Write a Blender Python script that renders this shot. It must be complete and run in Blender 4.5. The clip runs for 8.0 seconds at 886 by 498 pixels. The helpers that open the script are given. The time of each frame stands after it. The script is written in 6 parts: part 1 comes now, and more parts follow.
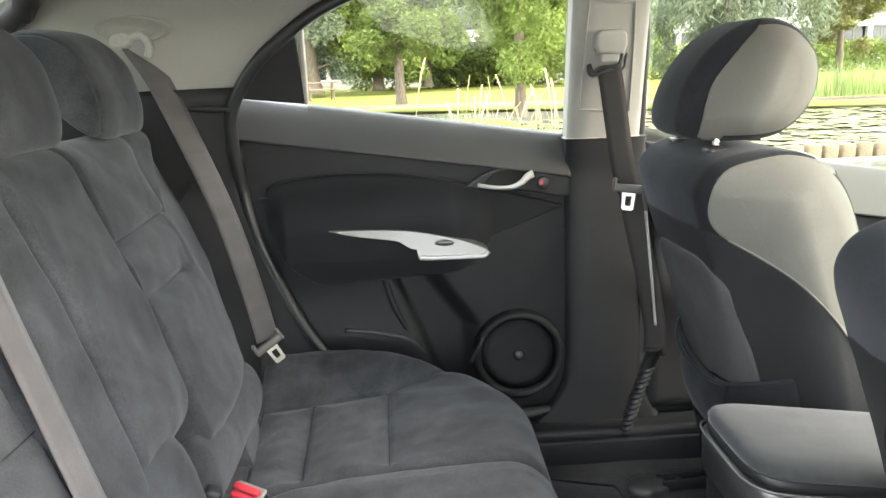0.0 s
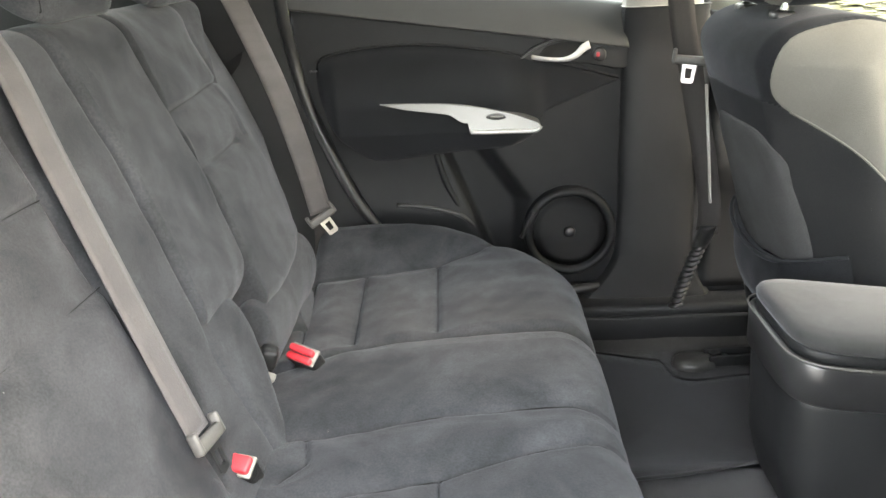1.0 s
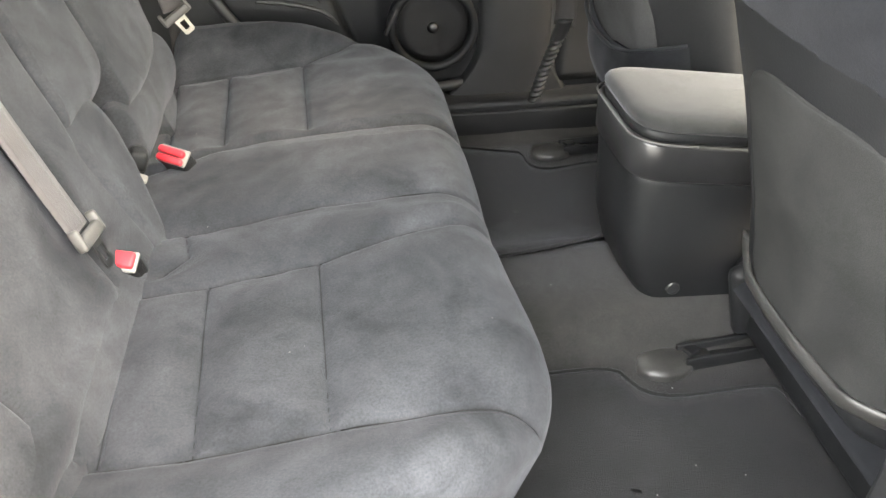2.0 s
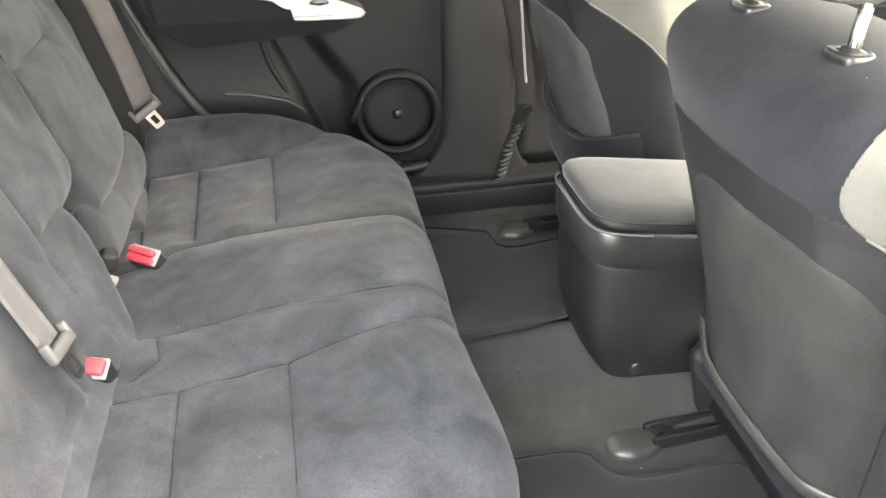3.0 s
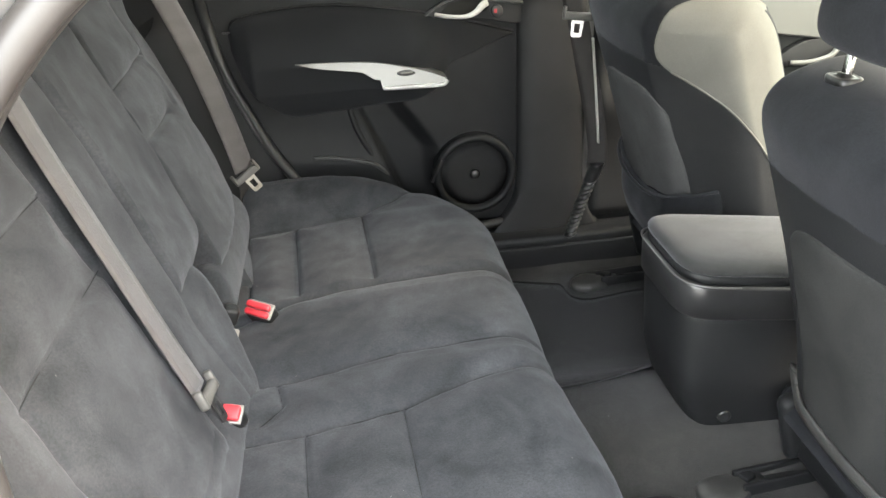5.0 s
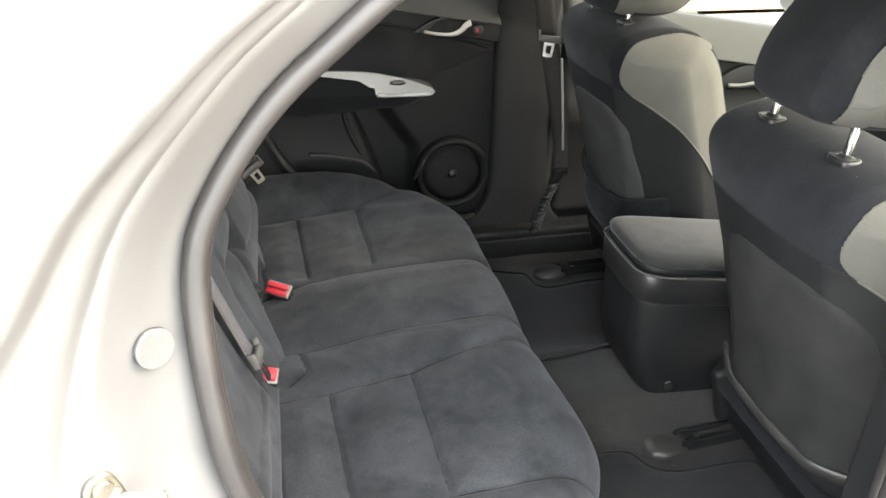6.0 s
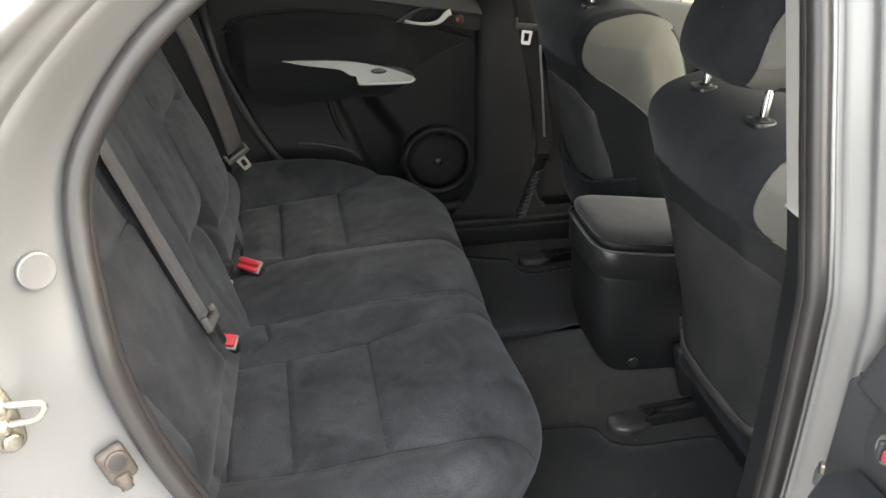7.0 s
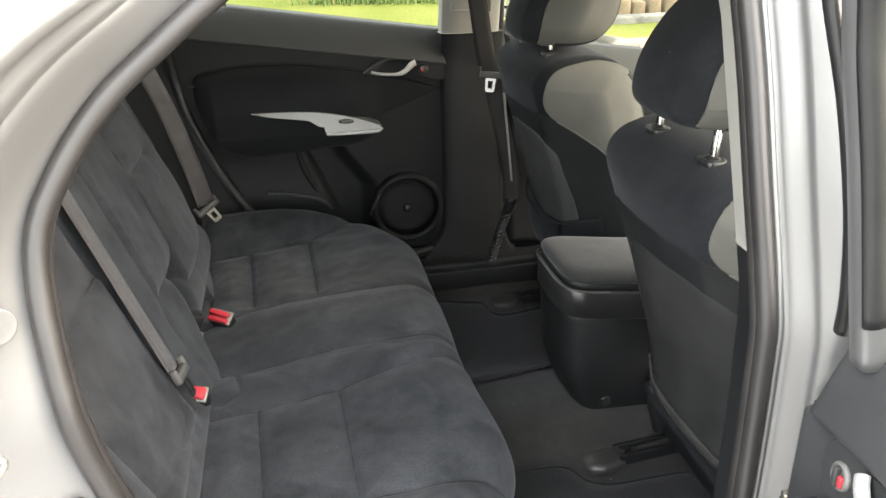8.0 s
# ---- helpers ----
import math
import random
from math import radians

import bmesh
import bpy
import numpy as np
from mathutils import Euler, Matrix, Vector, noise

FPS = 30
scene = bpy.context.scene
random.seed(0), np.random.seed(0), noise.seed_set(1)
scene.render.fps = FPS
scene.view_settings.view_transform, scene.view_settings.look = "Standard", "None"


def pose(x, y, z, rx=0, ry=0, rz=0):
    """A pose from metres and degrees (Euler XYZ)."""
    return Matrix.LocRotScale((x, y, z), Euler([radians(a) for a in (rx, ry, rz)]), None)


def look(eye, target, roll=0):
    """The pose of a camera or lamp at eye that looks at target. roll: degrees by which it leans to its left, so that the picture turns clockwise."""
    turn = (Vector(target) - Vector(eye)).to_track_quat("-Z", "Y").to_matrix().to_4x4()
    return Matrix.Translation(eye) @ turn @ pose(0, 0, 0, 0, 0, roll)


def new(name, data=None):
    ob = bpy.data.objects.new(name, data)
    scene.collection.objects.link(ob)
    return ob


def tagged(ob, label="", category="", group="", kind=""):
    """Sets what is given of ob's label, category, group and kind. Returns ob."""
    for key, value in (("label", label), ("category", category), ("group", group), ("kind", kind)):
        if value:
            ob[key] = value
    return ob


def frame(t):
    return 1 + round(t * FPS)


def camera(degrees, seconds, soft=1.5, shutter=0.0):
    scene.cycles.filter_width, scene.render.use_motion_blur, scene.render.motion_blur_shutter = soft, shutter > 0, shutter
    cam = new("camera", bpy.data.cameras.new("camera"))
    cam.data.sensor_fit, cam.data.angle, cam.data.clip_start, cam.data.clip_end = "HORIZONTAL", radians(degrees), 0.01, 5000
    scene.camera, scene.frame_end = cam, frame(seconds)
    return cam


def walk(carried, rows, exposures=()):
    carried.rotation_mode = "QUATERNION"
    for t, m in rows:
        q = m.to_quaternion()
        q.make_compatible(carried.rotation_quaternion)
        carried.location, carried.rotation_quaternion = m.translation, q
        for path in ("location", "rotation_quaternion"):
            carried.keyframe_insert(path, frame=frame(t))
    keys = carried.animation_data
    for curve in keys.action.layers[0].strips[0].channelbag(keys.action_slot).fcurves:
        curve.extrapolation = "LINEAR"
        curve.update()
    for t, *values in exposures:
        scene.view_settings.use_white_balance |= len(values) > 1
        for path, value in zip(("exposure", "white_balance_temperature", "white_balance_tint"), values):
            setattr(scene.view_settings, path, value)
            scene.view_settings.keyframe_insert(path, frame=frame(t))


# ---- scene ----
cam = camera(59.0, 8.0)
PATH = [
    (0, (0.01, -0.925, 1.198), (0.072, 1.022, 0.744), -2.4),
    (0.5, (0.014, -0.93, 1.214), (-0.049, 0.996, 0.679), -2.7),
    (1, (0.022, -0.932, 1.181), (-0.074, 0.928, 0.451), -3.2),
    (1.5, (0.018, -0.954, 1.18), (0.044, 0.756, 0.143), -2.7),
    (1.7, (0.011, -0.975, 1.181), (0.116, 0.657, 0.03), -1.8),
    (2.8, (0.031, -0.995, 1.223), (0.38, 0.589, 0.052), 1.4),
    (3, (0.028, -0.987, 1.242), (0.318, 0.694, 0.198), -0.9),
    (3.2, (0.001, -0.979, 1.267), (0.267, 0.78, 0.351), -1.8),
    (3.5, (-0.01, -0.983, 1.281), (0.168, 0.876, 0.565), -4.4),
    (4, (-0.02, -1.001, 1.261), (0.041, 0.891, 0.618), -6.2),
    (4.5, (-0.017, -1.015, 1.252), (0.044, 0.815, 0.447), -6.1),
    (4.7, (-0.028, -1.015, 1.261), (0.083, 0.782, 0.391), -5.0),
    (5.8, (-0.206, -1.187, 1.377), (0.167, 0.532, 0.426), 0.7),
    (6, (-0.207, -1.21, 1.392), (0.161, 0.511, 0.443), 1.0),
    (6.5, (-0.128, -1.269, 1.369), (0.188, 0.463, 0.42), 0.5),
    (7, (-0.08, -1.3, 1.359), (0.194, 0.449, 0.429), -0.5),
    (7.5, (-0.069, -1.308, 1.357), (0.23, 0.464, 0.479), -1.1),
    (8, (-0.065, -1.318, 1.364), (0.274, 0.472, 0.538), -1.5),
]
EXPOSURES = [(0, 4.62, 6300, 10), (0.5, 4.68, 6350, 10), (1, 4.92, 6550, 10), (1.5, 5.05, 6850, 11), (3, 5.4, 6850, 11), (3.5, 5.45, 6650, 10),
             (4, 4.35, 6500, 9), (4.5, 4.76, 6500, 9), (5.8, 4.45, 6600, 10), (6, 4.15, 6600, 10), (6.5, 3.42, 6600, 10), (7, 3.45, 6600, 10),
             (7.5, 3.75, 6600, 10), (8, 3.72, 6600, 10)]
walk(cam, [(t, look(eye, target, roll)) for t, eye, target, roll in PATH], EXPOSURES)

# ---- world, sun ----
world = bpy.data.worlds.new("world")
scene.world = world
world.use_nodes = True
wn = world.node_tree.nodes
sky = wn.new("ShaderNodeTexSky")
sky.sky_type, sky.sun_disc = "NISHITA", False
sky.sun_elevation, sky.sun_rotation = radians(29), radians(109)
sky.air_density, sky.dust_density, sky.ozone_density = 1.2, 4.0, 1.0
haze = wn.new("ShaderNodeMixRGB")
haze.inputs[0].default_value = 0.6
haze.inputs[2].default_value = (7.6, 7.55, 7.3, 1)
world.node_tree.links.new(sky.outputs[0], haze.inputs[1])
world.node_tree.links.new(haze.outputs[0], wn["Background"].inputs[0])
wn["Background"].inputs[1].default_value = 0.148
sun = new("sun", bpy.data.lights.new("sun", "SUN"))
sun.data.energy, sun.data.angle, sun.data.color = 0.78, radians(95), (1.0, 0.95, 0.88)
sun.matrix_world = look((8.0, -2.7, 4.7), (0, 0, 0))


# ---- materials ----
def material(name, col, col2=None, rough=0.6, metal=0.0, scale=8.0, grain=400.0, bump=0.1, spec=0.5, sheen=0.0,
             coat=0.0, wear=0.35, streak=(1, 1, 1)):
    """A surface with large soft mottling, fine grain and relief."""
    m = bpy.data.materials.new(name)
    m.use_nodes = True
    nt = m.node_tree
    b = nt.nodes["Principled BSDF"]
    co = nt.nodes.new("ShaderNodeTexCoord")
    mp = nt.nodes.new("ShaderNodeMapping")
    mp.inputs["Scale"].default_value = streak
    nt.links.new(co.outputs["Object"], mp.inputs[0])
    n1 = nt.nodes.new("ShaderNodeTexNoise")
    n1.inputs["Scale"].default_value, n1.inputs["Detail"].default_value = scale, 5
    n1.inputs["Distortion"].default_value = 0.6
    n2 = nt.nodes.new("ShaderNodeTexNoise")
    n2.inputs["Scale"].default_value, n2.inputs["Detail"].default_value = grain, 2
    nt.links.new(mp.outputs[0], n1.inputs[0])
    nt.links.new(mp.outputs[0], n2.inputs[0])
    ramp = nt.nodes.new("ShaderNodeValToRGB")
    ramp.color_ramp.elements[0].position, ramp.color_ramp.elements[1].position = 0.32, 0.68
    c2 = col2 or [c * 1.35 for c in col]
    ramp.color_ramp.elements[0].color, ramp.color_ramp.elements[1].color = (*col, 1), (*c2, 1)
    nt.links.new(n1.outputs[0], ramp.inputs[0])
    mix = nt.nodes.new("ShaderNodeMixRGB")
    mix.blend_type = "OVERLAY"
    mix.inputs[0].default_value = wear
    nt.links.new(ramp.outputs[0], mix.inputs[1])
    nt.links.new(n2.outputs[0], mix.inputs[2])
    nt.links.new(mix.outputs[0], b.inputs["Base Color"])
    rr = nt.nodes.new("ShaderNodeMapRange")
    rr.inputs[3].default_value, rr.inputs[4].default_value = max(0.02, rough - 0.08), min(1, rough + 0.08)
    nt.links.new(n1.outputs[0], rr.inputs[0])
    nt.links.new(rr.outputs[0], b.inputs["Roughness"])
    b.inputs["Metallic"].default_value = metal
    b.inputs["Specular IOR Level"].default_value = spec
    b.inputs["Coat Weight"].default_value = coat
    b.inputs["Coat Roughness"].default_value = 0.12
    if sheen:
        b.inputs["Sheen Weight"].default_value, b.inputs["Sheen Roughness"].default_value = sheen, 0.45
        b.inputs["Sheen Tint"].default_value = (0.9, 0.92, 1.0, 1)
    if bump:
        bp = nt.nodes.new("ShaderNodeBump")
        bp.inputs["Strength"].default_value, bp.inputs["Distance"].default_value = bump, 0.002
        nt.links.new(n2.outputs[0], bp.inputs["Height"])
        nt.links.new(bp.outputs[0], b.inputs["Normal"])
    return m


def nap(name, dark, light, rough=0.95, grain=360, lint=0.022, relief_=0.45, sheen=0.16, wear=0.8):
    """Brushed velour: patches of pile laid one way or the other, fine fibre, a few pale specks of lint."""
    m = material(name, dark, light, rough, 0, 9, grain, relief_, 0.08, sheen, wear=wear)
    nt = m.node_tree
    b = nt.nodes["Principled BSDF"]
    co = nt.nodes["Texture Coordinate"]
    e = nt.nodes["Color Ramp"].color_ramp.elements
    e[0].position, e[1].position = 0.28, 0.74
    nt.nodes["Noise Texture"].inputs["Detail"].default_value = 4.5
    nt.nodes["Noise Texture"].inputs["Distortion"].default_value = 0.7
    fine = nt.nodes["Noise Texture.001"]
    fine.inputs["Detail"].default_value, fine.inputs["Roughness"].default_value = 5, 0.75
    base = b.inputs["Base Color"].links[0].from_socket
    n = nt.nodes.new("ShaderNodeTexNoise")
    n.inputs["Scale"].default_value, n.inputs["Detail"].default_value, n.inputs["Distortion"].default_value = 26, 4, 1.2
    r = nt.nodes.new("ShaderNodeValToRGB")
    r.color_ramp.elements[0].position, r.color_ramp.elements[1].position = 0.40, 0.62
    r.color_ramp.elements[0].color, r.color_ramp.elements[1].color = (0.38, 0.38, 0.38, 1), (0.60, 0.60, 0.60, 1)
    mx = nt.nodes.new("ShaderNodeMixRGB")
    mx.blend_type = "OVERLAY"
    mx.inputs[0].default_value = 0.30
    v = nt.nodes.new("ShaderNodeTexVoronoi")
    v.inputs["Scale"].default_value = 46
    lt = nt.nodes.new("ShaderNodeMath")
    lt.operation = "LESS_THAN"
    lt.inputs[1].default_value = lint
    mx2 = nt.nodes.new("ShaderNodeMixRGB")
    mx2.inputs[2].default_value = (0.28, 0.28, 0.27, 1)
    gate = nt.nodes.new("ShaderNodeMath")
    gate.operation = "MULTIPLY"
    n3 = nt.nodes.new("ShaderNodeTexNoise")
    n3.inputs["Scale"].default_value = 7
    g2 = nt.nodes.new("ShaderNodeMath")
    g2.operation = "GREATER_THAN"
    g2.inputs[1].default_value = 0.60
    L = nt.links.new
    for t in (n, v, n3):
        L(co.outputs["Object"], t.inputs[0])
    L(n.outputs[0], r.inputs[0])
    L(base, mx.inputs[1])
    L(r.outputs[0], mx.inputs[2])
    L(v.outputs["Distance"], lt.inputs[0])
    L(n3.outputs[0], g2.inputs[0])
    L(lt.outputs[0], gate.inputs[0])
    L(g2.outputs[0], gate.inputs[1])
    L(gate.outputs[0], mx2.inputs[0])
    L(mx.outputs[0], mx2.inputs[1])
    L(mx2.outputs[0], b.inputs["Base Color"])
    return m


VELOUR = nap("velour", (0.0148, 0.0158, 0.0178), (0.0505, 0.0528, 0.0582), relief_=0.30, sheen=0.10, wear=0.7)
VELOUR_DK = nap("velour_dark", (0.0100, 0.0107, 0.0124), (0.0180, 0.0190, 0.0215), relief_=0.2, sheen=0.06, wear=0.5)
SEAM = material("seam_thread", (0.014, 0.014, 0.015), (0.020, 0.020, 0.021), 0.9, 0, 20, 900, 0.1, 0.1)
BACKCARPET = material("back_carpet", (0.021, 0.0215, 0.0215), (0.032, 0.0325, 0.0325), 0.95, 0, 14, 1100, 0.5, 0.1, 0.0, wear=0.8)
# the back carpet again, made lighter for the light on the far board
BACKCARPET_LIT = material("back_carpet_lit", (0.036, 0.0365, 0.0375), (0.052, 0.0525, 0.054), 0.95, 0, 14, 1100, 0.5, 0.1, 0.0, wear=0.8)
PLASTIC = material("black_plastic", (0.0075, 0.0079, 0.0085), (0.0118, 0.0123, 0.0131), 0.48, 0, 10, 1200, 0.25, 0.28, wear=0.3)
# the same black plastic, darkened for the shade on the shut far door
DOORPLASTIC_SHADE = material("door_plastic_shaded", (0.0058, 0.0063, 0.0070), (0.0096, 0.0102, 0.0111), 0.46, 0, 9, 1200, 0.22, 0.20, wear=0.4)
BUCKLERIM = material("buckle_rim_plastic", (0.17, 0.166, 0.155), (0.22, 0.215, 0.20), 0.5, 0, 20, 800, 0.05)
PLASTIC_SHINE = material("black_gloss_plastic", (0.011, 0.011, 0.0115), (0.021, 0.021, 0.0215), 0.33, 0, 14, 900, 0.08, 0.5)
DOORCLOTH = material("door_cloth", (0.0075, 0.0082, 0.0095), (0.0112, 0.0121, 0.0138), 0.85, 0, 7, 1000, 0.3, 0.15, 0.05)
GREYTRIM = material("grey_trim_plastic", (0.023, 0.0238, 0.0235), (0.030, 0.031, 0.0305), 0.50, 0, 5, 900, 0.15, 0.38, wear=0.15)
PALETRIM = material("pale_trim_plastic", (0.215, 0.209, 0.192), (0.25, 0.243, 0.225), 0.6, 0, 5, 900, 0.12, 0.35, wear=0.12)
HEADLINER = material("headliner_cloth", (0.62, 0.61, 0.575), (0.70, 0.69, 0.655), 0.95, 0, 6, 1200, 0.25, 0.15, wear=0.2)
LEATHER = material("grey_leatherette", (0.082, 0.080, 0.071), (0.100, 0.098, 0.088), 0.75, 0, 6, 800, 0.2, 0.35, wear=0.2)
SILVERTRIM = material("silver_trim_paint", (0.112, 0.110, 0.102), (0.138, 0.136, 0.127), 0.36, 0.45, 6, 700, 0.03, 0.5, wear=0.1)
PAINT = material("silver_car_paint", (0.146, 0.146, 0.146), (0.165, 0.165, 0.165), 0.31, 0.55, 4, 1600, 0.02, 0.5, coat=0.2, wear=0.12)
RUBBER = material("rubber_seal", (0.015, 0.0138, 0.0135), (0.022, 0.0202, 0.0198), 0.40, 0, 12, 900, 0.03, 0.5, wear=0.12)
BLACKSEAL = material("black_seal", (0.0075, 0.0078, 0.0085), (0.012, 0.0124, 0.013), 0.4, 0, 12, 700, 0.05, 0.5)
WEBBING = material("belt_webbing", (0.056, 0.052, 0.053), (0.074, 0.069, 0.070), 0.65, 0, 8, 700, 0.3, 0.3, 0.15, streak=(1, 1, 4))
WEBBING_DK = material("dark_belt_webbing", (0.024, 0.022, 0.022), (0.034, 0.032, 0.031), 0.7, 0, 8, 700, 0.3, 0.2)
RED = material("red_plastic", (0.36, 0.020, 0.030), (0.46, 0.034, 0.045), 0.42, 0, 20, 500, 0.03)
BUCKLE = material("buckle_plastic", (0.055, 0.054, 0.051), (0.085, 0.083, 0.08), 0.5, 0, 20, 800, 0.1)
BELTGUIDE = material("pale_guide_plastic", (0.30, 0.293, 0.272), (0.35, 0.343, 0.322), 0.45, 0, 10, 800, 0.05)
# dusty black plastic, lightened for the light and sheen on lip and rail caps
DUSTY_LIT = material("dusty_lit_plastic", (0.026, 0.0255, 0.0245), (0.046, 0.045, 0.043), 0.36, 0, 18, 700, 0.15, 0.45, wear=0.6)
PLUG = material("plug_plastic", (0.120, 0.117, 0.111), (0.142, 0.139, 0.133), 0.5, 0.3, 14, 800, 0.05, 0.4, wear=0.3)
CHROME = material("chrome", (0.28, 0.28, 0.28), (0.33, 0.33, 0.33), 0.22, 1.0, 12, 400, 0.01)
LEVER = material("bright_silver_paint", (0.34, 0.336, 0.324), (0.39, 0.386, 0.374), 0.32, 0.2, 8, 600, 0.02)
LOOPSTEEL = material("worn_steel", (0.32, 0.30, 0.26), (0.42, 0.40, 0.35), 0.34, 0.8, 30, 400, 0.05)
STOPRUBBER = material("brown_rubber", (0.036, 0.029, 0.024), (0.058, 0.048, 0.040), 0.6, 0, 25, 500, 0.1, 0.4)
STEEL = material("plated_steel", (0.22, 0.205, 0.17), (0.28, 0.265, 0.225), 0.34, 0.9, 30, 400, 0.05)
CARPET = nap("car_carpet", (0.021, 0.0206, 0.0197), (0.041, 0.040, 0.038), 0.97, 420, 0.055, 1.0)
MATCARPET = nap("mat_carpet", (0.0095, 0.0095, 0.0092), (0.0175, 0.0175, 0.017), 0.97, 420, 0.05, 1.0)
GRILLE = material("speaker_mesh", (0.0085, 0.0088, 0.0095), (0.015, 0.0154, 0.0162), 0.6, 0, 12, 1500, 0.9, 0.3)
GRASS = material("grass", (0.098, 0.114, 0.022), (0.150, 0.158, 0.040), 0.95, 0, 0.5, 30, 0.0, 0.1, wear=0.5)
# paving tone is made up: pale so that it throws light up at the jamb
ASPHALT = material("bounce_paving", (0.19, 0.186, 0.178), (0.26, 0.255, 0.245), 0.9, 0, 1.0, 90, 0.4, 0.2, wear=0.6)
BRICK = material("paving_brick", (0.26, 0.16, 0.11), (0.36, 0.24, 0.17), 0.9, 0, 2.5, 60, 0.3, 0.2)
CONCRETE = material("pale_concrete", (0.125, 0.097, 0.062), (0.19, 0.15, 0.10), 0.9, 0, 3, 60, 0.3, 0.2, wear=0.5)
STONE = material("dark_stone", (0.10, 0.10, 0.09), (0.20, 0.19, 0.17), 0.9, 0, 6, 60, 0.4, 0.2)
BARK = material("bark", (0.07, 0.055, 0.042), (0.14, 0.115, 0.09), 0.95, 0, 5, 40, 0.8, 0.1, streak=(3, 3, 0.6))
WOOD = material("weathered_wood", (0.14, 0.10, 0.07), (0.24, 0.18, 0.13), 0.85, 0, 4, 60, 0.4, 0.2, streak=(0.5, 4, 4))
RENDERWALL = material("white_facade", (0.30, 0.295, 0.285), (0.36, 0.352, 0.34), 0.85, 0, 0.6, 20, 0.1, 0.3)
LILY = material("lily_pads", (0.085, 0.085, 0.032), (0.14, 0.13, 0.06), 0.7, 0, 1.5, 40, 0.1, 0.4)
EARTH = material("bare_bank", (0.11, 0.085, 0.065), (0.18, 0.14, 0.11), 0.95, 0, 0.8, 30, 0.2, 0.1)


def foliage(name, dark, light):
    m = bpy.data.materials.new(name)
    m.use_nodes = True
    nt = m.node_tree
    b = nt.nodes["Principled BSDF"]
    g = nt.nodes.new("ShaderNodeNewGeometry")
    r = nt.nodes.new("ShaderNodeValToRGB")
    r.color_ramp.elements[0].color, r.color_ramp.elements[1].color = (*dark, 1), (*light, 1)
    nt.links.new(g.outputs["Random Per Island"], r.inputs[0])
    nt.links.new(r.outputs[0], b.inputs["Base Color"])
    b.inputs["Roughness"].default_value = 0.75
    tr = nt.nodes.new("ShaderNodeBsdfTranslucent")
    nt.links.new(r.outputs[0], tr.inputs[0])
    ms = nt.nodes.new("ShaderNodeMixShader")
    ms.inputs[0].default_value = 0.4
    nt.links.new(b.outputs[0], ms.inputs[1])
    nt.links.new(tr.outputs[0], ms.inputs[2])
    nt.links.new(ms.outputs[0], nt.nodes["Material Output"].inputs[0])
    return m


LEAF_GREEN = foliage("leaf_green", (0.070, 0.105, 0.016), (0.165, 0.200, 0.042))
LEAF_CYPRESS = foliage("leaf_cypress", (0.090, 0.130, 0.020), (0.190, 0.240, 0.050))
LEAF_WILLOW = foliage("leaf_willow", (0.085, 0.110, 0.065), (0.175, 0.205, 0.135))
LEAF_OLIVE = foliage("leaf_olive", (0.10, 0.105, 0.03), (0.19, 0.185, 0.065))
LEAF_REED = foliage("leaf_reed", (0.10, 0.15, 0.04), (0.26, 0.33, 0.12))
LEAF_STRAW = foliage("leaf_straw", (0.42, 0.30, 0.12), (0.6, 0.48, 0.24))


def glass(name, tint, rough=0.0):
    m = bpy.data.materials.new(name)
    m.use_nodes = True
    nt = m.node_tree
    t = nt.nodes.new("ShaderNodeBsdfTransparent")
    t.inputs[0].default_value = (*tint, 1)
    g = nt.nodes.new("ShaderNodeBsdfGlossy")
    g.inputs["Roughness"].default_value = rough
    mx = nt.nodes.new("ShaderNodeMixShader")
    mx.inputs[0].default_value = 0.035
    nt.links.new(t.outputs[0], mx.inputs[1])
    nt.links.new(g.outputs[0], mx.inputs[2])
    nt.links.new(mx.outputs[0], nt.nodes["Material Output"].inputs[0])
    return m


GLASS = glass("window_glass", (0.50, 0.52, 0.48))
WATER = material("pond_water", (0.055, 0.052, 0.036), (0.085, 0.078, 0.055), 0.25, 0, 2, 12, 0.6, 0.25)
DARKGLASS = material("dark_pane", (0.02, 0.022, 0.025), (0.04, 0.045, 0.05), 0.12, 0, 2, 50, 0.0, 0.6)


# ---- building blocks ----
def mesh_of(verts, faces, name):
    me = bpy.data.meshes.new(name)
    if isinstance(faces, np.ndarray):
        n, k = faces.shape
        me.vertices.add(len(verts))
        me.vertices.foreach_set("co", np.asarray(verts, np.float32).ravel())
        me.loops.add(n * k)
        me.loops.foreach_set("vertex_index", faces.astype(np.int32).ravel())
        me.polygons.add(n)
        me.polygons.foreach_set("loop_start", np.arange(0, n * k, k, dtype=np.int32))
        me.update(calc_edges=True)
        return me
    me.from_pydata([tuple(map(float, v)) for v in verts], [], [tuple(map(int, f)) for f in faces])
    me.update()
    return me


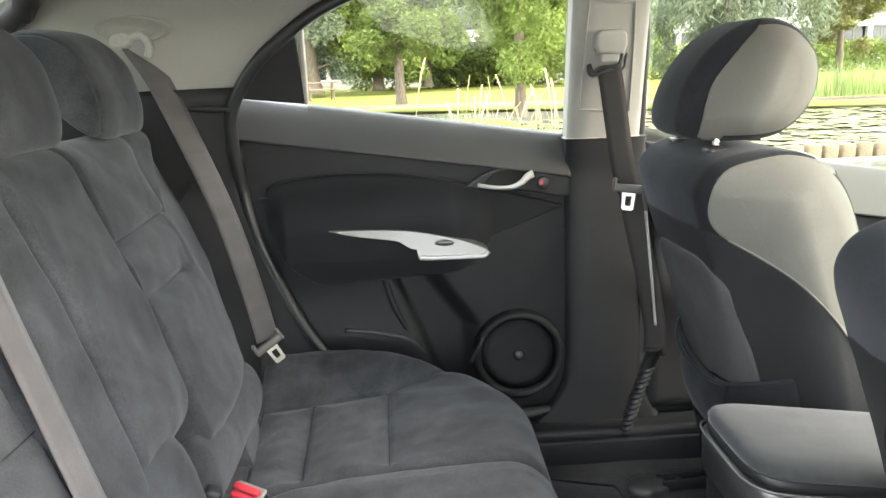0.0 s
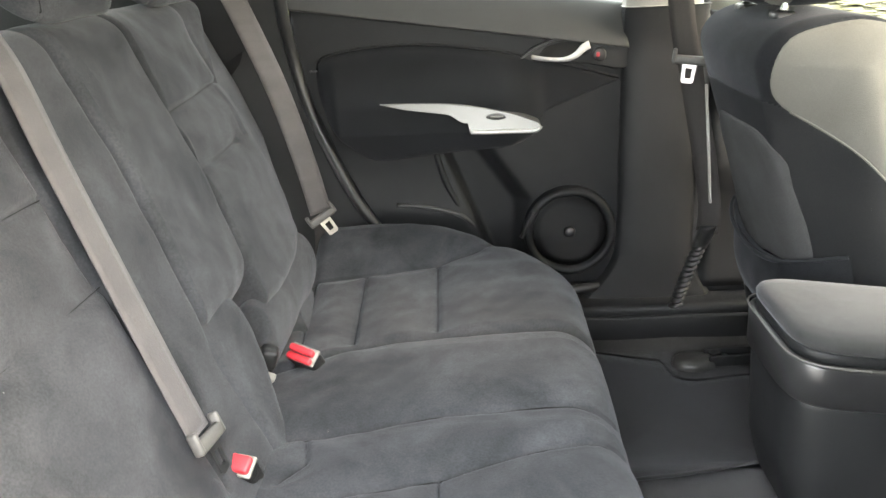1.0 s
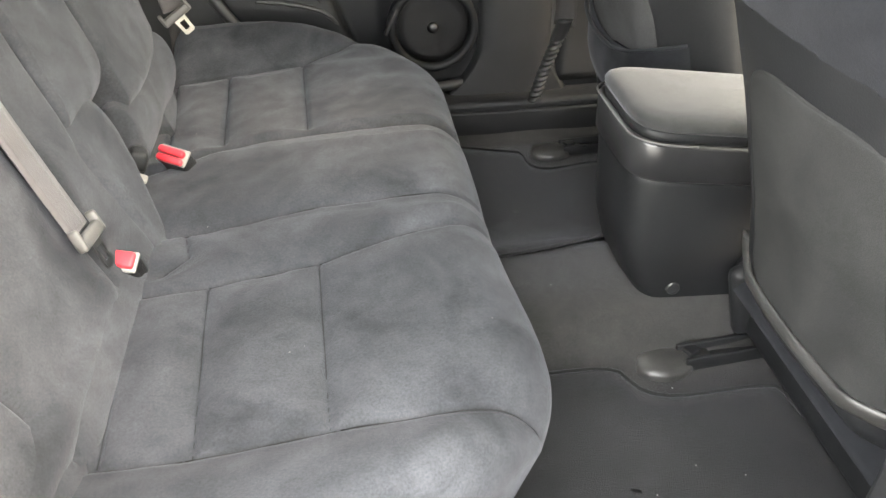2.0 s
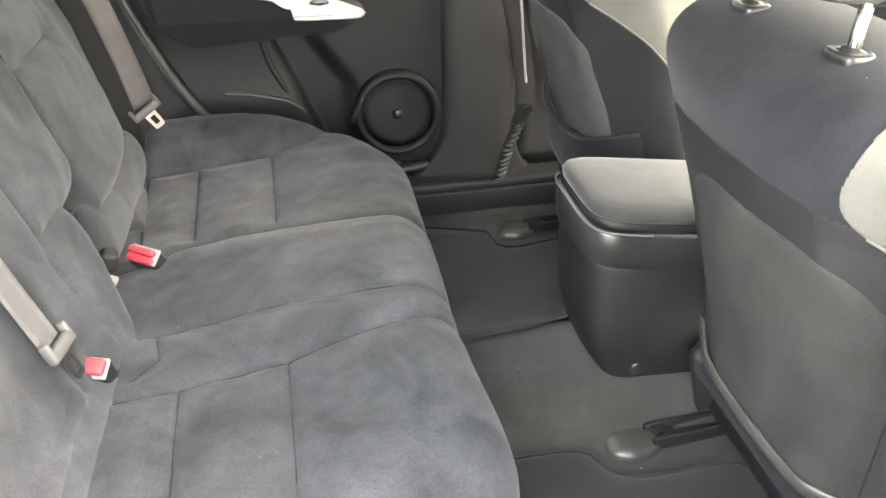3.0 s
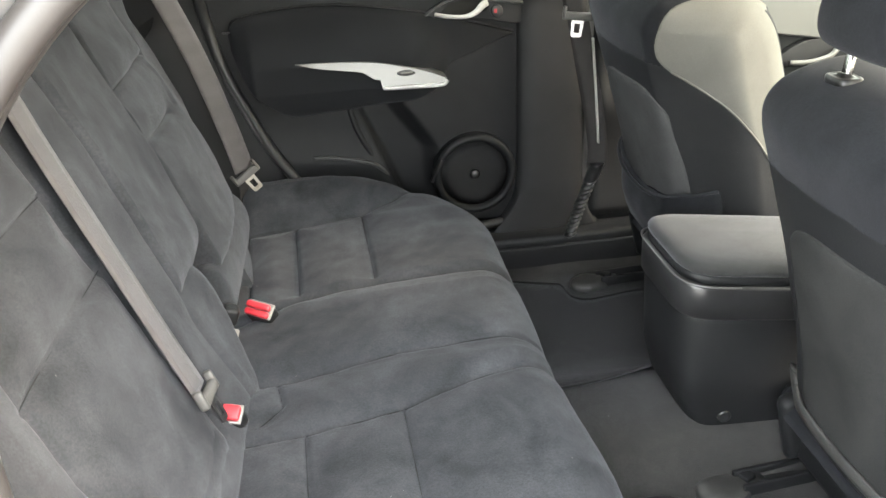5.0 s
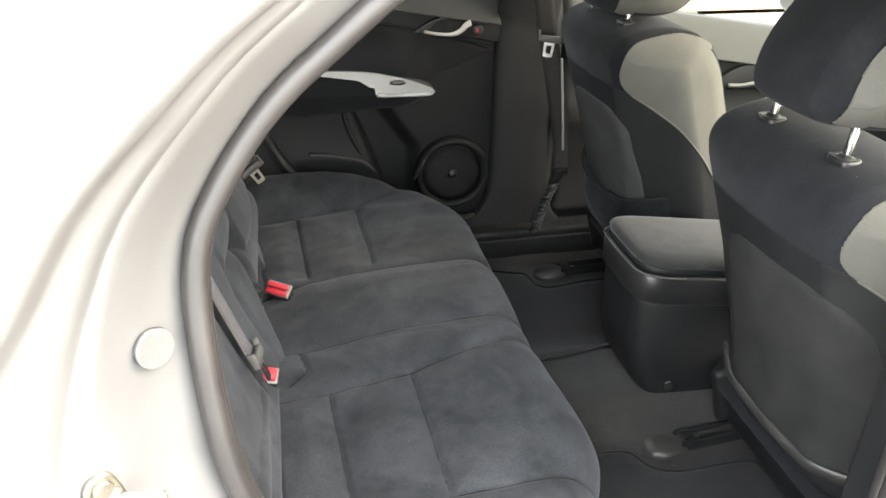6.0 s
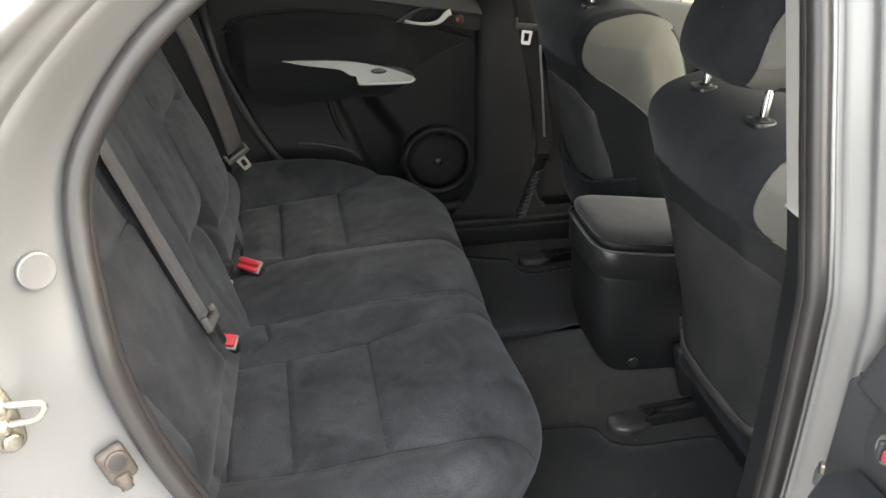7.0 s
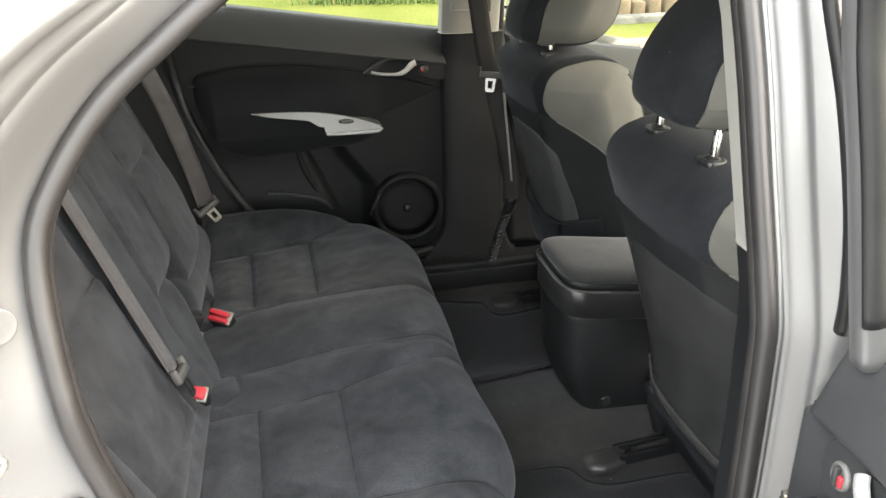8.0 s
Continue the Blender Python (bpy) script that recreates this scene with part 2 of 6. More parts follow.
def part(name, src, mat, parent=None, label="", smooth=True, bevel=0.0):
    """One mesh object, under a thing or a part."""
    if isinstance(src, tuple):
        me = mesh_of(src[0], src[1], name)
    elif isinstance(src, bmesh.types.BMesh):
        me = bpy.data.meshes.new(name)
        bmesh.ops.recalc_face_normals(src, faces=src.faces)
        src.to_mesh(me)
        src.free()
    else:
        me = src
    if not me.materials:
        me.materials.append(mat)
    if smooth:
        me.polygons.foreach_set("use_smooth", [True] * len(me.polygons))
    ob = new(name, me)
    if parent is not None:
        ob.parent = parent
        ob.matrix_parent_inverse = parent.matrix_world.inverted()
    if label:
        ob["label"] = label
    if bevel:
        bv = ob.modifiers.new("bevel", "BEVEL")
        bv.width, bv.segments, bv.limit_method, bv.angle_limit = bevel, 2, "ANGLE", radians(40)
        if smooth:
            me.set_sharp_from_angle(angle=radians(50))
    return ob


def thing(name, label, category, at=(0, 0, 0), group="", kind=""):
    ob = new(name)
    ob.empty_display_size = 0.05
    ob.matrix_world = Matrix.Translation(at)
    bpy.context.view_layer.update()
    return tagged(ob, label, category, group, kind)


def spline(pts, n, closed=False):
    """n points on a Catmull-Rom curve through pts, evenly by length."""
    p = np.array(pts, float)
    k = len(p)
    out = []
    segs = k if closed else k - 1
    for i in range(segs):
        if closed:
            a, b, c, d = p[(i - 1) % k], p[i], p[(i + 1) % k], p[(i + 2) % k]
        else:
            a, b, c, d = p[max(i - 1, 0)], p[i], p[i + 1], p[min(i + 2, k - 1)]
        t = np.linspace(0, 1, 24, endpoint=False)[:, None]
        out.append(0.5 * (2 * b + (c - a) * t + (2 * a - 5 * b + 4 * c - d) * t ** 2 + (3 * b - a - 3 * c + d) * t ** 3))
    q = np.vstack(out + [p[:1] if closed else p[-1:]])
    s = np.concatenate([[0], np.cumsum(np.linalg.norm(np.diff(q, axis=0), axis=1))])
    want = np.linspace(0, s[-1], n + 1 if closed else n)
    if closed:
        want = want[:-1]
    return np.stack([np.interp(want, s, q[:, j]) for j in range(q.shape[1])], 1)


def curve1(pts):
    """A smooth function through (x, value) pairs."""
    q = spline(pts, 160)
    return lambda x: np.interp(x, q[:, 0], q[:, 1])


def grid_faces(nu, nv, wrap=False, base=0):
    f = []
    for i in range(nu - 1):
        for j in range(nv if wrap else nv - 1):
            a, b = i * nv + j, i * nv + (j + 1) % nv
            f.append((base + a, base + b, base + b + nv, base + a + nv))
    return f


def sheet(P, back):
    """A closed slab: the surface P (nu x nv x 3) and its rim carried by back (3-vector), closed behind."""
    nu, nv = P.shape[:2]
    verts = list(P.reshape(-1, 3))
    faces = grid_faces(nu, nv)
    rim = [j for j in range(nv)] + [i * nv + nv - 1 for i in range(1, nu)] + \
          [(nu - 1) * nv + j for j in range(nv - 2, -1, -1)] + [i * nv for i in range(nu - 2, 0, -1)]
    base = len(verts)
    back = np.array(back, float)
    verts += [verts[r] + back for r in rim]
    k = len(rim)
    for i in range(k):
        faces.append((rim[(i + 1) % k], rim[i], base + i, base + (i + 1) % k))
    faces.append(tuple(range(base, base + k)))
    return verts, faces


def dense(n, a=0.75):
    """Numbers 0..1, closer together at both ends."""
    u = np.linspace(0, 1, n)
    return u - a * np.sin(2 * np.pi * u) / (2 * np.pi)


def seg_dist(px, py, s):
    (x0, y0), (x1, y1) = s
    dx, dy = x1 - x0, y1 - y0
    t = np.clip(((px - x0) * dx + (py - y0) * dy) / (dx * dx + dy * dy + 1e-12), 0, 1)
    return np.hypot(px - x0 - t * dx, py - y0 - t * dy)


def relief(px, py, segs, groove=0.006, width=0.0035, puff=0.010, spread=0.030):
    """Sewn seams: a narrow groove and a wide soft dip along each."""
    d = np.full(px.shape, 9.0)
    for s in segs:
        d = np.minimum(d, seg_dist(px, py, s))
    return -groove * np.exp(-(d / width) ** 2) - puff * np.exp(-(d / spread) ** 2)


def roundover(d, r):
    e = np.clip(r - d, 0, r)
    return -(r - np.sqrt(np.maximum(r * r - e * e, 0)))


def soft_noise(px, py, scale, seed):
    rs = np.random.RandomState(seed)
    out = np.zeros(px.shape)
    for k in range(7):
        a, f, ph = rs.uniform(0, 2 * np.pi), scale * rs.uniform(0.6, 1.9), rs.uniform(0, 6.28)
        out += np.sin((px * np.cos(a) + py * np.sin(a)) * f + ph)
    return out / 7


def loop_normals(q, closed=True):
    """Unit normals to the right of a 2D line."""
    t = np.roll(q, -1, 0) - np.roll(q, 1, 0) if closed else np.gradient(q, axis=0)
    t = t / (np.linalg.norm(t, axis=1, keepdims=True) + 1e-12)
    return np.stack([t[:, 1], -t[:, 0]], 1)


def sweep(path, prof, closed=False, normal=None):
    """A profile (k x 2: across, out) carried along a 3D path; normal: the out direction (one vector, or one per point)."""
    path = np.array(path, float)
    n = len(path)
    t = np.roll(path, -1, 0) - np.roll(path, 1, 0) if closed else np.gradient(path, axis=0)
    t /= np.linalg.norm(t, axis=1, keepdims=True) + 1e-12
    out = np.array(normal if normal is not None else (0, 0, 1), float)
    if out.ndim == 1:
        out = np.repeat(out[None], n, 0)
    out = out - (out * t).sum(1, keepdims=True) * t
    out /= np.linalg.norm(out, axis=1, keepdims=True) + 1e-12
    side = np.cross(t, out)
    prof = np.array(prof, float)
    k = len(prof)
    V = (path[:, None] + side[:, None] * prof[None, :, 0:1] + out[:, None] * prof[None, :, 1:2]).reshape(-1, 3)
    faces = grid_faces(n, k, True)
    if closed:
        faces += [((n - 1) * k + j, (n - 1) * k + (j + 1) % k, (j + 1) % k, j) for j in range(k)]
    else:
        faces += [tuple(range(k))[::-1], tuple(range((n - 1) * k, n * k))]
    return list(V), faces


def ring(rx, ry=None, k=12, p=2.0):
    a = np.linspace(0, 2 * np.pi, k, endpoint=False)
    ry = ry or rx
    c, s = np.cos(a), np.sin(a)
    return np.stack([rx * np.sign(c) * abs(c) ** (2 / p), ry * np.sign(s) * abs(s) ** (2 / p)], 1)


def tube(path, r, k=10, normal=None, closed=False):
    return sweep(path, ring(r, k=k), closed, normal if normal is not None else (0.12, 0.31, 0.94))


def strap(path, width, thick=0.0016, normal=(1, 0, 0.3)):
    w, h = width / 2, thick / 2
    return sweep(path, [(-w, -h), (-w * 0.5, -h * 1.3), (w * 0.5, -h * 1.3), (w, -h), (w, h), (w * 0.5, h * 1.3), (-w * 0.5, h * 1.3), (-w, h)], False, normal)


def rbox(c, s, r=0.01, m=None, seg=3):
    """A box with rounded edges, centred at c, of size s."""
    bm = bmesh.new()
    bmesh.ops.create_cube(bm, size=1)
    for v in bm.verts:
        v.co = Vector((v.co.x * s[0], v.co.y * s[1], v.co.z * s[2]))
    bmesh.ops.bevel(bm, geom=bm.edges[:], offset=min(r, min(s) * 0.49), segments=seg, profile=0.5, affect="EDGES")
    bmesh.ops.transform(bm, matrix=Matrix.Translation(c) @ (m or Matrix()), verts=bm.verts)
    return bm


def prism(poly, axis, lo, hi, r=0.0):
    """A polygon extruded along an axis: 'y' takes (x, z), 'z' takes (x, y), 'x' takes (y, z)."""
    bm = bmesh.new()
    def co(a, b, c):
        return {"y": (a, c, b), "z": (a, b, c), "x": (c, a, b)}[axis]
    lo_v = [bm.verts.new(co(a, b, lo)) for a, b in poly]
    f = bm.faces.new(lo_v)
    ex = bmesh.ops.extrude_face_region(bm, geom=[f])
    d = Vector(co(0, 0, hi - lo))
    bmesh.ops.translate(bm, vec=d, verts=[v for v in ex["geom"] if isinstance(v, bmesh.types.BMVert)])
    bmesh.ops.recalc_face_normals(bm, faces=bm.faces)
    if r:
        caps = [e for e in bm.edges if any(len(fc.verts) > 4 or abs(fc.normal.dot(d.normalized())) > 0.9 for fc in e.link_faces)
                and not all(abs(fc.normal.dot(d.normalized())) > 0.9 for fc in e.link_faces)
                and any(abs(fc.normal.dot(d.normalized())) > 0.9 for fc in e.link_faces)]
        bmesh.ops.bevel(bm, geom=caps, offset=r, segments=3, profile=0.5, affect="EDGES")
    return bm


def disc(c, r, h, axis="y", k=40, bevel=0.0):
    """A short cylinder round c along an axis."""
    q = [(r * math.cos(2 * math.pi * i / k), r * math.sin(2 * math.pi * i / k)) for i in range(k)]
    bm = prism(q, axis, -h / 2, h / 2, bevel)
    bmesh.ops.translate(bm, vec=c, verts=bm.verts)
    return bm


def lathe(prof, c, axis=(0, -1, 0), k=48):
    """A turned form: prof is (radius, height) pairs along the axis from c."""
    prof = np.array(prof, float)
    M = Vector(axis).to_track_quat("Z", "Y").to_matrix()
    V = []
    for r, h in prof:
        for i in range(k):
            a = 2 * math.pi * i / k
            V.append(Vector(c) + M @ Vector((r * math.cos(a), r * math.sin(a), h)))
    n = len(prof)
    return V, grid_faces(n, k, True) + [tuple(range(k))[::-1], tuple(range((n - 1) * k, n * k))]


def bolster(profile, W, R, nv=28, ncap=14, n=120, dome=0.0, width=None, bulge=None):
    """A stuffed form: a closed side profile (x, z) carried across y from -W to W with sides rounded by R."""
    q = spline(profile, n, True)
    area = 0.5 * np.sum(q[:, 0] * np.roll(q[:, 1], -1) - np.roll(q[:, 0], -1) * q[:, 1])
    nrm = loop_normals(q) * (1 if area > 0 else -1)
    c = q.mean(0)
    rows = []
    a = np.linspace(-np.pi / 2, 0, 26)
    side = [(-(W - R) + R * np.sin(t), R * (1 - np.cos(t))) for t in a]
    mid = [(y, 0.0) for y in np.linspace(-(W - R), W - R, nv)[1:-1]]
    body = side + mid + [(-y, i) for y, i in side[::-1]]
    y0, in0 = body[0]
    end = q - nrm * in0
    for k in np.linspace(0.04, 1, ncap)[:-1]:
        rows.append(((c + (end - c) * k), y0 - dome * (1 - k * k)))
    for y, inset in body:
        rows.append((q - nrm * inset, y))
    for k in np.linspace(1, 0.04, ncap)[1:]:
        rows.append(((c + (end - c) * k), -y0 + dome * (1 - k * k)))
    P = np.array([[(p[0], y, p[1]) for p in r] for r, y in rows])
    if width is not None:
        P[:, :, 1] *= width(P[:, :, 2]) / W
    if bulge is not None:
        P[:, :, 0] += bulge(P)
    return P


def bolster_mesh(P):
    nu, nv = P.shape[:2]
    f = grid_faces(nu, nv, True) + [tuple(range(nv))[::-1], tuple(range((nu - 1) * nv, nu * nv))]
    return list(P.reshape(-1, 3)), f


def line_field(line):
    """Signed distance in (x, z) to an open line; positive to its right."""
    L = np.array(line, float)
    def F(x, z):
        best, sign = np.full(x.shape, 9.0), np.ones(x.shape)
        for (x0, z0), (x1, z1) in zip(L[:-1], L[1:]):
            d = seg_dist(x, z, ((x0, z0), (x1, z1)))
            cr = (x1 - x0) * (z - z0) - (z1 - z0) * (x - x0)
            near = d < best
            best, sign = np.where(near, d, best), np.where(near, np.where(cr < 0, 1.0, -1.0), sign)
        return best * sign
    return F


def split_bolster(P, F, side_min, ncap, front):
    """Cuts a stuffed form's sides along the field F into (cover, side panel): vertices near the line are drawn onto it.
    Ahead of front the panel ends where the side rounds over, and the cover goes on."""
    x, z, y = P[:, :, 0], P[:, :, 2], P[:, :, 1]
    V0 = np.array(bolster_mesh(P)[0])
    e = 1e-4
    for _ in range(2):
        f = F(x, z)
        gx, gz = (F(x + e, z) - f) / e, (F(x, z + e) - f) / e
        g = np.hypot(gx, gz) + 1e-9
        near = (abs(f) < 0.0026) & (abs(y) > side_min)
        x = np.where(near, x - f * gx / g, x)
        z = np.where(near, z - f * gz / g, z)
    P = np.stack([x, y, z], 2)
    verts, faces = bolster_mesh(P)
    c = np.array([V0[list(fc)].mean(0) for fc in faces])
    inside = (abs(c[:, 1]) > side_min) & (F(c[:, 0], c[:, 2]) > 0)
    nu, nv = P.shape[:2]
    row = np.array([min(min(fc) // nv, nu - 1 - max(fc) // nv) for fc in faces])
    inside &= (row < ncap + 13) | (c[:, 0] < front(c[:, 2]))
    cover = [fc for fc, i in zip(faces, inside) if not i]
    panels = [fc for fc, i in zip(faces, inside) if i]
    return verts, cover, panels


def subset(verts, faces):
    used = sorted({i for f in faces for i in f})
    at = {o: i for i, o in enumerate(used)}
    return [verts[i] for i in used], [tuple(at[i] for i in f) for f in faces]


# ---- the car's shell ----
def tumble(z, side):
    """The inner face of the body side: upright below the belt line, leaning in above it."""
    return side * (0.715 - 0.25 * np.maximum(np.asarray(z, float) - 0.97, 0))


OPENING = [(-0.235, 0.81), (-0.262, 0.89), (-0.277, 0.97), (-0.284, 1.065), (-0.278, 1.125), (-0.255, 1.17), (-0.222, 1.213),
           (-0.18, 1.25), (-0.08, 1.32), (0.08, 1.385), (0.25, 1.405), (0.33, 1.375), (0.352, 1.25), (0.362, 1.11),
           (0.369, 1.0), (0.374, 0.85), (0.374, 0.70), (0.366, 0.53), (0.325, 0.455), (0.15, 0.44), (0.02, 0.465),
           (-0.09, 0.54), (-0.17, 0.66)]

car_body = thing("car_body", "silver hatchback body shell with open rear doorway", "car", (0, 0, 0), kind="structure")


def doorway(side):
    """The doorway's edge as a closed 3D line, with its outward normals in the side's plane."""
    back = 0.064 if side > 0 else 0.0
    q = spline([(x - back * min(1, max(0, (0.12 - x) / 0.25)), z) for x, z in OPENING], 150, True)
    nrm = loop_normals(q)
    if np.sum(nrm * (q - q.mean(0))) < 0:
        nrm = -nrm
    return q, nrm


def body_side(side):
    """The painted side round the doorway: the flat jamb, its two creases, then the outer skin."""
    q, nrm = doorway(side)
    rear = np.clip(-nrm[:, 0] / 0.5, 0, 1)
    front = np.clip(nrm[:, 0] / 0.5, 0, 1)
    high = np.clip((q[:, 1] - 0.95) / 0.1, 0, 1)
    zk = [0.45, 0.80, 0.95, 1.04, 1.12, 1.20, 1.27, 1.40]
    c1 = rear * np.interp(q[:, 1], zk, [0.14, 0.13, 0.11, 0.085, 0.055, 0.042, 0.036, 0.032]) + (1 - rear) * 0.030
    c2 = rear * np.interp(q[:, 1], zk, [0.22, 0.21, 0.19, 0.15, 0.085, 0.062, 0.05, 0.045]) + (1 - rear) * 0.052
    more = rear * 0.50 + front * (0.055 * high + 0.50 * (1 - high)) + np.clip(1 - rear - front, 0, 1) * np.where(q[:, 1] > 1.2, 0.03, 0.20)
    steps = [(0, -0.06, 0.010), (0, 0.0, -0.001), (0, 0.22, -0.013), (0, 0.5, -0.033), (0, 0.8, -0.055), (0, 0.92, -0.0610), (0, 0.98, -0.0620),
             (1, 0.03, -0.0630), (1, 0.11, -0.0775), (1, 0.45, -0.084), (1, 0.75, -0.088), (1, 0.92, -0.094), (1, 1.0, -0.104), (2, 0.02, -0.116),
             (2, 0.06, -0.121), (2, 0.25, -0.126), (2, 0.6, -0.12), (2, 1.0, -0.10)]
    # the front jamb has its own section: a flange, a groove, a flat and a rolled edge
    steps_front = [(-0.06, 0.010), (0.0, -0.001), (0.14, -0.008), (0.24, -0.0165), (0.31, -0.0185), (0.40, -0.0160), (0.47, -0.0165),
                   (-0.68, -0.022), (-0.45, -0.027), (-0.2, -0.0326), (0.0, -0.037), (0.07, -0.042), (0.14, -0.049),
                   (0.02, -0.062), (0.06, -0.066), (0.25, -0.078), (0.6, -0.085), (1.0, -0.085)]
    rows = []
    for (kind, fr, dr), (ff, df) in zip(steps, steps_front):
        f, dy = fr + (ff - fr) * front, dr + (df - dr) * front
        d = (c1 * f, c1 + (c2 - c1) * f, c2 + more * f)[kind]
        p = q + nrm * d[:, None]
        over = 1 - 0.7 * np.clip((nrm[:, 1] - 0.3) / 0.4, 0, 1) * np.clip((q[:, 1] - 1.2) / 0.1, 0, 1)
        y = tumble(q[:, 1], side) * 0.4 + tumble(p[:, 1], side) * 0.6 - side * dy * over
        if kind == 2:
            y = y - side * 0.42 * rear * np.maximum(p[:, 1] - (q + nrm * c2[:, None])[:, 1], 0)
        rows.append(np.stack([p[:, 0], y, np.clip(p[:, 1], 0.24, 1.43)], 1))
    P = np.array(rows)
    return list(P.reshape(-1, 3)), grid_faces(len(steps), q.shape[0], True)


near_side = part("quarter_panel", body_side(-1), PAINT, car_body, "silver painted jamb and quarter panel")
sol = near_side.modifiers.new("thick", "SOLIDIFY")
sol.thickness, sol.offset = 0.002, -1.0
far_side = part("side_panel", body_side(1), PAINT, car_body, "silver painted body side")
sol = far_side.modifiers.new("thick", "SOLIDIFY")
sol.thickness, sol.offset = 0.002, 0.0

# the doorway's rubber seals
def seal_line(side, d, dy):
    q, nrm = doorway(side)
    p = q + nrm * d
    return np.stack([p[:, 0], tumble(q[:, 1], side) + side * dy, p[:, 1]], 1), nrm


line, nrm = seal_line(-1, -0.002, 0.010)
out = np.stack([nrm[:, 0] * 0, np.full(len(nrm), -1.0), nrm[:, 1] * 0], 1)
part("door_seal", sweep(line, ring(0.0098, 0.010, 14, 2.4), True, out), RUBBER, car_body, "grey-black bulb rubber seal")
line, _ = seal_line(-1, -0.008, 0.000)
part("seal_lip", sweep(line, ring(0.0045, 0.008, 10), True, out), RUBBER, car_body, "thin inner lip of the rubber seal")
line, nrm = seal_line(1, -0.002, -0.048)
line[:, 1] += 0.030 * np.clip(nrm[:, 0] / 0.4, 0, 1)
out = np.stack([nrm[:, 0] * 0, np.full(len(nrm), -1.0), nrm[:, 1] * 0], 1)
# same seal as the near doorway's, blackened for the shade it lies in
part("door_seal", sweep(line, ring(0.0125, 0.012, 12), True, out), BLACKSEAL, car_body, "rubber door seal, its shade painted black")

# striker, rubber stop and plug on the rear jamb
def on_jamb(c, n, roll=0.0):
    """A frame at c on the jamb: y out of the surface, z up along it."""
    return Matrix.Translation(c) @ Vector(n).normalized().to_track_quat("Y", "Z").to_matrix().to_4x4() @ pose(0, 0, 0, 0, roll, 0)


def placed(bm, M):
    bmesh.ops.transform(bm, matrix=M, verts=bm.verts)
    return bm


def striker():
    c = Vector((-0.354, -0.764, 0.957))
    M = on_jamb(c, (0.60, -0.79, 0.10), 8)
    oval = [tuple(p) for p in spline([(0.0, 0.034), (0.011, 0.028), (0.0145, 0.012), (0.014, -0.012), (0.010, -0.028), (0.0, -0.034), (-0.011, -0.028), (-0.0145, 0.0), (-0.011, 0.028)], 40, True)]
    plate = part("striker_plate", placed(prism(oval, "y", 0.0, 0.006, 0.002), M), STEEL, car_body, "plated striker plate with two bolts")
    for dz in (0.023, -0.023):
        part("bolt", placed(disc((0.0, 0.008, dz), 0.0085, 0.007, "y", 6, 0.002), M), STEEL, plate)
    a = c + Vector((0.006, -0.004, 0.013))
    d = Vector((0.033, -0.003, 0.001))
    pts = [a, a + d * 0.5, a + d * 0.93, a + d * 1.04 + Vector((0, 0, -0.003)), a + d * 0.98 + Vector((-0.003, 0, -0.012)), a + d * 0.80 + Vector((-0.003, 0, -0.0160)), a + d * 0.4 + Vector((-0.002, 0, -0.0180)), a + Vector((-0.002, 0, -0.0200))]
    part("striker_loop", tube(spline([tuple(p) for p in pts], 50), 0.0029), LOOPSTEEL, plate, "worn steel striker loop")
    for p in (pts[0], pts[-1]):
        part("collar", lathe([(0.007, -0.004), (0.007, 0.004), (0.005, 0.006)], tuple(p), tuple(d), 20), LOOPSTEEL, plate)


striker()
M = on_jamb((-0.287, -0.733, 0.871), (0.50, -0.86, 0.13), 14)
stop = part("rubber_stop", placed(rbox((0, 0.004, 0), (0.026, 0.011, 0.038), 0.0054), M), STOPRUBBER, car_body, "brown-black rubber door bump stop")
part("stop_ring", placed(disc((-0.001, 0.010, 0.006), 0.0105, 0.005, "y", 32, 0.002), M), STOPRUBBER, stop)
part("stop_dimple", placed(disc((-0.001, 0.0126, 0.006), 0.0078, 0.002, "y", 28, 0.0006), M), RUBBER, stop)
part("stem", lathe([(0.0072, 0), (0.008, 0.003), (0.0064, 0.005), (0.0072, 0.008), (0.0056, 0.010), (0.0056, 0.014), (0.0024, 0.015)], tuple(M @ Vector((0.002, 0.007, -0.010))), tuple(M.to_3x3() @ Vector((0.1, 0.5, -0.85))), 24), STOPRUBBER, stop)
part("jamb_plug", lathe([(0.0152, -0.004), (0.0150, 0.0001), (0.0146, 0.0004), (0.0136, 0.0005), (0.0124, 0.0003), (0.008, 0.0003), (0.001, 0.0003)], (-0.310, -0.7235, 1.062), (0.60, -0.78, 0.10), 48), PAINT, car_body, "round silver-grey blanking plug")

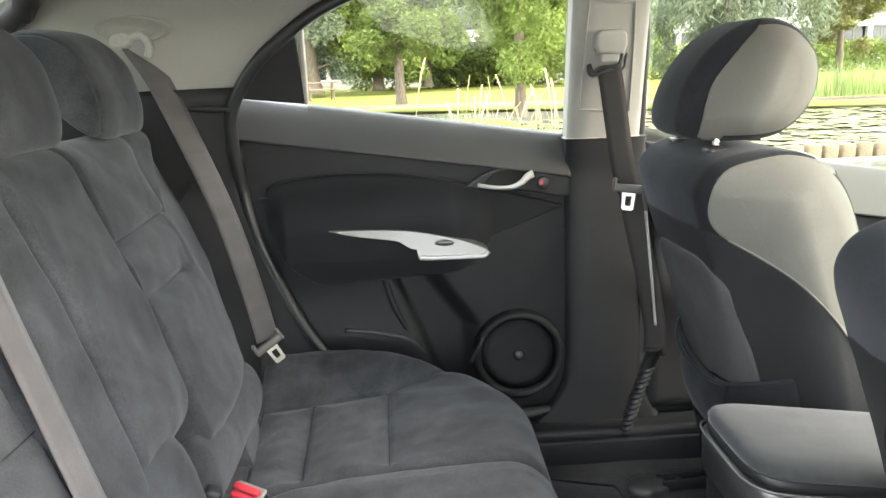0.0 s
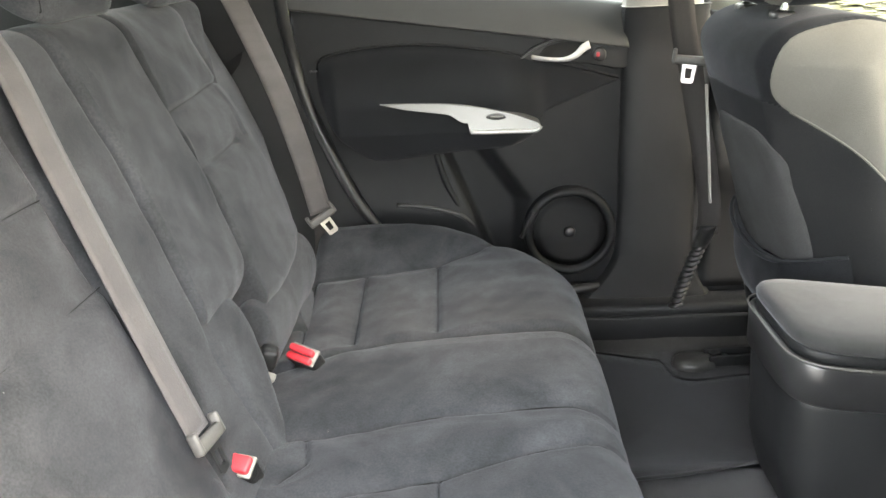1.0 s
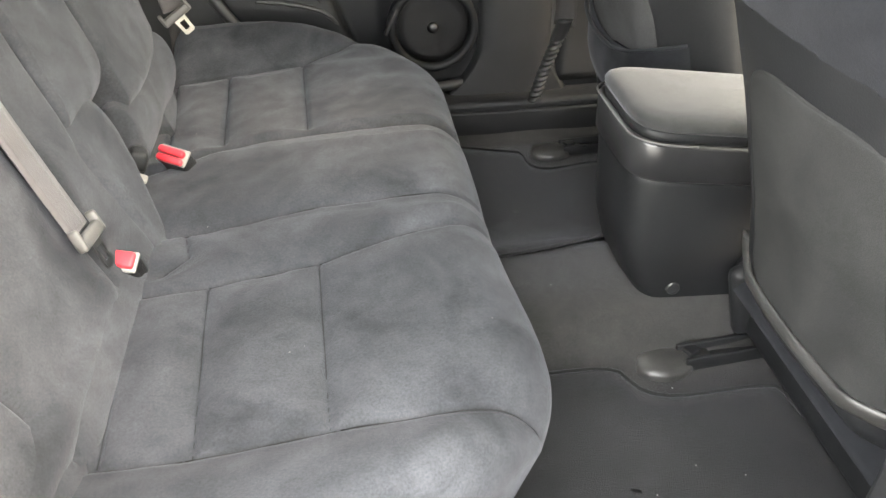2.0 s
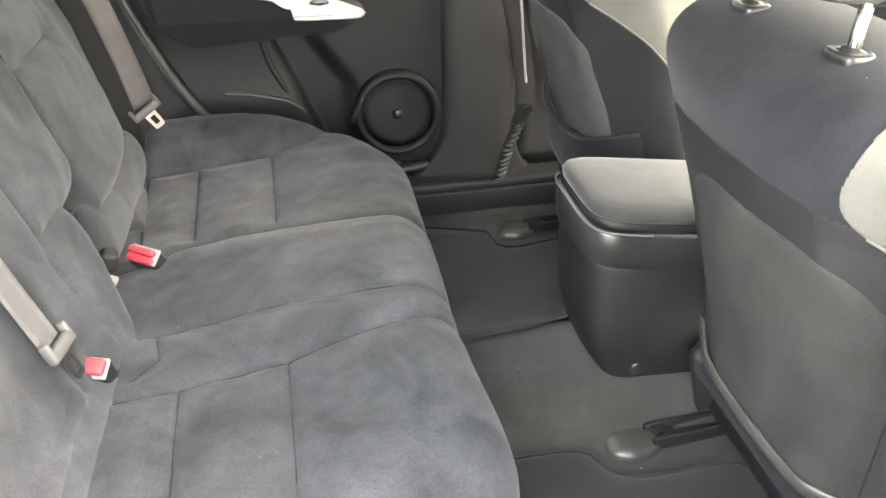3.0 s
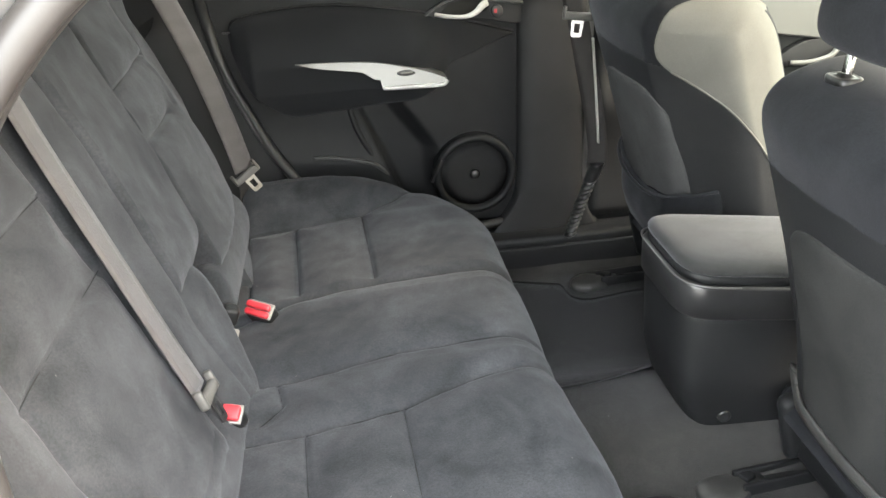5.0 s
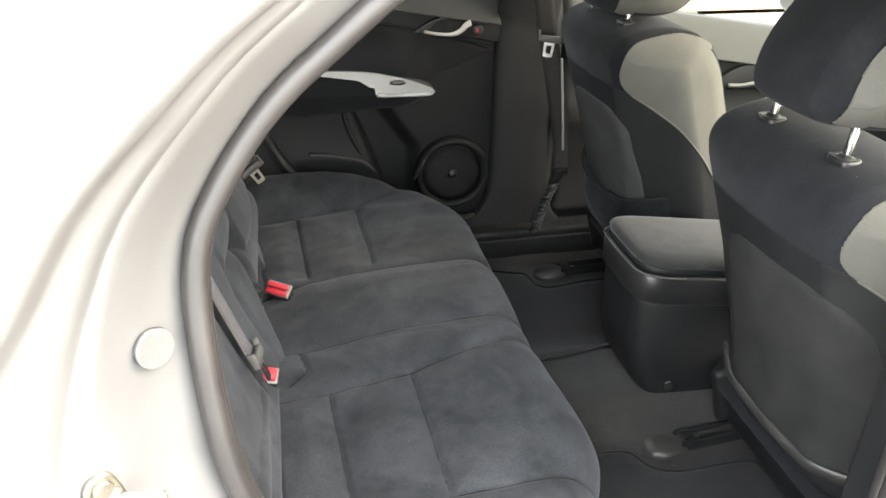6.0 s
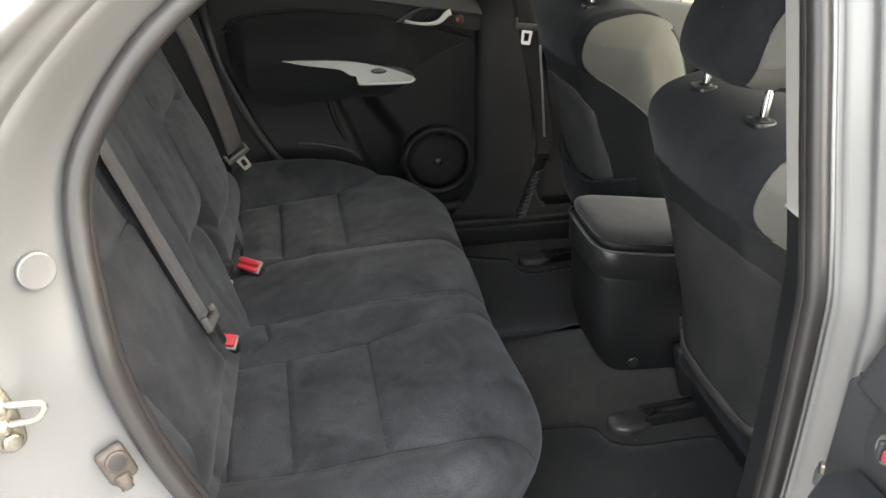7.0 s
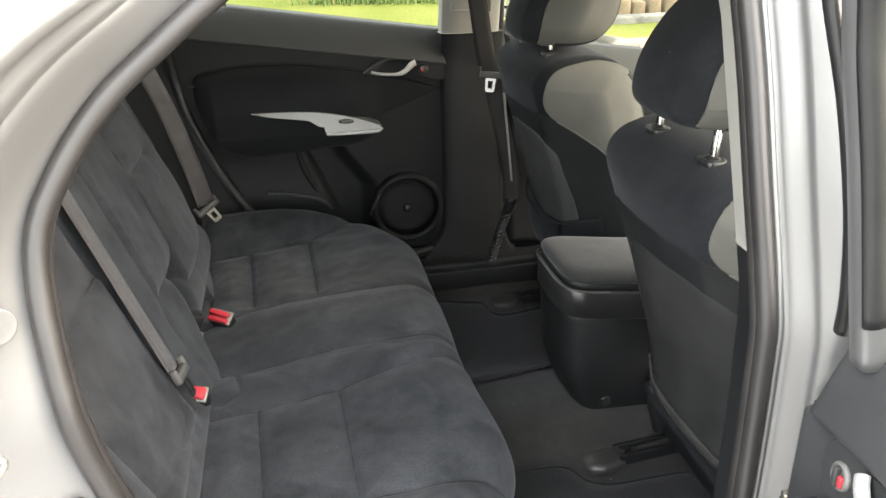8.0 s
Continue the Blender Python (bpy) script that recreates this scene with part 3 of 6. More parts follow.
# pillars between the doors, lined inside
def pillar(side):
    zm = 1.045 if side > 0 else 1.030
    for name, z0, z1, mat, lbl in (("pillar_lower_trim", 0.40, zm, PLASTIC, "black plastic lower pillar trim"),
                                   ("pillar_upper_trim", zm, 1.42, PALETRIM, "pale grey plastic upper pillar trim")):
        zs = np.linspace(z0, z1, 26)
        rows = []
        for z in zs:
            flare = 0.10 * max(0, (0.56 - z) / 0.16) ** 2
            yi = float(tumble(z, side)) - side * (0.050 if side > 0 else 0.062)
            yo = float(tumble(z, side)) - side * 0.008
            x0, x1 = (0.317 if side > 0 else float(np.interp(z, [0.5, 0.7, 0.85, 1.0, 1.11, 1.25, 1.40], [0.368, 0.376, 0.376, 0.370, 0.362, 0.352, 0.325]))) - flare * (side > 0), (0.470 if side > 0 and z0 > 1 else 0.485) + flare * 0.6
            pr = [(x0, yo), (x0 + 0.002, yi + side * 0.012), (x0 + 0.014, yi), (x0 + 0.05, yi - side * 0.004), (x1 - 0.05, yi - side * 0.004),
                  (x1 - 0.014, yi), (x1 - 0.002, yi + side * 0.012), (x1, yo)]
            rows.append([(a, b, z) for a, b in pr])
        P = np.array(rows)
        f = grid_faces(len(zs), 8, True) + [tuple(range(8)), tuple(range(25 * 8, 26 * 8))[::-1]]
        part(name, (list(P.reshape(-1, 3)), f), mat, car_body, lbl, bevel=0.002)


pillar(-1)
pillar(1)
# recessed field and belt guide on the far pillar
yb = lambda z: float(tumble(z, 1)) - 0.0545
q = spline([(0.366, 1.115), (0.372, 1.105), (0.40, 1.102), (0.462, 1.098), (0.466, 1.11), (0.466, 1.20), (0.463, 1.292), (0.455, 1.30), (0.385, 1.30), (0.376, 1.293)], 60, True)
part("guide_field", tube([(a - 0.028, yb(z), z) for a, z in q], 0.0022, 8, (0, -1, 0), True), PALETRIM, car_body)
# far lower quarter trim beside the seat and the roof's side
def quarter_trim(z0, z1, y_of, x0f, x1f, name, mat, lbl, side=1):
    s, t = np.linspace(0, 1, 30), np.linspace(0, 1, 30)
    P = np.zeros((30, 30, 3))
    for i, a in enumerate(s):
        z = z0 + (z1 - z0) * a
        x = x0f(z) + (x1f(z) - x0f(z)) * t
        P[i, :, 0], P[i, :, 1], P[i, :, 2] = x, y_of(x, z), z
    return part(name, sheet(P, (0, 0.02 * side, 0)), mat, car_body, lbl)


rear_edge = curve1([(0.46, 0.25), (0.54, -0.125), (0.66, -0.215), (0.81, -0.286), (0.89, -0.313), (0.97, -0.329), (1.065, -0.336), (1.125, -0.330), (1.17, -0.307), (1.25, -0.229), (1.32, -0.11), (1.40, 0.10)])
re_x = lambda z: float(rear_edge(z)) - 0.006
quarter_trim(0.45, 1.175, lambda x, z: float(tumble(z, 1)) - 0.045 - 0.06 * np.clip((-0.33 - x) / 0.3, 0, 1), lambda z: -0.95, re_x, "quarter_lower_trim", PLASTIC, "black plastic quarter trim beside the seat")
quarter_trim(1.168, 1.42, lambda x, z: float(tumble(z, 1)) - 0.037 - 0.05 * np.clip((-0.33 - x) / 0.3, 0, 1), lambda z: -0.95, re_x, "quarter_upper_trim", PALETRIM, "pale grey plastic quarter pillar trim")
part("trim_ridge", rbox((-0.385, 0.612, 1.137), (0.10, 0.014, 0.012), 0.005, pose(0, 0, 0, 0, 3, -9)), PLASTIC, car_body)
quarter_trim(0.45, 1.30, lambda x, z: -(float(tumble(z, 1)) - 0.045 - 0.06 * np.clip((-0.33 - x) / 0.3, 0, 1)), lambda z: -0.95, lambda z: re_x(z) + 0.036, "quarter_lower_trim", PLASTIC, "black plastic quarter trim beside the seat", -1)
quarter_trim(1.30, 1.42, lambda x, z: -(float(tumble(z, 1)) - 0.045 - 0.06 * np.clip((-0.33 - x) / 0.3, 0, 1)), lambda z: -0.95, re_x, "quarter_upper_trim", PALETRIM, "pale grey plastic quarter pillar trim", -1)

# roof: lining inside, painted skin outside
def roof(dz, hw, name, mat, lbl, x0=-0.88, x1=0.90):
    u, v = np.linspace(0, 1, 40), np.linspace(-1, 1, 30)
    prof = curve1([(-0.95, 1.345), (-0.7, 1.385), (-0.3, 1.43), (0.2, 1.45), (0.6, 1.435), (0.85, 1.408), (1.05, 1.375)])
    P = np.zeros((40, 30, 3))
    for i, a in enumerate(u):
        x = x0 + (x1 - x0) * a
        P[i, :, 0] = x
        P[i, :, 1] = v * hw
        P[i, :, 2] = prof(x) + dz - 0.045 * np.abs(v) ** 2.6
    return part(name, sheet(P, (0, 0, 0.012)), mat, car_body, lbl)


roof(0.0, 0.625, "roof_lining", HEADLINER, "pale grey cloth roof lining", -0.62)
roof(0.03, 0.70, "roof_skin", PAINT, "silver painted roof", -0.60)
for sg in (-1, 1):
    part("roof_rail", sweep(spline([(-0.25, sg * 0.62, 1.375), (0.1, sg * 0.635, 1.415), (0.5, sg * 0.635, 1.418), (0.75, sg * 0.63, 1.402), (1.02, sg * 0.635, 1.355)], 60), ring(0.035, 0.022, 12, 3), False, (0, -sg, -0.6)), PALETRIM, car_body, "pale grey roof rail trim")
    part("screen_pillar", sweep(spline([(0.89, sg * 0.615, 1.385), (1.20, sg * 0.65, 1.21), (1.62, sg * 0.70, 0.94)], 30), ring(0.022, 0.03, 10, 3), False, (0, -sg, 0.3)), PALETRIM, car_body, "pale grey windscreen pillar")
# tail end: hatch below its window
part("hatch_panel", rbox((-1.30, 0, 0.75), (0.06, 1.3, 0.66), 0.02), PLASTIC, car_body, "black plastic hatch lining")
part("load_cover", rbox((-0.93, 0, 1.03), (0.74, 1.24, 0.03), 0.01), BACKCARPET, car_body, "charcoal load cover behind the seat")
part("hatch_window", rbox((-0.955, 0, 1.245), (0.74, 1.10, 0.005), 0.002, pose(0, 0, 0, 0, -22.7, 0)), GLASS, car_body, "glass hatch window").visible_shadow = False
part("hatch_frame", tube(spline([(-1.28, 0.0, 1.10), (-1.27, 0.40, 1.105), (-1.22, 0.53, 1.14), (-0.82, 0.545, 1.275), (-0.675, 0.532, 1.318), (-0.63, 0.49, 1.362), (-0.615, 0.35, 1.385), (-0.61, 0.0, 1.398), (-0.615, -0.35, 1.385), (-0.63, -0.49, 1.362), (-0.675, -0.532, 1.318), (-0.82, -0.545, 1.275), (-1.22, -0.53, 1.14), (-1.27, -0.40, 1.105)], 110, True), 0.026, 10, (1, 0, 1), True), RUBBER, car_body, "black hatch window surround")
part("bulkhead", rbox((1.62, 0, 0.62), (0.06, 1.42, 0.64), 0.02), PLASTIC, car_body, "black front bulkhead")
part("windscreen", rbox((1.24, 0, 1.17), (0.87, 1.27, 0.005), 0.002, pose(0, 0, 0, 0, 33, 0)), GLASS, car_body, "glass windscreen").visible_shadow = False

# ---- floor ----
def tunnel(y):
    return 0.085 * np.exp(-(np.abs(y) / 0.135) ** 4)


xs, ys = np.linspace(-0.05, 1.60, 60), np.linspace(-0.70, 0.70, 90)
FX, FY = np.meshgrid(xs, ys, indexing="ij")
FZ = 0.325 + tunnel(FY) + 0.004 * soft_noise(FX, FY, 20, 3) + 0.09 * np.clip((np.abs(FY) - 0.585) / 0.06, 0, 1) ** 2
floor_ob = part("floor", sheet(np.stack([FX, FY, FZ], 2), (0, 0, -0.17)), CARPET)
tagged(floor_ob, "worn charcoal carpet over the car's floor and tunnel", "floor", kind="structure")
for side in (-1, 1):
    part("sill_trim", rbox((0.42, side * 0.655, 0.405), (0.96, 0.075, 0.035), 0.012), PLASTIC, car_body, "black plastic door sill cover")
    part("sill_side", rbox((0.42, side * 0.622, 0.36), (0.96, 0.02, 0.08), 0.006), PLASTIC, car_body, "black plastic sill side")
part("sill_lining", rbox((0.50, 0.712, 0.39), (1.20, 0.022, 0.112), 0.004), PLASTIC, car_body, "black plastic lining under the door")
under = part("seat_plinth", rbox((-0.25, 0, 0.37), (0.72, 1.28, 0.24), 0.03), CARPET, car_body, "charcoal carpet under the bench")


def floor_mat(side):
    m = thing("floor_mat", "black carpet mat with bound edge on the floor", "floor mat", (0.32, side * 0.39, 0.335), "rear floor mats")
    if side > 0:
        edge = [(0.10, 0.030), (0.25, 0.036), (0.36, 0.055), (0.47, 0.095), (0.62, 0.12), (0.62, 0.44), (0.43, 0.448), (0.395, 0.49), (0.37, 0.535), (0.10, 0.55)]
    else:
        edge = [(0.10, 0.168), (0.25, 0.168), (0.38, 0.172), (0.41, 0.21), (0.46, 0.232), (0.60, 0.232), (0.62, 0.27), (0.62, 0.56), (0.10, 0.57)]
    q = spline([(x, side * y) for x, y in edge], 90, True)
    c = q.mean(0)
    k = np.array([0.02, 0.3, 0.6, 0.85, 0.96, 1.0])
    P = np.array([[(*(c + (p - c) * a), 0.334 + tunnel(np.array((c + (p - c) * a)[1])) + (0.004 if a < 0.97 else 0.0)) for p in q] for a in k])
    V = list(P.reshape(-1, 3))
    part("mat_top", (V, grid_faces(6, 90, True)), MATCARPET, m)
    part("binding", tube([(a, b, 0.338 + float(tunnel(np.array(b)))) for a, b in q], 0.003, 8, (0, 0, 1), True), MATCARPET, m, "black bound edge")


floor_mat(1)
floor_mat(-1)


# ---- rear bench ----
def front_edge(y):
    a = np.clip((np.abs(y) - 0.36) / 0.285, 0, 1)
    return 0.203 - 0.33 * a ** 2.4 + 0.016 * np.exp(-((y + 0.34) / 0.14) ** 2)


def split_line(x):
    return np.interp(x, [-0.32, -0.262, -0.185, -0.10, -0.04, 0.20], [0.070, 0.105, 0.147, 0.164, 0.170, 0.171])


SEAMS = [((-0.30, 0.440), (-0.20, 0.446)), ((-0.20, 0.446), (-0.06, 0.468)), ((-0.06, 0.468), (0.02, 0.510)), ((0.02, 0.510), (0.105, 0.580)),
         ((-0.187, 0.175), (-0.200, 0.446)), ((-0.052, 0.198), (-0.062, 0.466)), ((-0.270, 0.135), (-0.296, 0.438)),
         ((-0.27, -0.203), (-0.173, -0.201)), ((-0.173, -0.201), (-0.037, -0.179)), ((-0.037, -0.179), (0.06, -0.142)), ((0.06, -0.142), (0.19, -0.110)),
         ((-0.27, -0.466), (-0.168, -0.469)), ((-0.168, -0.469), (-0.02, -0.458)), ((-0.02, -0.458), (0.19, -0.450)),
         ((-0.173, -0.201), (-0.160, -0.469)), ((-0.037, -0.179), (-0.028, -0.458)), ((-0.264, -0.204), (-0.250, -0.466)),
         ((-0.262, -0.080), (-0.18, -0.076)), ((-0.18, -0.076), (-0.034, -0.048)), ((-0.034, -0.048), (0.19, -0.044)),
         ((-0.235, -0.165), (-0.205, -0.130)), ((-0.205, -0.130), (-0.215, -0.078))]


def cushion(far):
    nu, nv = (170, 190) if far else (170, 260)
    s, t = dense(nu, 0.6), dense(nv, 0.6)
    S, T = np.meshgrid(s, t, indexing="ij")
    xb = -0.315
    Ysp = split_line(xb + S * 0.51) + (0.004 if far else -0.004)
    Y = Ysp + T * (0.645 - Ysp) if far else -0.645 + T * (Ysp + 0.645)
    F = front_edge(Y)
    X = xb + S * (F - xb)
    base = 0.606 + 0.05 * (X + 0.05) + (0.042 if far else 0.020) * np.clip((np.abs(Y) - 0.45) / 0.13, 0, 1) ** 1.5 - 0.008 * np.clip((X - 0.08) / 0.1, 0, 1) ** 2
    slope = np.gradient(front_edge(np.linspace(-0.7, 0.7, 400)), 1.4 / 399)
    sl = np.interp(Y, np.linspace(-0.7, 0.7, 400), slope)
    d_front = (F - X) / np.sqrt(1 + sl ** 2)
    d_side = 0.645 - np.abs(Y)
    Z = base + relief(X, Y, SEAMS) + 0.0022 * soft_noise(X, Y, 34, 5) + 0.0012 * soft_noise(X, Y, 90, 8)
    Z += roundover(d_front, 0.075) + roundover(d_side, 0.055) + roundover(np.abs(Y - Ysp), 0.022) + roundover(X - xb, 0.03)
    Z += 0.005 * np.clip((Y + 0.07) / 0.03, 0, 1) * np.clip((0.15 - Y) / 0.03, 0, 1)
    P = np.stack([X, Y, Z], 2)
    verts, faces = sheet(P, (0, 0, 0))
    V = np.array(verts)
    n = nu * nv
    V[n:, 2] = 0.40
    V[n:, 0] -= 0.045 * np.clip((V[n:, 0] - 0.0) / 0.2, 0, 1)
    c = thing("rear_seat_cushion", "charcoal velour rear bench cushion with sewn panels" if far else "wide charcoal velour rear bench cushion with centre seat",
              "seat cushion", (0, 0.38 if far else -0.25, 0.40), "rear bench")
    pad = part("cushion_pad", (list(V), faces), VELOUR, c)
    for (ax, ay), (bx, by) in SEAMS:
        if (min(ay, by) > 0.08) != far:
            continue
        k = max(8, int(math.hypot(bx - ax, by - ay) / 0.008))
        pts = []
        for f in np.linspace(0.01, 0.99, k):
            x, y = ax + (bx - ax) * f, ay + (by - ay) * f
            i = np.argmin((X - x) ** 2 + (Y - y) ** 2)
            pts.append((x, y, Z.flat[i] + 0.0004))
        part("seam", tube(spline(pts[::3] + pts[-1:], k), 0.0007, 6), SEAM, pad, "dark sewn seam")
    # the roll that closes the gap under the back
    ya, yb2, xr, zr, rz = (0.06, 0.425, -0.318, 0.642, 0.062) if far else (-0.60, -0.215, -0.300, 0.618, 0.042)
    n2, k2 = 60, 28
    t = np.linspace(0, 1, n2)
    rows = []
    for a in t:
        y = ya + (yb2 - ya) * a
        s = max(0.02, 1 - max(0, 1 - min(a, 1 - a) * (yb2 - ya) / 0.03) ** 2) ** 0.5
        ang = np.linspace(0, 2 * np.pi, k2, endpoint=False)
        wob = 1 + 0.04 * soft_noise(np.full(k2, y), ang * 0.05, 40, 17)
        rows.append(np.stack([xr + 0.036 * s * wob * np.cos(ang), np.full(k2, y), zr + rz * s * wob * np.sin(ang)], 1))
    R = np.array(rows)
    part("rear_roll", (list(R.reshape(-1, 3)), grid_faces(n2, k2, True) + [tuple(range(k2))[::-1], tuple(range((n2 - 1) * k2, n2 * k2))]), VELOUR, c, "narrow velour roll along the cushion's rear edge")


cushion(True)
cushion(False)

BO, BN, BU = np.array([-0.236, 0, 0.55]), np.array([0.928, 0, 0.371]), np.array([-0.371, 0, 0.928])


def back_point(y, h, d):
    return BO + y[..., None] * np.array([0, 1, 0]) + h[..., None] * BU + d[..., None] * BN


def hz(z):
    return (z - 0.55) / 0.928


GROOVE_ZS = [0.50, 0.69, 0.73, 0.76, 0.83, 0.88, 0.97, 1.14]
FAR_GROOVE = [0.085, 0.100, 0.110, 0.120, 0.138, 0.152, 0.156, 0.150]
NEAR_GROOVE = [-0.095, -0.090, -0.085, -0.078, -0.063, -0.052, -0.042, -0.040]
FAR_EDGE_ZS = [0.56, 0.64, 0.69, 0.72, 0.775, 0.83, 0.90, 0.98, 1.046, 1.106, 1.14]
FAR_EDGE = [0.270, 0.290, 0.320, 0.385, 0.420, 0.424, 0.418, 0.418, 0.452, 0.515, 0.520]


def backrest(name, left, right, h0, h1, segs, label, lift=0.0, radius=(0.03, 0.03, 0.03, 0.05), inset=None, swell=0.0):
    """One piece of the split back: left and right give its edges' y at a height z."""
    nu, nv = 170, max(50, int((float(right(0.9)) - float(left(0.9))) / 0.0032))
    s, t = dense(nu, 0.6), dense(nv, 0.6)
    S, T = np.meshgrid(s, t, indexing="ij")
    H = h0 + S * (h1 - h0)
    ZH = 0.55 + 0.928 * H
    ya, yb_ = left(ZH), right(ZH)
    Y = ya + T * (yb_ - ya)
    D = lift + relief(Y, H, segs, 0.008, 0.0035, 0.008, 0.025) + 0.0025 * soft_noise(Y, H, 30, 11) + 0.0014 * soft_noise(Y, H, 80, 12)
    if inset:
        ya_, yb2, ha, hb = inset
        dist = np.minimum(np.minimum(Y - ya_, yb2 - Y), np.minimum(H - ha, hb - H))
        D = D - 0.005 * np.clip(dist / 0.006, 0, 1) * np.clip(1 - 0.5 * (H - ha) / (hb - ha), 0, 1)
    rl, rr, rb, rt = radius
    D += roundover(Y - ya, rl) + roundover(yb_ - Y, rr) + roundover(H - h0, rb) + roundover(h1 - H, rt)
    D += swell * np.sin(np.pi * np.clip(T, 0, 1)) * np.clip((0.62 - H) / 0.2, 0, 1)
    P = back_point(Y, H, D)
    verts, faces = sheet(P, tuple(-0.085 * BN))
    b = thing(name, label, "seat back", (float(P[0, 0, 0]), float(Y.mean()), 0.5), "rear bench backs")
    pad = part("back_pad", (verts, faces), VELOUR, b)
    part("back_panel", sheet(back_point(Y, H, 0 * D - 0.088)[::8, ::8], tuple(-0.012 * BN)), BACKCARPET, b, "charcoal carpet behind the back")
    for (ay, ah), (by, bh) in segs:
        pts = []
        for f in np.linspace(0.0, 1.0, 14):
            y, h = ay + (by - ay) * f, ah + (bh - ah) * f
            i = np.argmin((Y - y) ** 2 + (H - h) ** 2)
            pts.append(tuple(back_point(np.array(y), np.array(h), np.array(D.flat[i] + 0.0004))))
        part("seam", tube(spline(pts, 30), 0.0007, 6), SEAM, pad, "dark sewn seam")
    return b


def side_wing(parent):
    """The set-back velour wing between the back's edge and the door."""
    nu, nv = 90, 50
    s, t = dense(nu, 0.5), dense(nv, 0.5)
    S, T = np.meshgrid(s, t, indexing="ij")
    H = 0.02 + S * 0.615
    ZH = 0.55 + 0.928 * H
    ya = np.interp(ZH, FAR_EDGE_ZS, FAR_EDGE) - 0.045
    yb_ = np.interp(ZH, [0.56, 0.66, 0.70, 0.78, 0.86, 0.95, 1.05, 1.13], [0.42, 0.452, 0.478, 0.560, 0.612, 0.618, 0.606, 0.570])
    Y = ya + T * (yb_ - ya)
    D = -0.020 - 0.030 * T ** 1.6 + roundover(yb_ - Y, 0.03) + roundover(0.635 - H, 0.04) + 0.002 * soft_noise(Y, H, 30, 15)
    part("side_wing", sheet(back_point(Y, H, D), tuple(-0.05 * BN)), VELOUR, parent, "smooth velour wing beside the back")


at_z = lambda vals, off=0.0, zs=GROOVE_ZS: (lambda z: np.interp(z, zs, vals) + off)
far_segs = [((0.163, hz(0.977)), (0.395, hz(0.984))), ((0.158, hz(0.890)), (0.330, hz(0.893))), ((0.395, hz(0.984)), (0.388, hz(1.05))), ((0.388, hz(1.05)), (0.420, hz(1.12)))]
near_segs = [((-0.46, hz(0.60)), (-0.475, hz(0.80))), ((-0.475, hz(0.80)), (-0.44, hz(0.98))), ((-0.44, hz(0.98)), (-0.47, hz(1.10))),
             ((-0.20, hz(0.967)), (-0.44, hz(0.975))), ((-0.20, hz(0.87)), (-0.465, hz(0.873))), ((-0.215, hz(0.62)), (-0.195, hz(1.10)))]
far_back = backrest("rear_bench_back", at_z(FAR_GROOVE, 0.005), at_z(FAR_EDGE, 0.0, FAR_EDGE_ZS), 0.145, 0.625, far_segs, "charcoal velour rear seat back with stitched panel", radius=(0.011, 0.028, 0.03, 0.05), inset=(0.163, 0.372, hz(0.890), hz(0.980)), swell=0.010)
side_wing(far_back)
backrest("rear_bench_back", at_z([-0.635, -0.635, -0.56, -0.535], 0.0, [0.5, 0.83, 1.05, 1.14]), at_z(NEAR_GROOVE, -0.006), 0.02, 0.625, near_segs, "wide charcoal velour rear seat back with stitched panel", radius=(0.03, 0.010, 0.03, 0.05), inset=(-0.455, -0.20, hz(0.872), hz(0.970)))
backrest("centre_seat_back", at_z(NEAR_GROOVE, 0.006), at_z(FAR_GROOVE, -0.005), 0.19, 0.625, [], "charcoal velour folding centre seat back", lift=0.003, radius=(0.011, 0.013, 0.06, 0.05))
backrest("centre_lower_block", at_z([-0.120, -0.120], 0.0, [0.5, 1.0]), at_z([0.012, 0.050, 0.062, 0.066, 0.066], 0.0, [0.60, 0.66, 0.70, 0.76, 0.80]), 0.0, 0.240, [], "rounded charcoal velour block under the centre back", lift=0.006, radius=(0.035, 0.072, 0.02, 0.055))


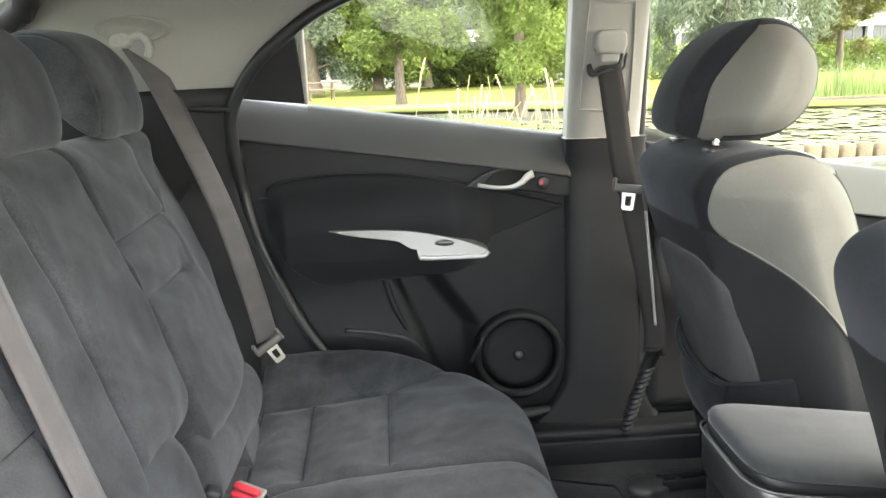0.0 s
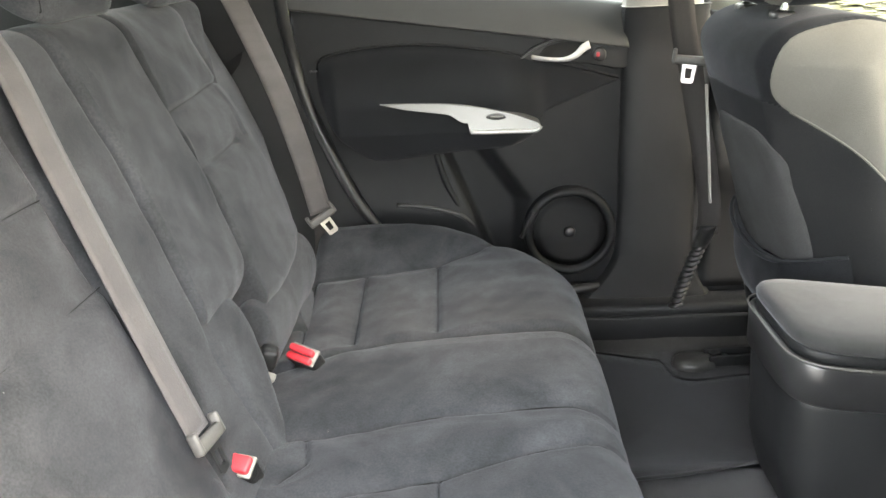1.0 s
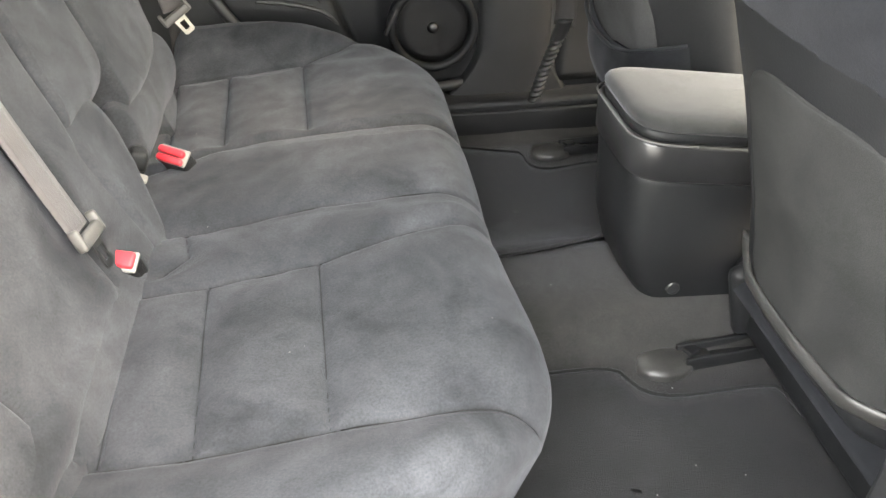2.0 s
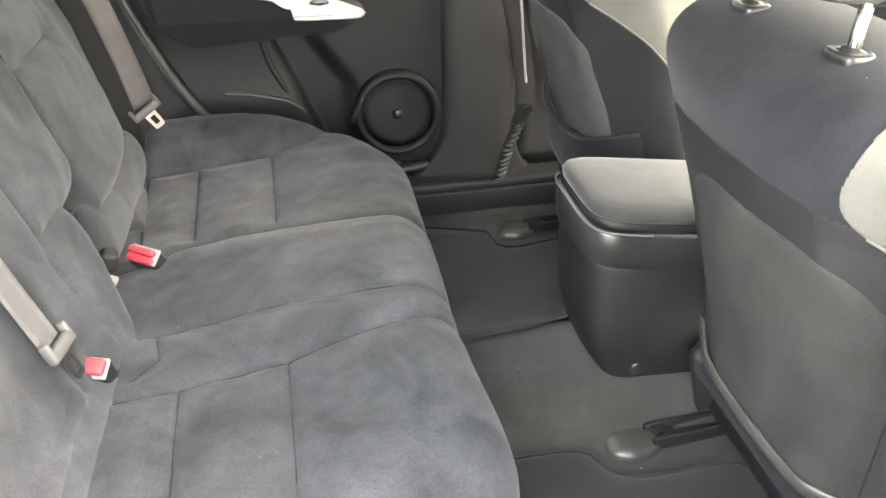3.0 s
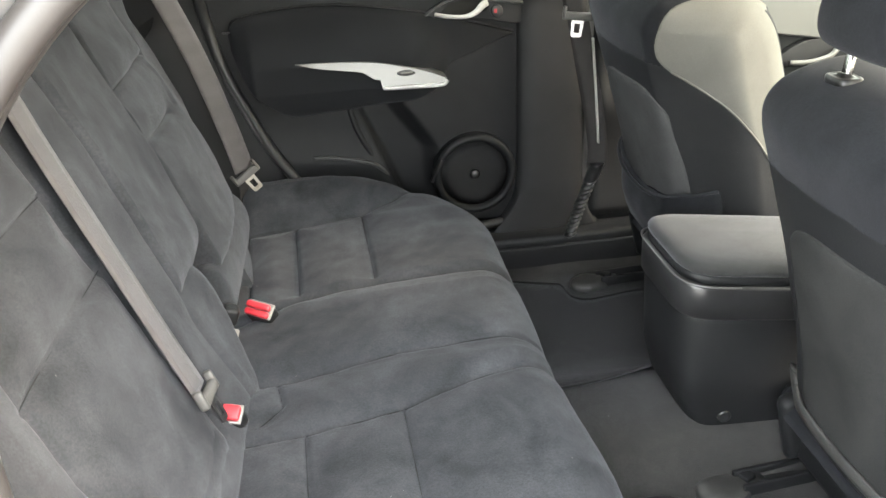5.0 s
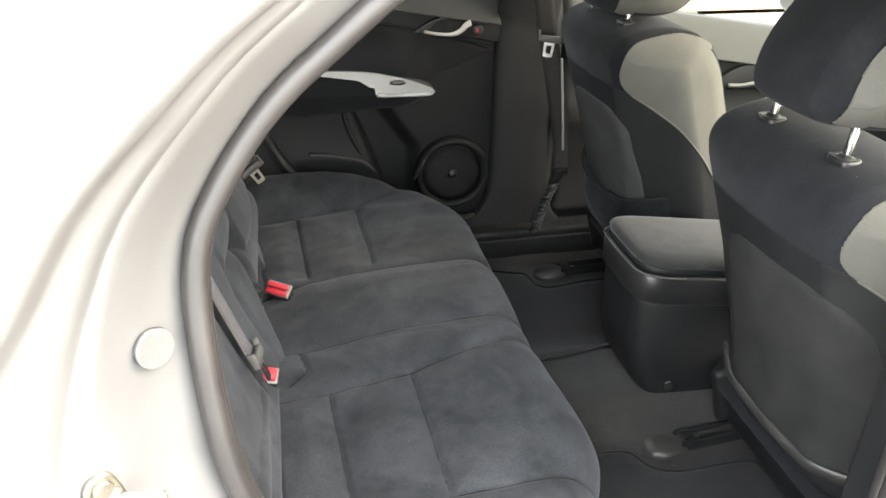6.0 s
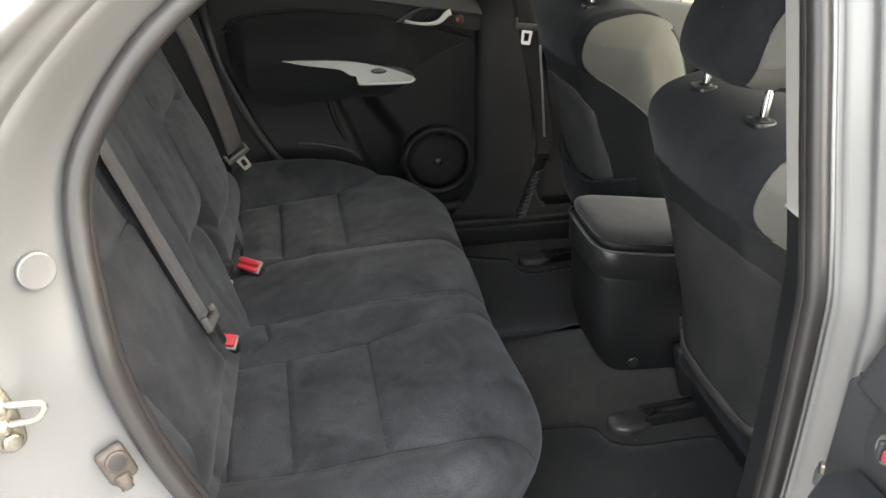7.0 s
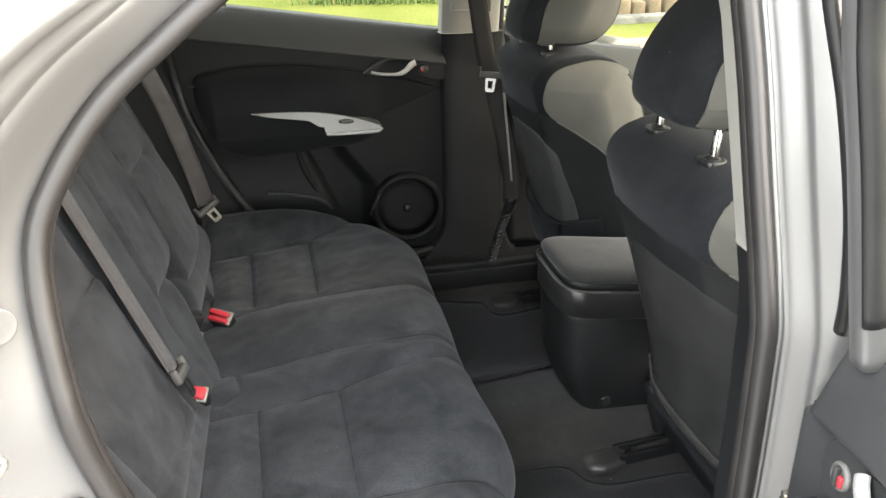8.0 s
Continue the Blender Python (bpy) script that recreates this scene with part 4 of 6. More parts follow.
def rear_headrest(y, w, up, label):
    """A boxy pad whose underside rises towards the back, with a sewn edge round each side face."""
    prof = [(-0.620, 1.205), (-0.605, 1.250), (-0.560, 1.276), (-0.505, 1.270), (-0.464, 1.237), (-0.443, 1.185), (-0.439, 1.130), (-0.450, 1.112), (-0.474, 1.122), (-0.515, 1.155), (-0.57, 1.172)]
    h = thing("rear_headrest", label, "headrest", (-0.50, y, 1.12 + up), "rear headrests")
    q = spline(prof, 110, True)
    c = np.array([-0.515, 1.200])
    rows = []
    for a in np.concatenate([-1 - 0.07 * np.linspace(1, 0, 9)[:-1] ** 0.5, np.linspace(-1, 1, 81), 1 + 0.07 * np.linspace(0, 1, 9)[1:] ** 0.5]):
        e = np.clip((abs(a) - 0.45) / 0.55, 0, 1)
        k = 0.80 + 0.20 * math.sqrt(max(0.0, 1 - e ** 2))
        if abs(a) > 1:
            k *= max(0.03, 1 - ((abs(a) - 1) / 0.07) ** 2)
        r = c + (q - c) * k
        seam = 0.0035 * math.exp(-((abs(a) - 0.90) / 0.02) ** 2)
        r = r - (q - c) / np.linalg.norm(q - c, axis=1, keepdims=True) * seam
        sag = 0.0025 * soft_noise(np.full(110, a * 0.1), q[:, 1], 60, 14)
        rows.append(np.stack([r[:, 0] + sag, np.full(110, y + a * w), r[:, 1] + up + 0.004 * (1 - min(1, a * a))], 1))
    P = np.array(rows)
    pad = part("pad", bolster_mesh(P), VELOUR, h)
    for s in (-0.90, 0.90):
        row = P[8 + np.argmin(abs(np.linspace(-1, 1, 81) - s))]
        line = [p + np.array([0.0006, 0, 0.0004]) for p, f in zip(row, q) if f[0] > -0.52 and f[1] > 1.115]
        part("seam", tube(spline(line[::3], 40), 0.0007, 6), SEAM, pad, "dark sewn seam")


rear_headrest(0.352, 0.098, -0.004, "charcoal velour outer rear headrest resting on the back")
rear_headrest(0.036, 0.098, 0.002, "charcoal velour centre rear headrest resting on the back")


# ---- front seats ----
VINYL = material("black_vinyl", (0.0105, 0.0110, 0.0120), (0.016, 0.0165, 0.0175), 0.5, 0, 9, 500, 0.12, 0.30, wear=0.4)

def collar(c):
    """A rounded-square collar with a raised lip, leaning back a little."""
    V = []
    for rx, ry, h in ((0.0155, 0.0185, -0.02), (0.0160, 0.0195, 0.0), (0.0150, 0.0185, 0.0035), (0.0125, 0.0160, 0.0048), (0.0115, 0.0150, 0.0040), (0.0068, 0.0075, 0.0050), (0.006, 0.006, 0.0075)):
        V += [(c[0] + a - 0.12 * h, c[1] + b, c[2] + h) for a, b in ring(rx, ry, 36, 3.4)]
    return V, grid_faces(7, 36, True) + [tuple(range(36))[::-1], tuple(range(216, 252))]


def pinch(P, zs, xs, by, run):
    """Narrows a stuffed form towards its rear face: at height zs the face lies at xs and loses the share by of its width."""
    z = P[:, :, 2]
    f = np.clip((P[:, :, 0] - np.interp(z, zs, xs)) / run, 0, 1)
    P = P.copy()
    P[:, :, 1] *= 1 - np.interp(z, zs, by) * (1 - f * f * (3 - 2 * f))
    return P


def smooth_rows(a):
    """A few passes of a small blur over a grid, its border kept."""
    for _ in range(4):
        b = a.copy()
        b[1:-1, 1:-1] = (a[1:-1, 1:-1] * 2 + a[:-2, 1:-1] + a[2:, 1:-1] + a[1:-1, :-2] + a[1:-1, 2:]) / 6
        a = b
    return a


def front_seat(yc, dx, pocket, label, lift_head, dz=0.0, lip_z=0.55):
    s = thing("front_seat", label, "car seat", (0.62 + dx, yc, 0.36), "front seats")
    M = np.array([dx, yc, dz])

    def add(name, verts, faces, mat, lbl="", parent=None):
        return part(name, ([np.array(v) + M for v in verts], faces), mat, parent or s, lbl)

    prof = [(0.416, 1.005), (0.429, 0.95), (0.447, 0.89), (0.477, 0.79), (0.503, 0.69), (0.521, 0.60), (0.534, 0.545), (0.575, 0.52), (0.63, 0.54), (0.69, 0.62), (0.695, 0.72),
            (0.663, 0.84), (0.633, 0.94), (0.606, 1.018), (0.575, 1.052), (0.53, 1.063), (0.48, 1.058), (0.437, 1.040)]
    WZ, WW = [0.5, 0.60, 0.72, 0.90, 0.98, 1.03, 1.07], [0.21, 0.226, 0.236, 0.236, 0.230, 0.214, 0.19]
    wid = curve1(list(zip(WZ, WW)))
    rear = lambda P: -0.020 * (1 - np.clip(P[:, :, 1] / 0.22, -1, 1) ** 2) * np.clip((0.60 - P[:, :, 0]) / 0.12, 0, 1)
    P = bolster(prof, 0.236, 0.045, 50, 70, 430, 0.002, wid, rear)
    P = pinch(P, [0.52, 0.60, 0.80, 0.92, 1.0, 1.06], [0.53, 0.521, 0.474, 0.438, 0.417, 0.46], [0.34, 0.35, 0.36, 0.33, 0.25, 0.10], 0.12)
    edge = spline([(0.72, 0.56), (0.668, 0.66), (0.622, 0.775), (0.550, 0.868), (0.494, 0.912), (0.449, 0.940), (0.430, 0.970), (0.430, 1.010), (0.448, 1.037), (0.49, 1.051), (0.54, 1.056), (0.59, 1.04), (0.625, 1.0)], 70)
    verts, cover, side = split_bolster(P, line_field(edge), 0.13, 70, lambda z: np.where(z > 1.03, 0.60, 0.57))
    V = np.array(verts)
    V[:, 0] += 0.0022 * soft_noise(V[:, 1], V[:, 2], 34, 21)
    verts = list(V)
    low = lambda fc: (lambda m: m[2] < 0.945 - 0.25 * (m[0] - 0.43) and m[0] < 0.66)(V[list(fc)].mean(0))
    add("back_cover", *subset(verts, [f for f in cover if not low(f)]), VELOUR_DK, "charcoal velour back cover")
    add("back_wrap", *subset(verts, [f for f in cover if low(f)]), VINYL, "satin black wrap round the lower back")
    for sg in (-1, 1):
        f = [fc for fc in side if V[list(fc)].mean(0)[1] * sg > 0]
        if f:
            vv, ff = subset(verts, f)
            sp = add("side_panel", vv, ff, LEATHER, "pale grey leatherette side bolster panel")
            W = np.array(vv)
            path = []
            for e in [e for e in edge if e[1] < 0.948 and e[0] < 0.655]:
                near = W[np.argmin((W[:, 0] - e[0]) ** 2 + (W[:, 2] - e[1]) ** 2)]
                path.append((e[0], near[1] + sg * 0.0005, e[1]))
            # pale bead added for the highlight along the wrap's folded edge
            v2, f2 = tube(spline(path[::4], 60), 0.0017, 8, (0, sg, 0))
            add("fold_highlight", v2, f2, LEATHER, "pale bead painted for the highlight on the wrap's fold", sp)
    # rear board with its plastic rim
    zr, yr = np.linspace(0.0, 1.0, 60), np.linspace(-1, 1, 44)
    rear_pts = P.reshape(-1, 3)
    rear_pts = rear_pts[rear_pts[:, 0] < np.interp(rear_pts[:, 2], [0.545, 0.79, 1.005], [0.534, 0.477, 0.416]) + 0.09]
    def on_rear(y, z):
        """The depth of the stuffed back's rear side at (y, z)."""
        d = (rear_pts[None, :, 1] - y[:, None]) ** 2 + (rear_pts[None, :, 2] - z[:, None]) ** 2
        k = np.argpartition(d, 6, 1)[:, :6]
        w = 1 / (np.take_along_axis(d, k, 1) + 1e-6)
        return (rear_pts[k, 0] * w).sum(1) / w.sum(1)
    Q = np.zeros((60, 44, 3))
    for i, a in enumerate(zr):
        top = 0.900 - 0.045 * np.abs(yr) ** 5
        low_z = 0.570 + 0.03 * np.abs(yr) ** 4
        z = low_z + (top - low_z) * a
        edge_lo, edge_hi = (-0.157 + 0.01 * a ** 2 if pocket else -0.192 + 0.02 * a ** 6), 0.108 - 0.012 * a ** 6
        y = edge_lo + (edge_hi - edge_lo) * (yr + 1) / 2
        lift = 0.0035 + roundover(np.minimum((1 - np.abs(yr)) * 0.15, np.minimum(a, 1 - a) * 0.33), 0.004) + 0.001 * soft_noise(y, z, 40, 4)
        Q[i, :, 0], Q[i, :, 1], Q[i, :, 2] = on_rear(y, z) - lift, y, z
    Q[:, :, 0] = smooth_rows(Q[:, :, 0])
    v, f = sheet(Q, (0.012, 0, 0))
    # one carpet on both seats; the far board's brighter light is in its colour
    add("back_board", v, f, BACKCARPET_LIT if pocket else BACKCARPET, "charcoal carpeted back board")
    if pocket:
        hem_z = lambda y: 0.682 + 0.042 * np.abs(y) ** 2.2
        Q = np.zeros((40, 44, 3))
        for i, a in enumerate(np.linspace(0, 1, 40)):
            top = hem_z(yr)
            z = 0.575 + (top - 0.575) * a
            y = -0.042 + yr * 0.154
            lift = 0.002 + 0.012 * (1 - yr ** 8) + 0.018 * np.sin(np.pi * np.clip(a * 0.9 + 0.1, 0, 1)) * (1 - yr ** 4) + 0.0015 * soft_noise(y, z * 2, 60, 6)
            Q[i, :, 0], Q[i, :, 1], Q[i, :, 2] = on_rear(y, z) - lift, y, z
        v, f = sheet(Q, (0.006, 0, 0))
        pk = add("seat_pocket", v, f, VELOUR_DK, "sagging black fabric seat pocket")
        hem = [(x - 0.003 - 0.021 * (1 - y ** 6), -0.042 + 0.154 * y, hem_z(y)) for x, y in zip(on_rear(-0.042 + 0.154 * yr, hem_z(yr)), yr)]
        v, f = tube(hem, 0.0034)
        add("pocket_hem", v, f, VELOUR_DK, "elastic hem", pk)
    # lower lip and hinge covers
    run = np.array([(-0.176, 0.006), (-0.150, 0.002), (-0.10, 0.0), (0.0, 0.0), (0.09, 0.0), (0.122, 0.005), (0.136, 0.017), (0.139, 0.030), (0.138, 0.042)])
    run = spline([tuple(p) for p in run], 110)
    lip = [(x - 0.005, y, lip_z + up) for x, (y, up) in zip(on_rear(run[:, 0], lip_z + run[:, 1]), run)]
    lip = spline([tuple(p) for p in lip[::10]] + [tuple(lip[-1])], 110)
    v, f = sweep(lip, ring(0.013, 0.0055, 12), False, (-1, 0, -0.25))
    # black lip in a lighter plastic: the light on it is in the colour
    add("lower_lip", v, f, DUSTY_LIT, "satin black plastic lip under the back, painted lit")
    for sg in (-1, 1):
        bm = rbox((0.645 + dx, yc + sg * 0.205, 0.47 + dz), (0.17, 0.030, 0.13), 0.014, pose(0, 0, 0, 0, -14, 0))
        part("hinge_cover", bm, PLASTIC, s, "black plastic recliner cover")
    # seat base, slides
    cush = [(0.575, 0.465), (0.572, 0.51), (0.62, 0.545), (0.80, 0.575), (0.98, 0.60), (1.06, 0.585), (1.08, 0.52), (1.03, 0.44), (0.80, 0.40)]
    Pc = bolster(cush, 0.25, 0.045, 20, 8, 90, 0.006)
    v, f = bolster_mesh(Pc)
    add("seat_base", v, f, VELOUR_DK, "charcoal velour seat cushion")
    part("base_pan", rbox((0.79 + dx, yc, 0.425 + dz), (0.40, 0.40, 0.06), 0.012), PLASTIC, s, "black seat pan")
    # headrest
    hp = [(0.412, 1.085), (0.418, 1.13), (0.443, 1.178), (0.482, 1.218), (0.530, 1.239), (0.572, 1.226), (0.602, 1.180), (0.596, 1.118), (0.556, 1.070), (0.49, 1.060), (0.435, 1.064)]
    hp = [(a, b + lift_head) for a, b in hp]
    hwc = curve1([(1.04, 0.112), (1.06, 0.125), (1.11, 0.141), (1.18, 0.137), (1.24, 0.112), (1.26, 0.10)])
    hw = lambda z: hwc(z - lift_head)
    hb = lambda P: -0.010 * (1 - np.clip(P[:, :, 1] / 0.12, -1, 1) ** 2) * np.clip((0.50 - P[:, :, 0]) / 0.08, 0, 1)
    H = bolster(hp, 0.142, 0.045, 34, 44, 180, 0.003, hw, hb)
    H = pinch(H, [1.05 + lift_head, 1.10 + lift_head, 1.18 + lift_head, 1.25 + lift_head], [0.415, 0.412, 0.443, 0.50], [0.40, 0.40, 0.38, 0.26], 0.10)
    hedge = spline([(0.446, 1.03 + lift_head), (0.440, 1.065 + lift_head), (0.441, 1.105 + lift_head), (0.456, 1.152 + lift_head), (0.492, 1.198 + lift_head), (0.523, 1.230 + lift_head), (0.535, 1.26 + lift_head)], 50)
    verts, cover, side = split_bolster(H, line_field(hedge), 0.07, 44, lambda z: np.where(z > 1.15 + lift_head, 0.50, 0.47))
    hd = add("headrest", *subset(verts, cover), VELOUR_DK, "black velour headrest")
    V = np.array(verts)
    for sg in (-1, 1):
        f = [fc for fc in side if V[list(fc)].mean(0)[1] * sg > 0]
        if f:
            add("headrest_side", *subset(verts, f), LEATHER, "pale grey leatherette headrest side", hd)
    for sg in (-1, 1):
        p = [(0.463, sg * 0.079, 1.02), (0.466, sg * 0.079, 1.06), (0.471, sg * 0.079, 1.14)]
        v, f = tube(p, 0.0058, 12, (1, 0, 0))
        post = add("headrest_post", v, f, CHROME, "chrome headrest post")
        v, f = collar((0.464, sg * 0.079, 1.0575))
        add("post_collar", v, f, PLASTIC_SHINE, "black plastic collar", post)
    return s


front_seat(-0.351, -0.002, False, "black velour front seat with grey leatherette sides", 0.036, -0.018, 0.583)
front_seat(0.335, 0.004, True, "black velour front seat with sagging rear pocket", 0.010, 0.0, 0.53)


def slide_cover(x, y, yaw, label):
    s = thing("seat_rail", label, "seat rail", (x + 0.1, y, 0.33), "seat rails")
    M = pose(x, y, 0.332, 0, 0, yaw)
    q = [(0.0, 0.004), (0.009, 0.024), (0.040, 0.036), (0.072, 0.026), (0.090, 0.017), (0.12, 0.016), (0.12, -0.016), (0.090, -0.017), (0.068, -0.027), (0.038, -0.032), (0.010, -0.021), (0.0, -0.006)]
    sp = spline(q, 50, True)
    rows = []
    for k, h in ((1.0, 0.0), (0.99, 0.008), (0.92, 0.014), (0.6, 0.0175), (0.05, 0.0185)):
        c = sp.mean(0)
        rows.append([M @ Vector((*(c + (p - c) * k), h)) for p in sp])
    V = [tuple(v) for r in rows for v in r]
    part("end_cap", (V, grid_faces(5, 50, True) + [tuple(range(200, 250))]), DUSTY_LIT, s, "dusty black plastic rail end cap")
    for dy in (-0.016, 0.016):
        part("rail_side", rbox(M @ Vector((0.24, dy, 0.014)), (0.34, 0.007, 0.024), 0.002, pose(0, 0, 0, 0, 0, yaw)), PLASTIC, s)
    part("rail_channel", rbox(M @ Vector((0.24, 0, 0.006)), (0.34, 0.028, 0.008), 0.002, pose(0, 0, 0, 0, 0, yaw)), PLASTIC_SHINE, s)
    part("rail_clip", rbox(M @ Vector((0.09, 0.006, 0.018)), (0.022, 0.02, 0.012), 0.003, pose(0, 0, 0, 0, 0, yaw + 20)), PLASTIC, s)


slide_cover(0.421, -0.170, 5, "black plastic seat rail on the floor")
slide_cover(0.413, 0.515, 4, "dusty black plastic seat rail on the floor")


# ---- centre console ----
def console():
    c = thing("centre_console", "black centre console with padded armrest lid", "centre console", (0.75, 0, 0.36))

    def plan(grow, x0=0.394, x1=1.15, hw=0.102):
        a = np.linspace(-np.pi / 2, -3 * np.pi / 2, 40)
        # rear end: flattened half-round
        pts = [(x1, -hw - grow)]
        for t in a:
            cx, sy = np.cos(t), np.sin(t)
            pts.append((x0 + 0.085 + (0.085 + grow) * np.sign(cx) * abs(cx) ** 0.55, (hw + grow) * np.sign(sy) * abs(sy) ** 0.42))
        pts.append((x1, hw + grow))
        return np.array(pts)

    def stack(levels, name, mat, lbl, parent=c):
        rows = []
        for z, g, dxx in levels:
            p = plan(g)
            rows.append([(x + dxx * np.clip((0.62 - x) / 0.2, 0, 1), y, z - 0.13 * (x - 0.42)) for x, y in p])
        n = len(rows[0])
        V = [v for r in rows for v in r]
        f = grid_faces(len(rows), n, True) + [tuple(range(n))[::-1], tuple(range((len(rows) - 1) * n, len(rows) * n))]
        return part(name, (V, f), mat, parent, lbl)

    stack([(0.355, -0.030, 0.050), (0.40, -0.022, 0.030), (0.44, -0.012, 0.014), (0.50, -0.006, 0.004), (0.62, -0.003, 0.0), (0.637, -0.003, 0.0)], "console_body", PLASTIC, "scuffed black plastic console body")
    band = stack([(0.629, 0.0, 0), (0.632, 0.003, 0), (0.682, 0.004, 0), (0.686, 0.002, 0), (0.6875, -0.004, 0)], "console_band", PLASTIC_SHINE, "satin black band")
    lid = stack([(0.686, -0.006, 0), (0.688, -0.004, 0), (0.700, -0.003, 0), (0.702, -0.005, 0)], "lid_base", PLASTIC, "black plastic lid base")
    lv = [(0.701, -0.006, 0), (0.703, -0.003, 0), (0.709, -0.002, 0), (0.715, -0.005, 0), (0.720, -0.013, 0), (0.723, -0.028, 0), (0.725, -0.05, 0), (0.726, -0.09, 0)]
    stack(lv, "armrest_pad", LIDPAD, "charcoal padded armrest top with dust", lid)
    edge = plan(0.0055)
    rim = [(x, y, 0.6885 - 0.13 * (x - 0.42)) for x, y in edge if x < 0.75]
    # lighter tube that paints the highlight along the band's worn edge
    part("band_highlight", tube(spline(rim, 90), 0.0016, 8), BUCKLE, band, "worn edge of the band, its highlight painted pale")
    part("screw_cap", lathe([(0.0115, -0.004), (0.011, 0.002), (0.008, 0.003), (0.003, 0.0025)], (0.493, -0.090, 0.424), (-0.1, -1, 0), 30), PLASTIC_SHINE, c, "round black screw cap")


LIDPAD = nap("armrest_pad_cloth", (0.020, 0.0205, 0.0205), (0.034, 0.0345, 0.0345), 0.9, 900, 0.03, 0.3)
console()


# ---- far rear door, shut ----
def sill_z(x):
    return 1.102 - 0.155 * x


def rear_door(name, label):
    """A rear door's inner side, built against the far opening."""
    d = thing(name, label, "car door", (0.3, 0.72, 0.45))
    X1 = 0.330

    def panel(nm, top, low, x0, x1, depth, mat, lbl, r=0.008, back=0.03, n=(90, 110), parent=None):
        xs = x0 + (x1 - x0) * dense(n[0], 0.5)
        P = np.zeros((n[0], n[1], 3))
        tt = dense(n[1], 0.5)
        for i, x in enumerate(xs):
            zt, zb = float(top(x)), float(low(x))
            z = zb + (zt - zb) * tt
            y = np.array(depth(np.full_like(z, x), z), float)
            edge = np.minimum(np.minimum(z - zb, zt - z), min(x - x0, x1 - x))
            y = y - roundover(np.maximum(edge, 0), r)
            P[i, :, 0], P[i, :, 1], P[i, :, 2] = x, y, z
        return part(nm, sheet(P[::-1], (0, back, 0)), mat, parent or d, lbl)

    part("door_skin", prism([(-0.31, 0.80), (-0.345, 0.97), (-0.355, 1.14), (0.345, 1.035), (0.40, 1.03), (0.40, 0.45), (0.05, 0.45), (-0.12, 0.56)], "y", 0.722, 0.775, 0.006), PAINT, d, "silver painted door skin")
    # the whole inner trim, black
    low_edge = curve1([(-0.345, 0.94), (-0.322, 0.87), (-0.255, 0.72), (-0.17, 0.58), (-0.06, 0.495), (0.10, 0.455), (0.24, 0.45), (0.30, 0.455), (0.345, 0.47)])
    top_edge = lambda x: sill_z(x) - 0.070
    def trim_y(x, z):
        y = 0.682 + 0.0 * x
        # vertical recess ahead of the pocket
        rear, fore = -0.050 + 0.40 * (0.765 - z), np.minimum(0.066 + 0.70 * (0.760 - z), 0.14)
        rec = np.clip((x - rear) / 0.014, 0, 1) * np.clip((fore - x) / 0.05, 0, 1) * np.clip((0.80 - z) / 0.03, 0, 1) * np.clip((z - 0.45) / 0.08, 0, 1)
        y = y + 0.024 * rec * rec * (3 - 2 * rec)
        # pocket bulging in below
        pk = np.clip((0.722 - z - 0.12 * (x + 0.1)) / 0.085, 0, 1) ** 1.5 * np.clip((rear + 0.012 - x) / 0.03, 0, 1)
        return y - 0.009 * pk
    panel("door_trim", top_edge, lambda x: float(low_edge(x)), -0.345, X1, trim_y, DOORPLASTIC_SHADE, "black plastic door trim", 0.012, n=(150, 150))
    # pale-grey ledge under the glass
    def ledge_y(x, z):
        a = np.clip((sill_z(x) - z) / 0.085, 0, 1)
        return 0.708 - 0.052 * a ** 0.7
    panel("window_ledge", lambda x: sill_z(x), lambda x: sill_z(x) - 0.084, -0.345, X1, ledge_y, GREYTRIM, "grey plastic ledge under the window", 0.006, 0.02, (80, 40))
    # padded cloth insert that swells into the armrest
    it = curve1([(-0.302, 0.930), (-0.298, 0.955), (-0.28, 0.974), (-0.20, 0.988), (-0.08, 0.990), (0.06, 0.972), (0.18, 0.945), (0.316, 0.907)])
    ib = curve1([(-0.302, 0.925), (-0.287, 0.87), (-0.26, 0.825), (-0.22, 0.785), (-0.18, 0.762), (-0.11, 0.768), (0.01, 0.780), (0.10, 0.786), (0.145, 0.805), (0.165, 0.842), (0.22, 0.866), (0.316, 0.904)])
    def insert_y(x, z):
        f = np.clip((0.17 - x) / 0.10, 0, 1) * np.clip((x + 0.31) / 0.06, 0, 1)
        f = f * f * (3 - 2 * f)
        a = np.clip((0.99 - z) / 0.115, 0, 1)
        a = a * a * (3 - 2 * a)
        b = np.clip((z - 0.750) / 0.075, 0.0, 1) ** 0.5
        return 0.676 - 0.066 * f * a * b - 0.004
    panel("padded_insert", lambda x: float(it(x)), lambda x: float(ib(x)), -0.300, 0.314, insert_y, DOORCLOTH, "black cloth padded insert and armrest", 0.010, 0.03, (150, 90))
    part("insert_bead", tube([(x, 0.676 - 0.001, float(it(x)) + 0.002) for x in np.linspace(-0.295, 0.31, 60)], 0.002, 6, (0, -1, 0)), PLASTIC, d)
    # silver armrest finisher with the window switch
    fin = [(-0.167, 0.8885), (-0.09, 0.887), (-0.02, 0.883), (0.03, 0.875), (0.09, 0.861), (0.127, 0.848), (0.146, 0.840), (0.149, 0.832), (0.141, 0.826)]
    under = [(0.006, 0.846), (-0.006, 0.848), (-0.019, 0.856), (-0.033, 0.8635), (-0.075, 0.870), (-0.118, 0.8765), (-0.15, 0.884), (-0.166, 0.8875)]
    a = [*spline(fin, 70), (0.012, 0.826), (0.0095, 0.828), *spline(under, 50)]
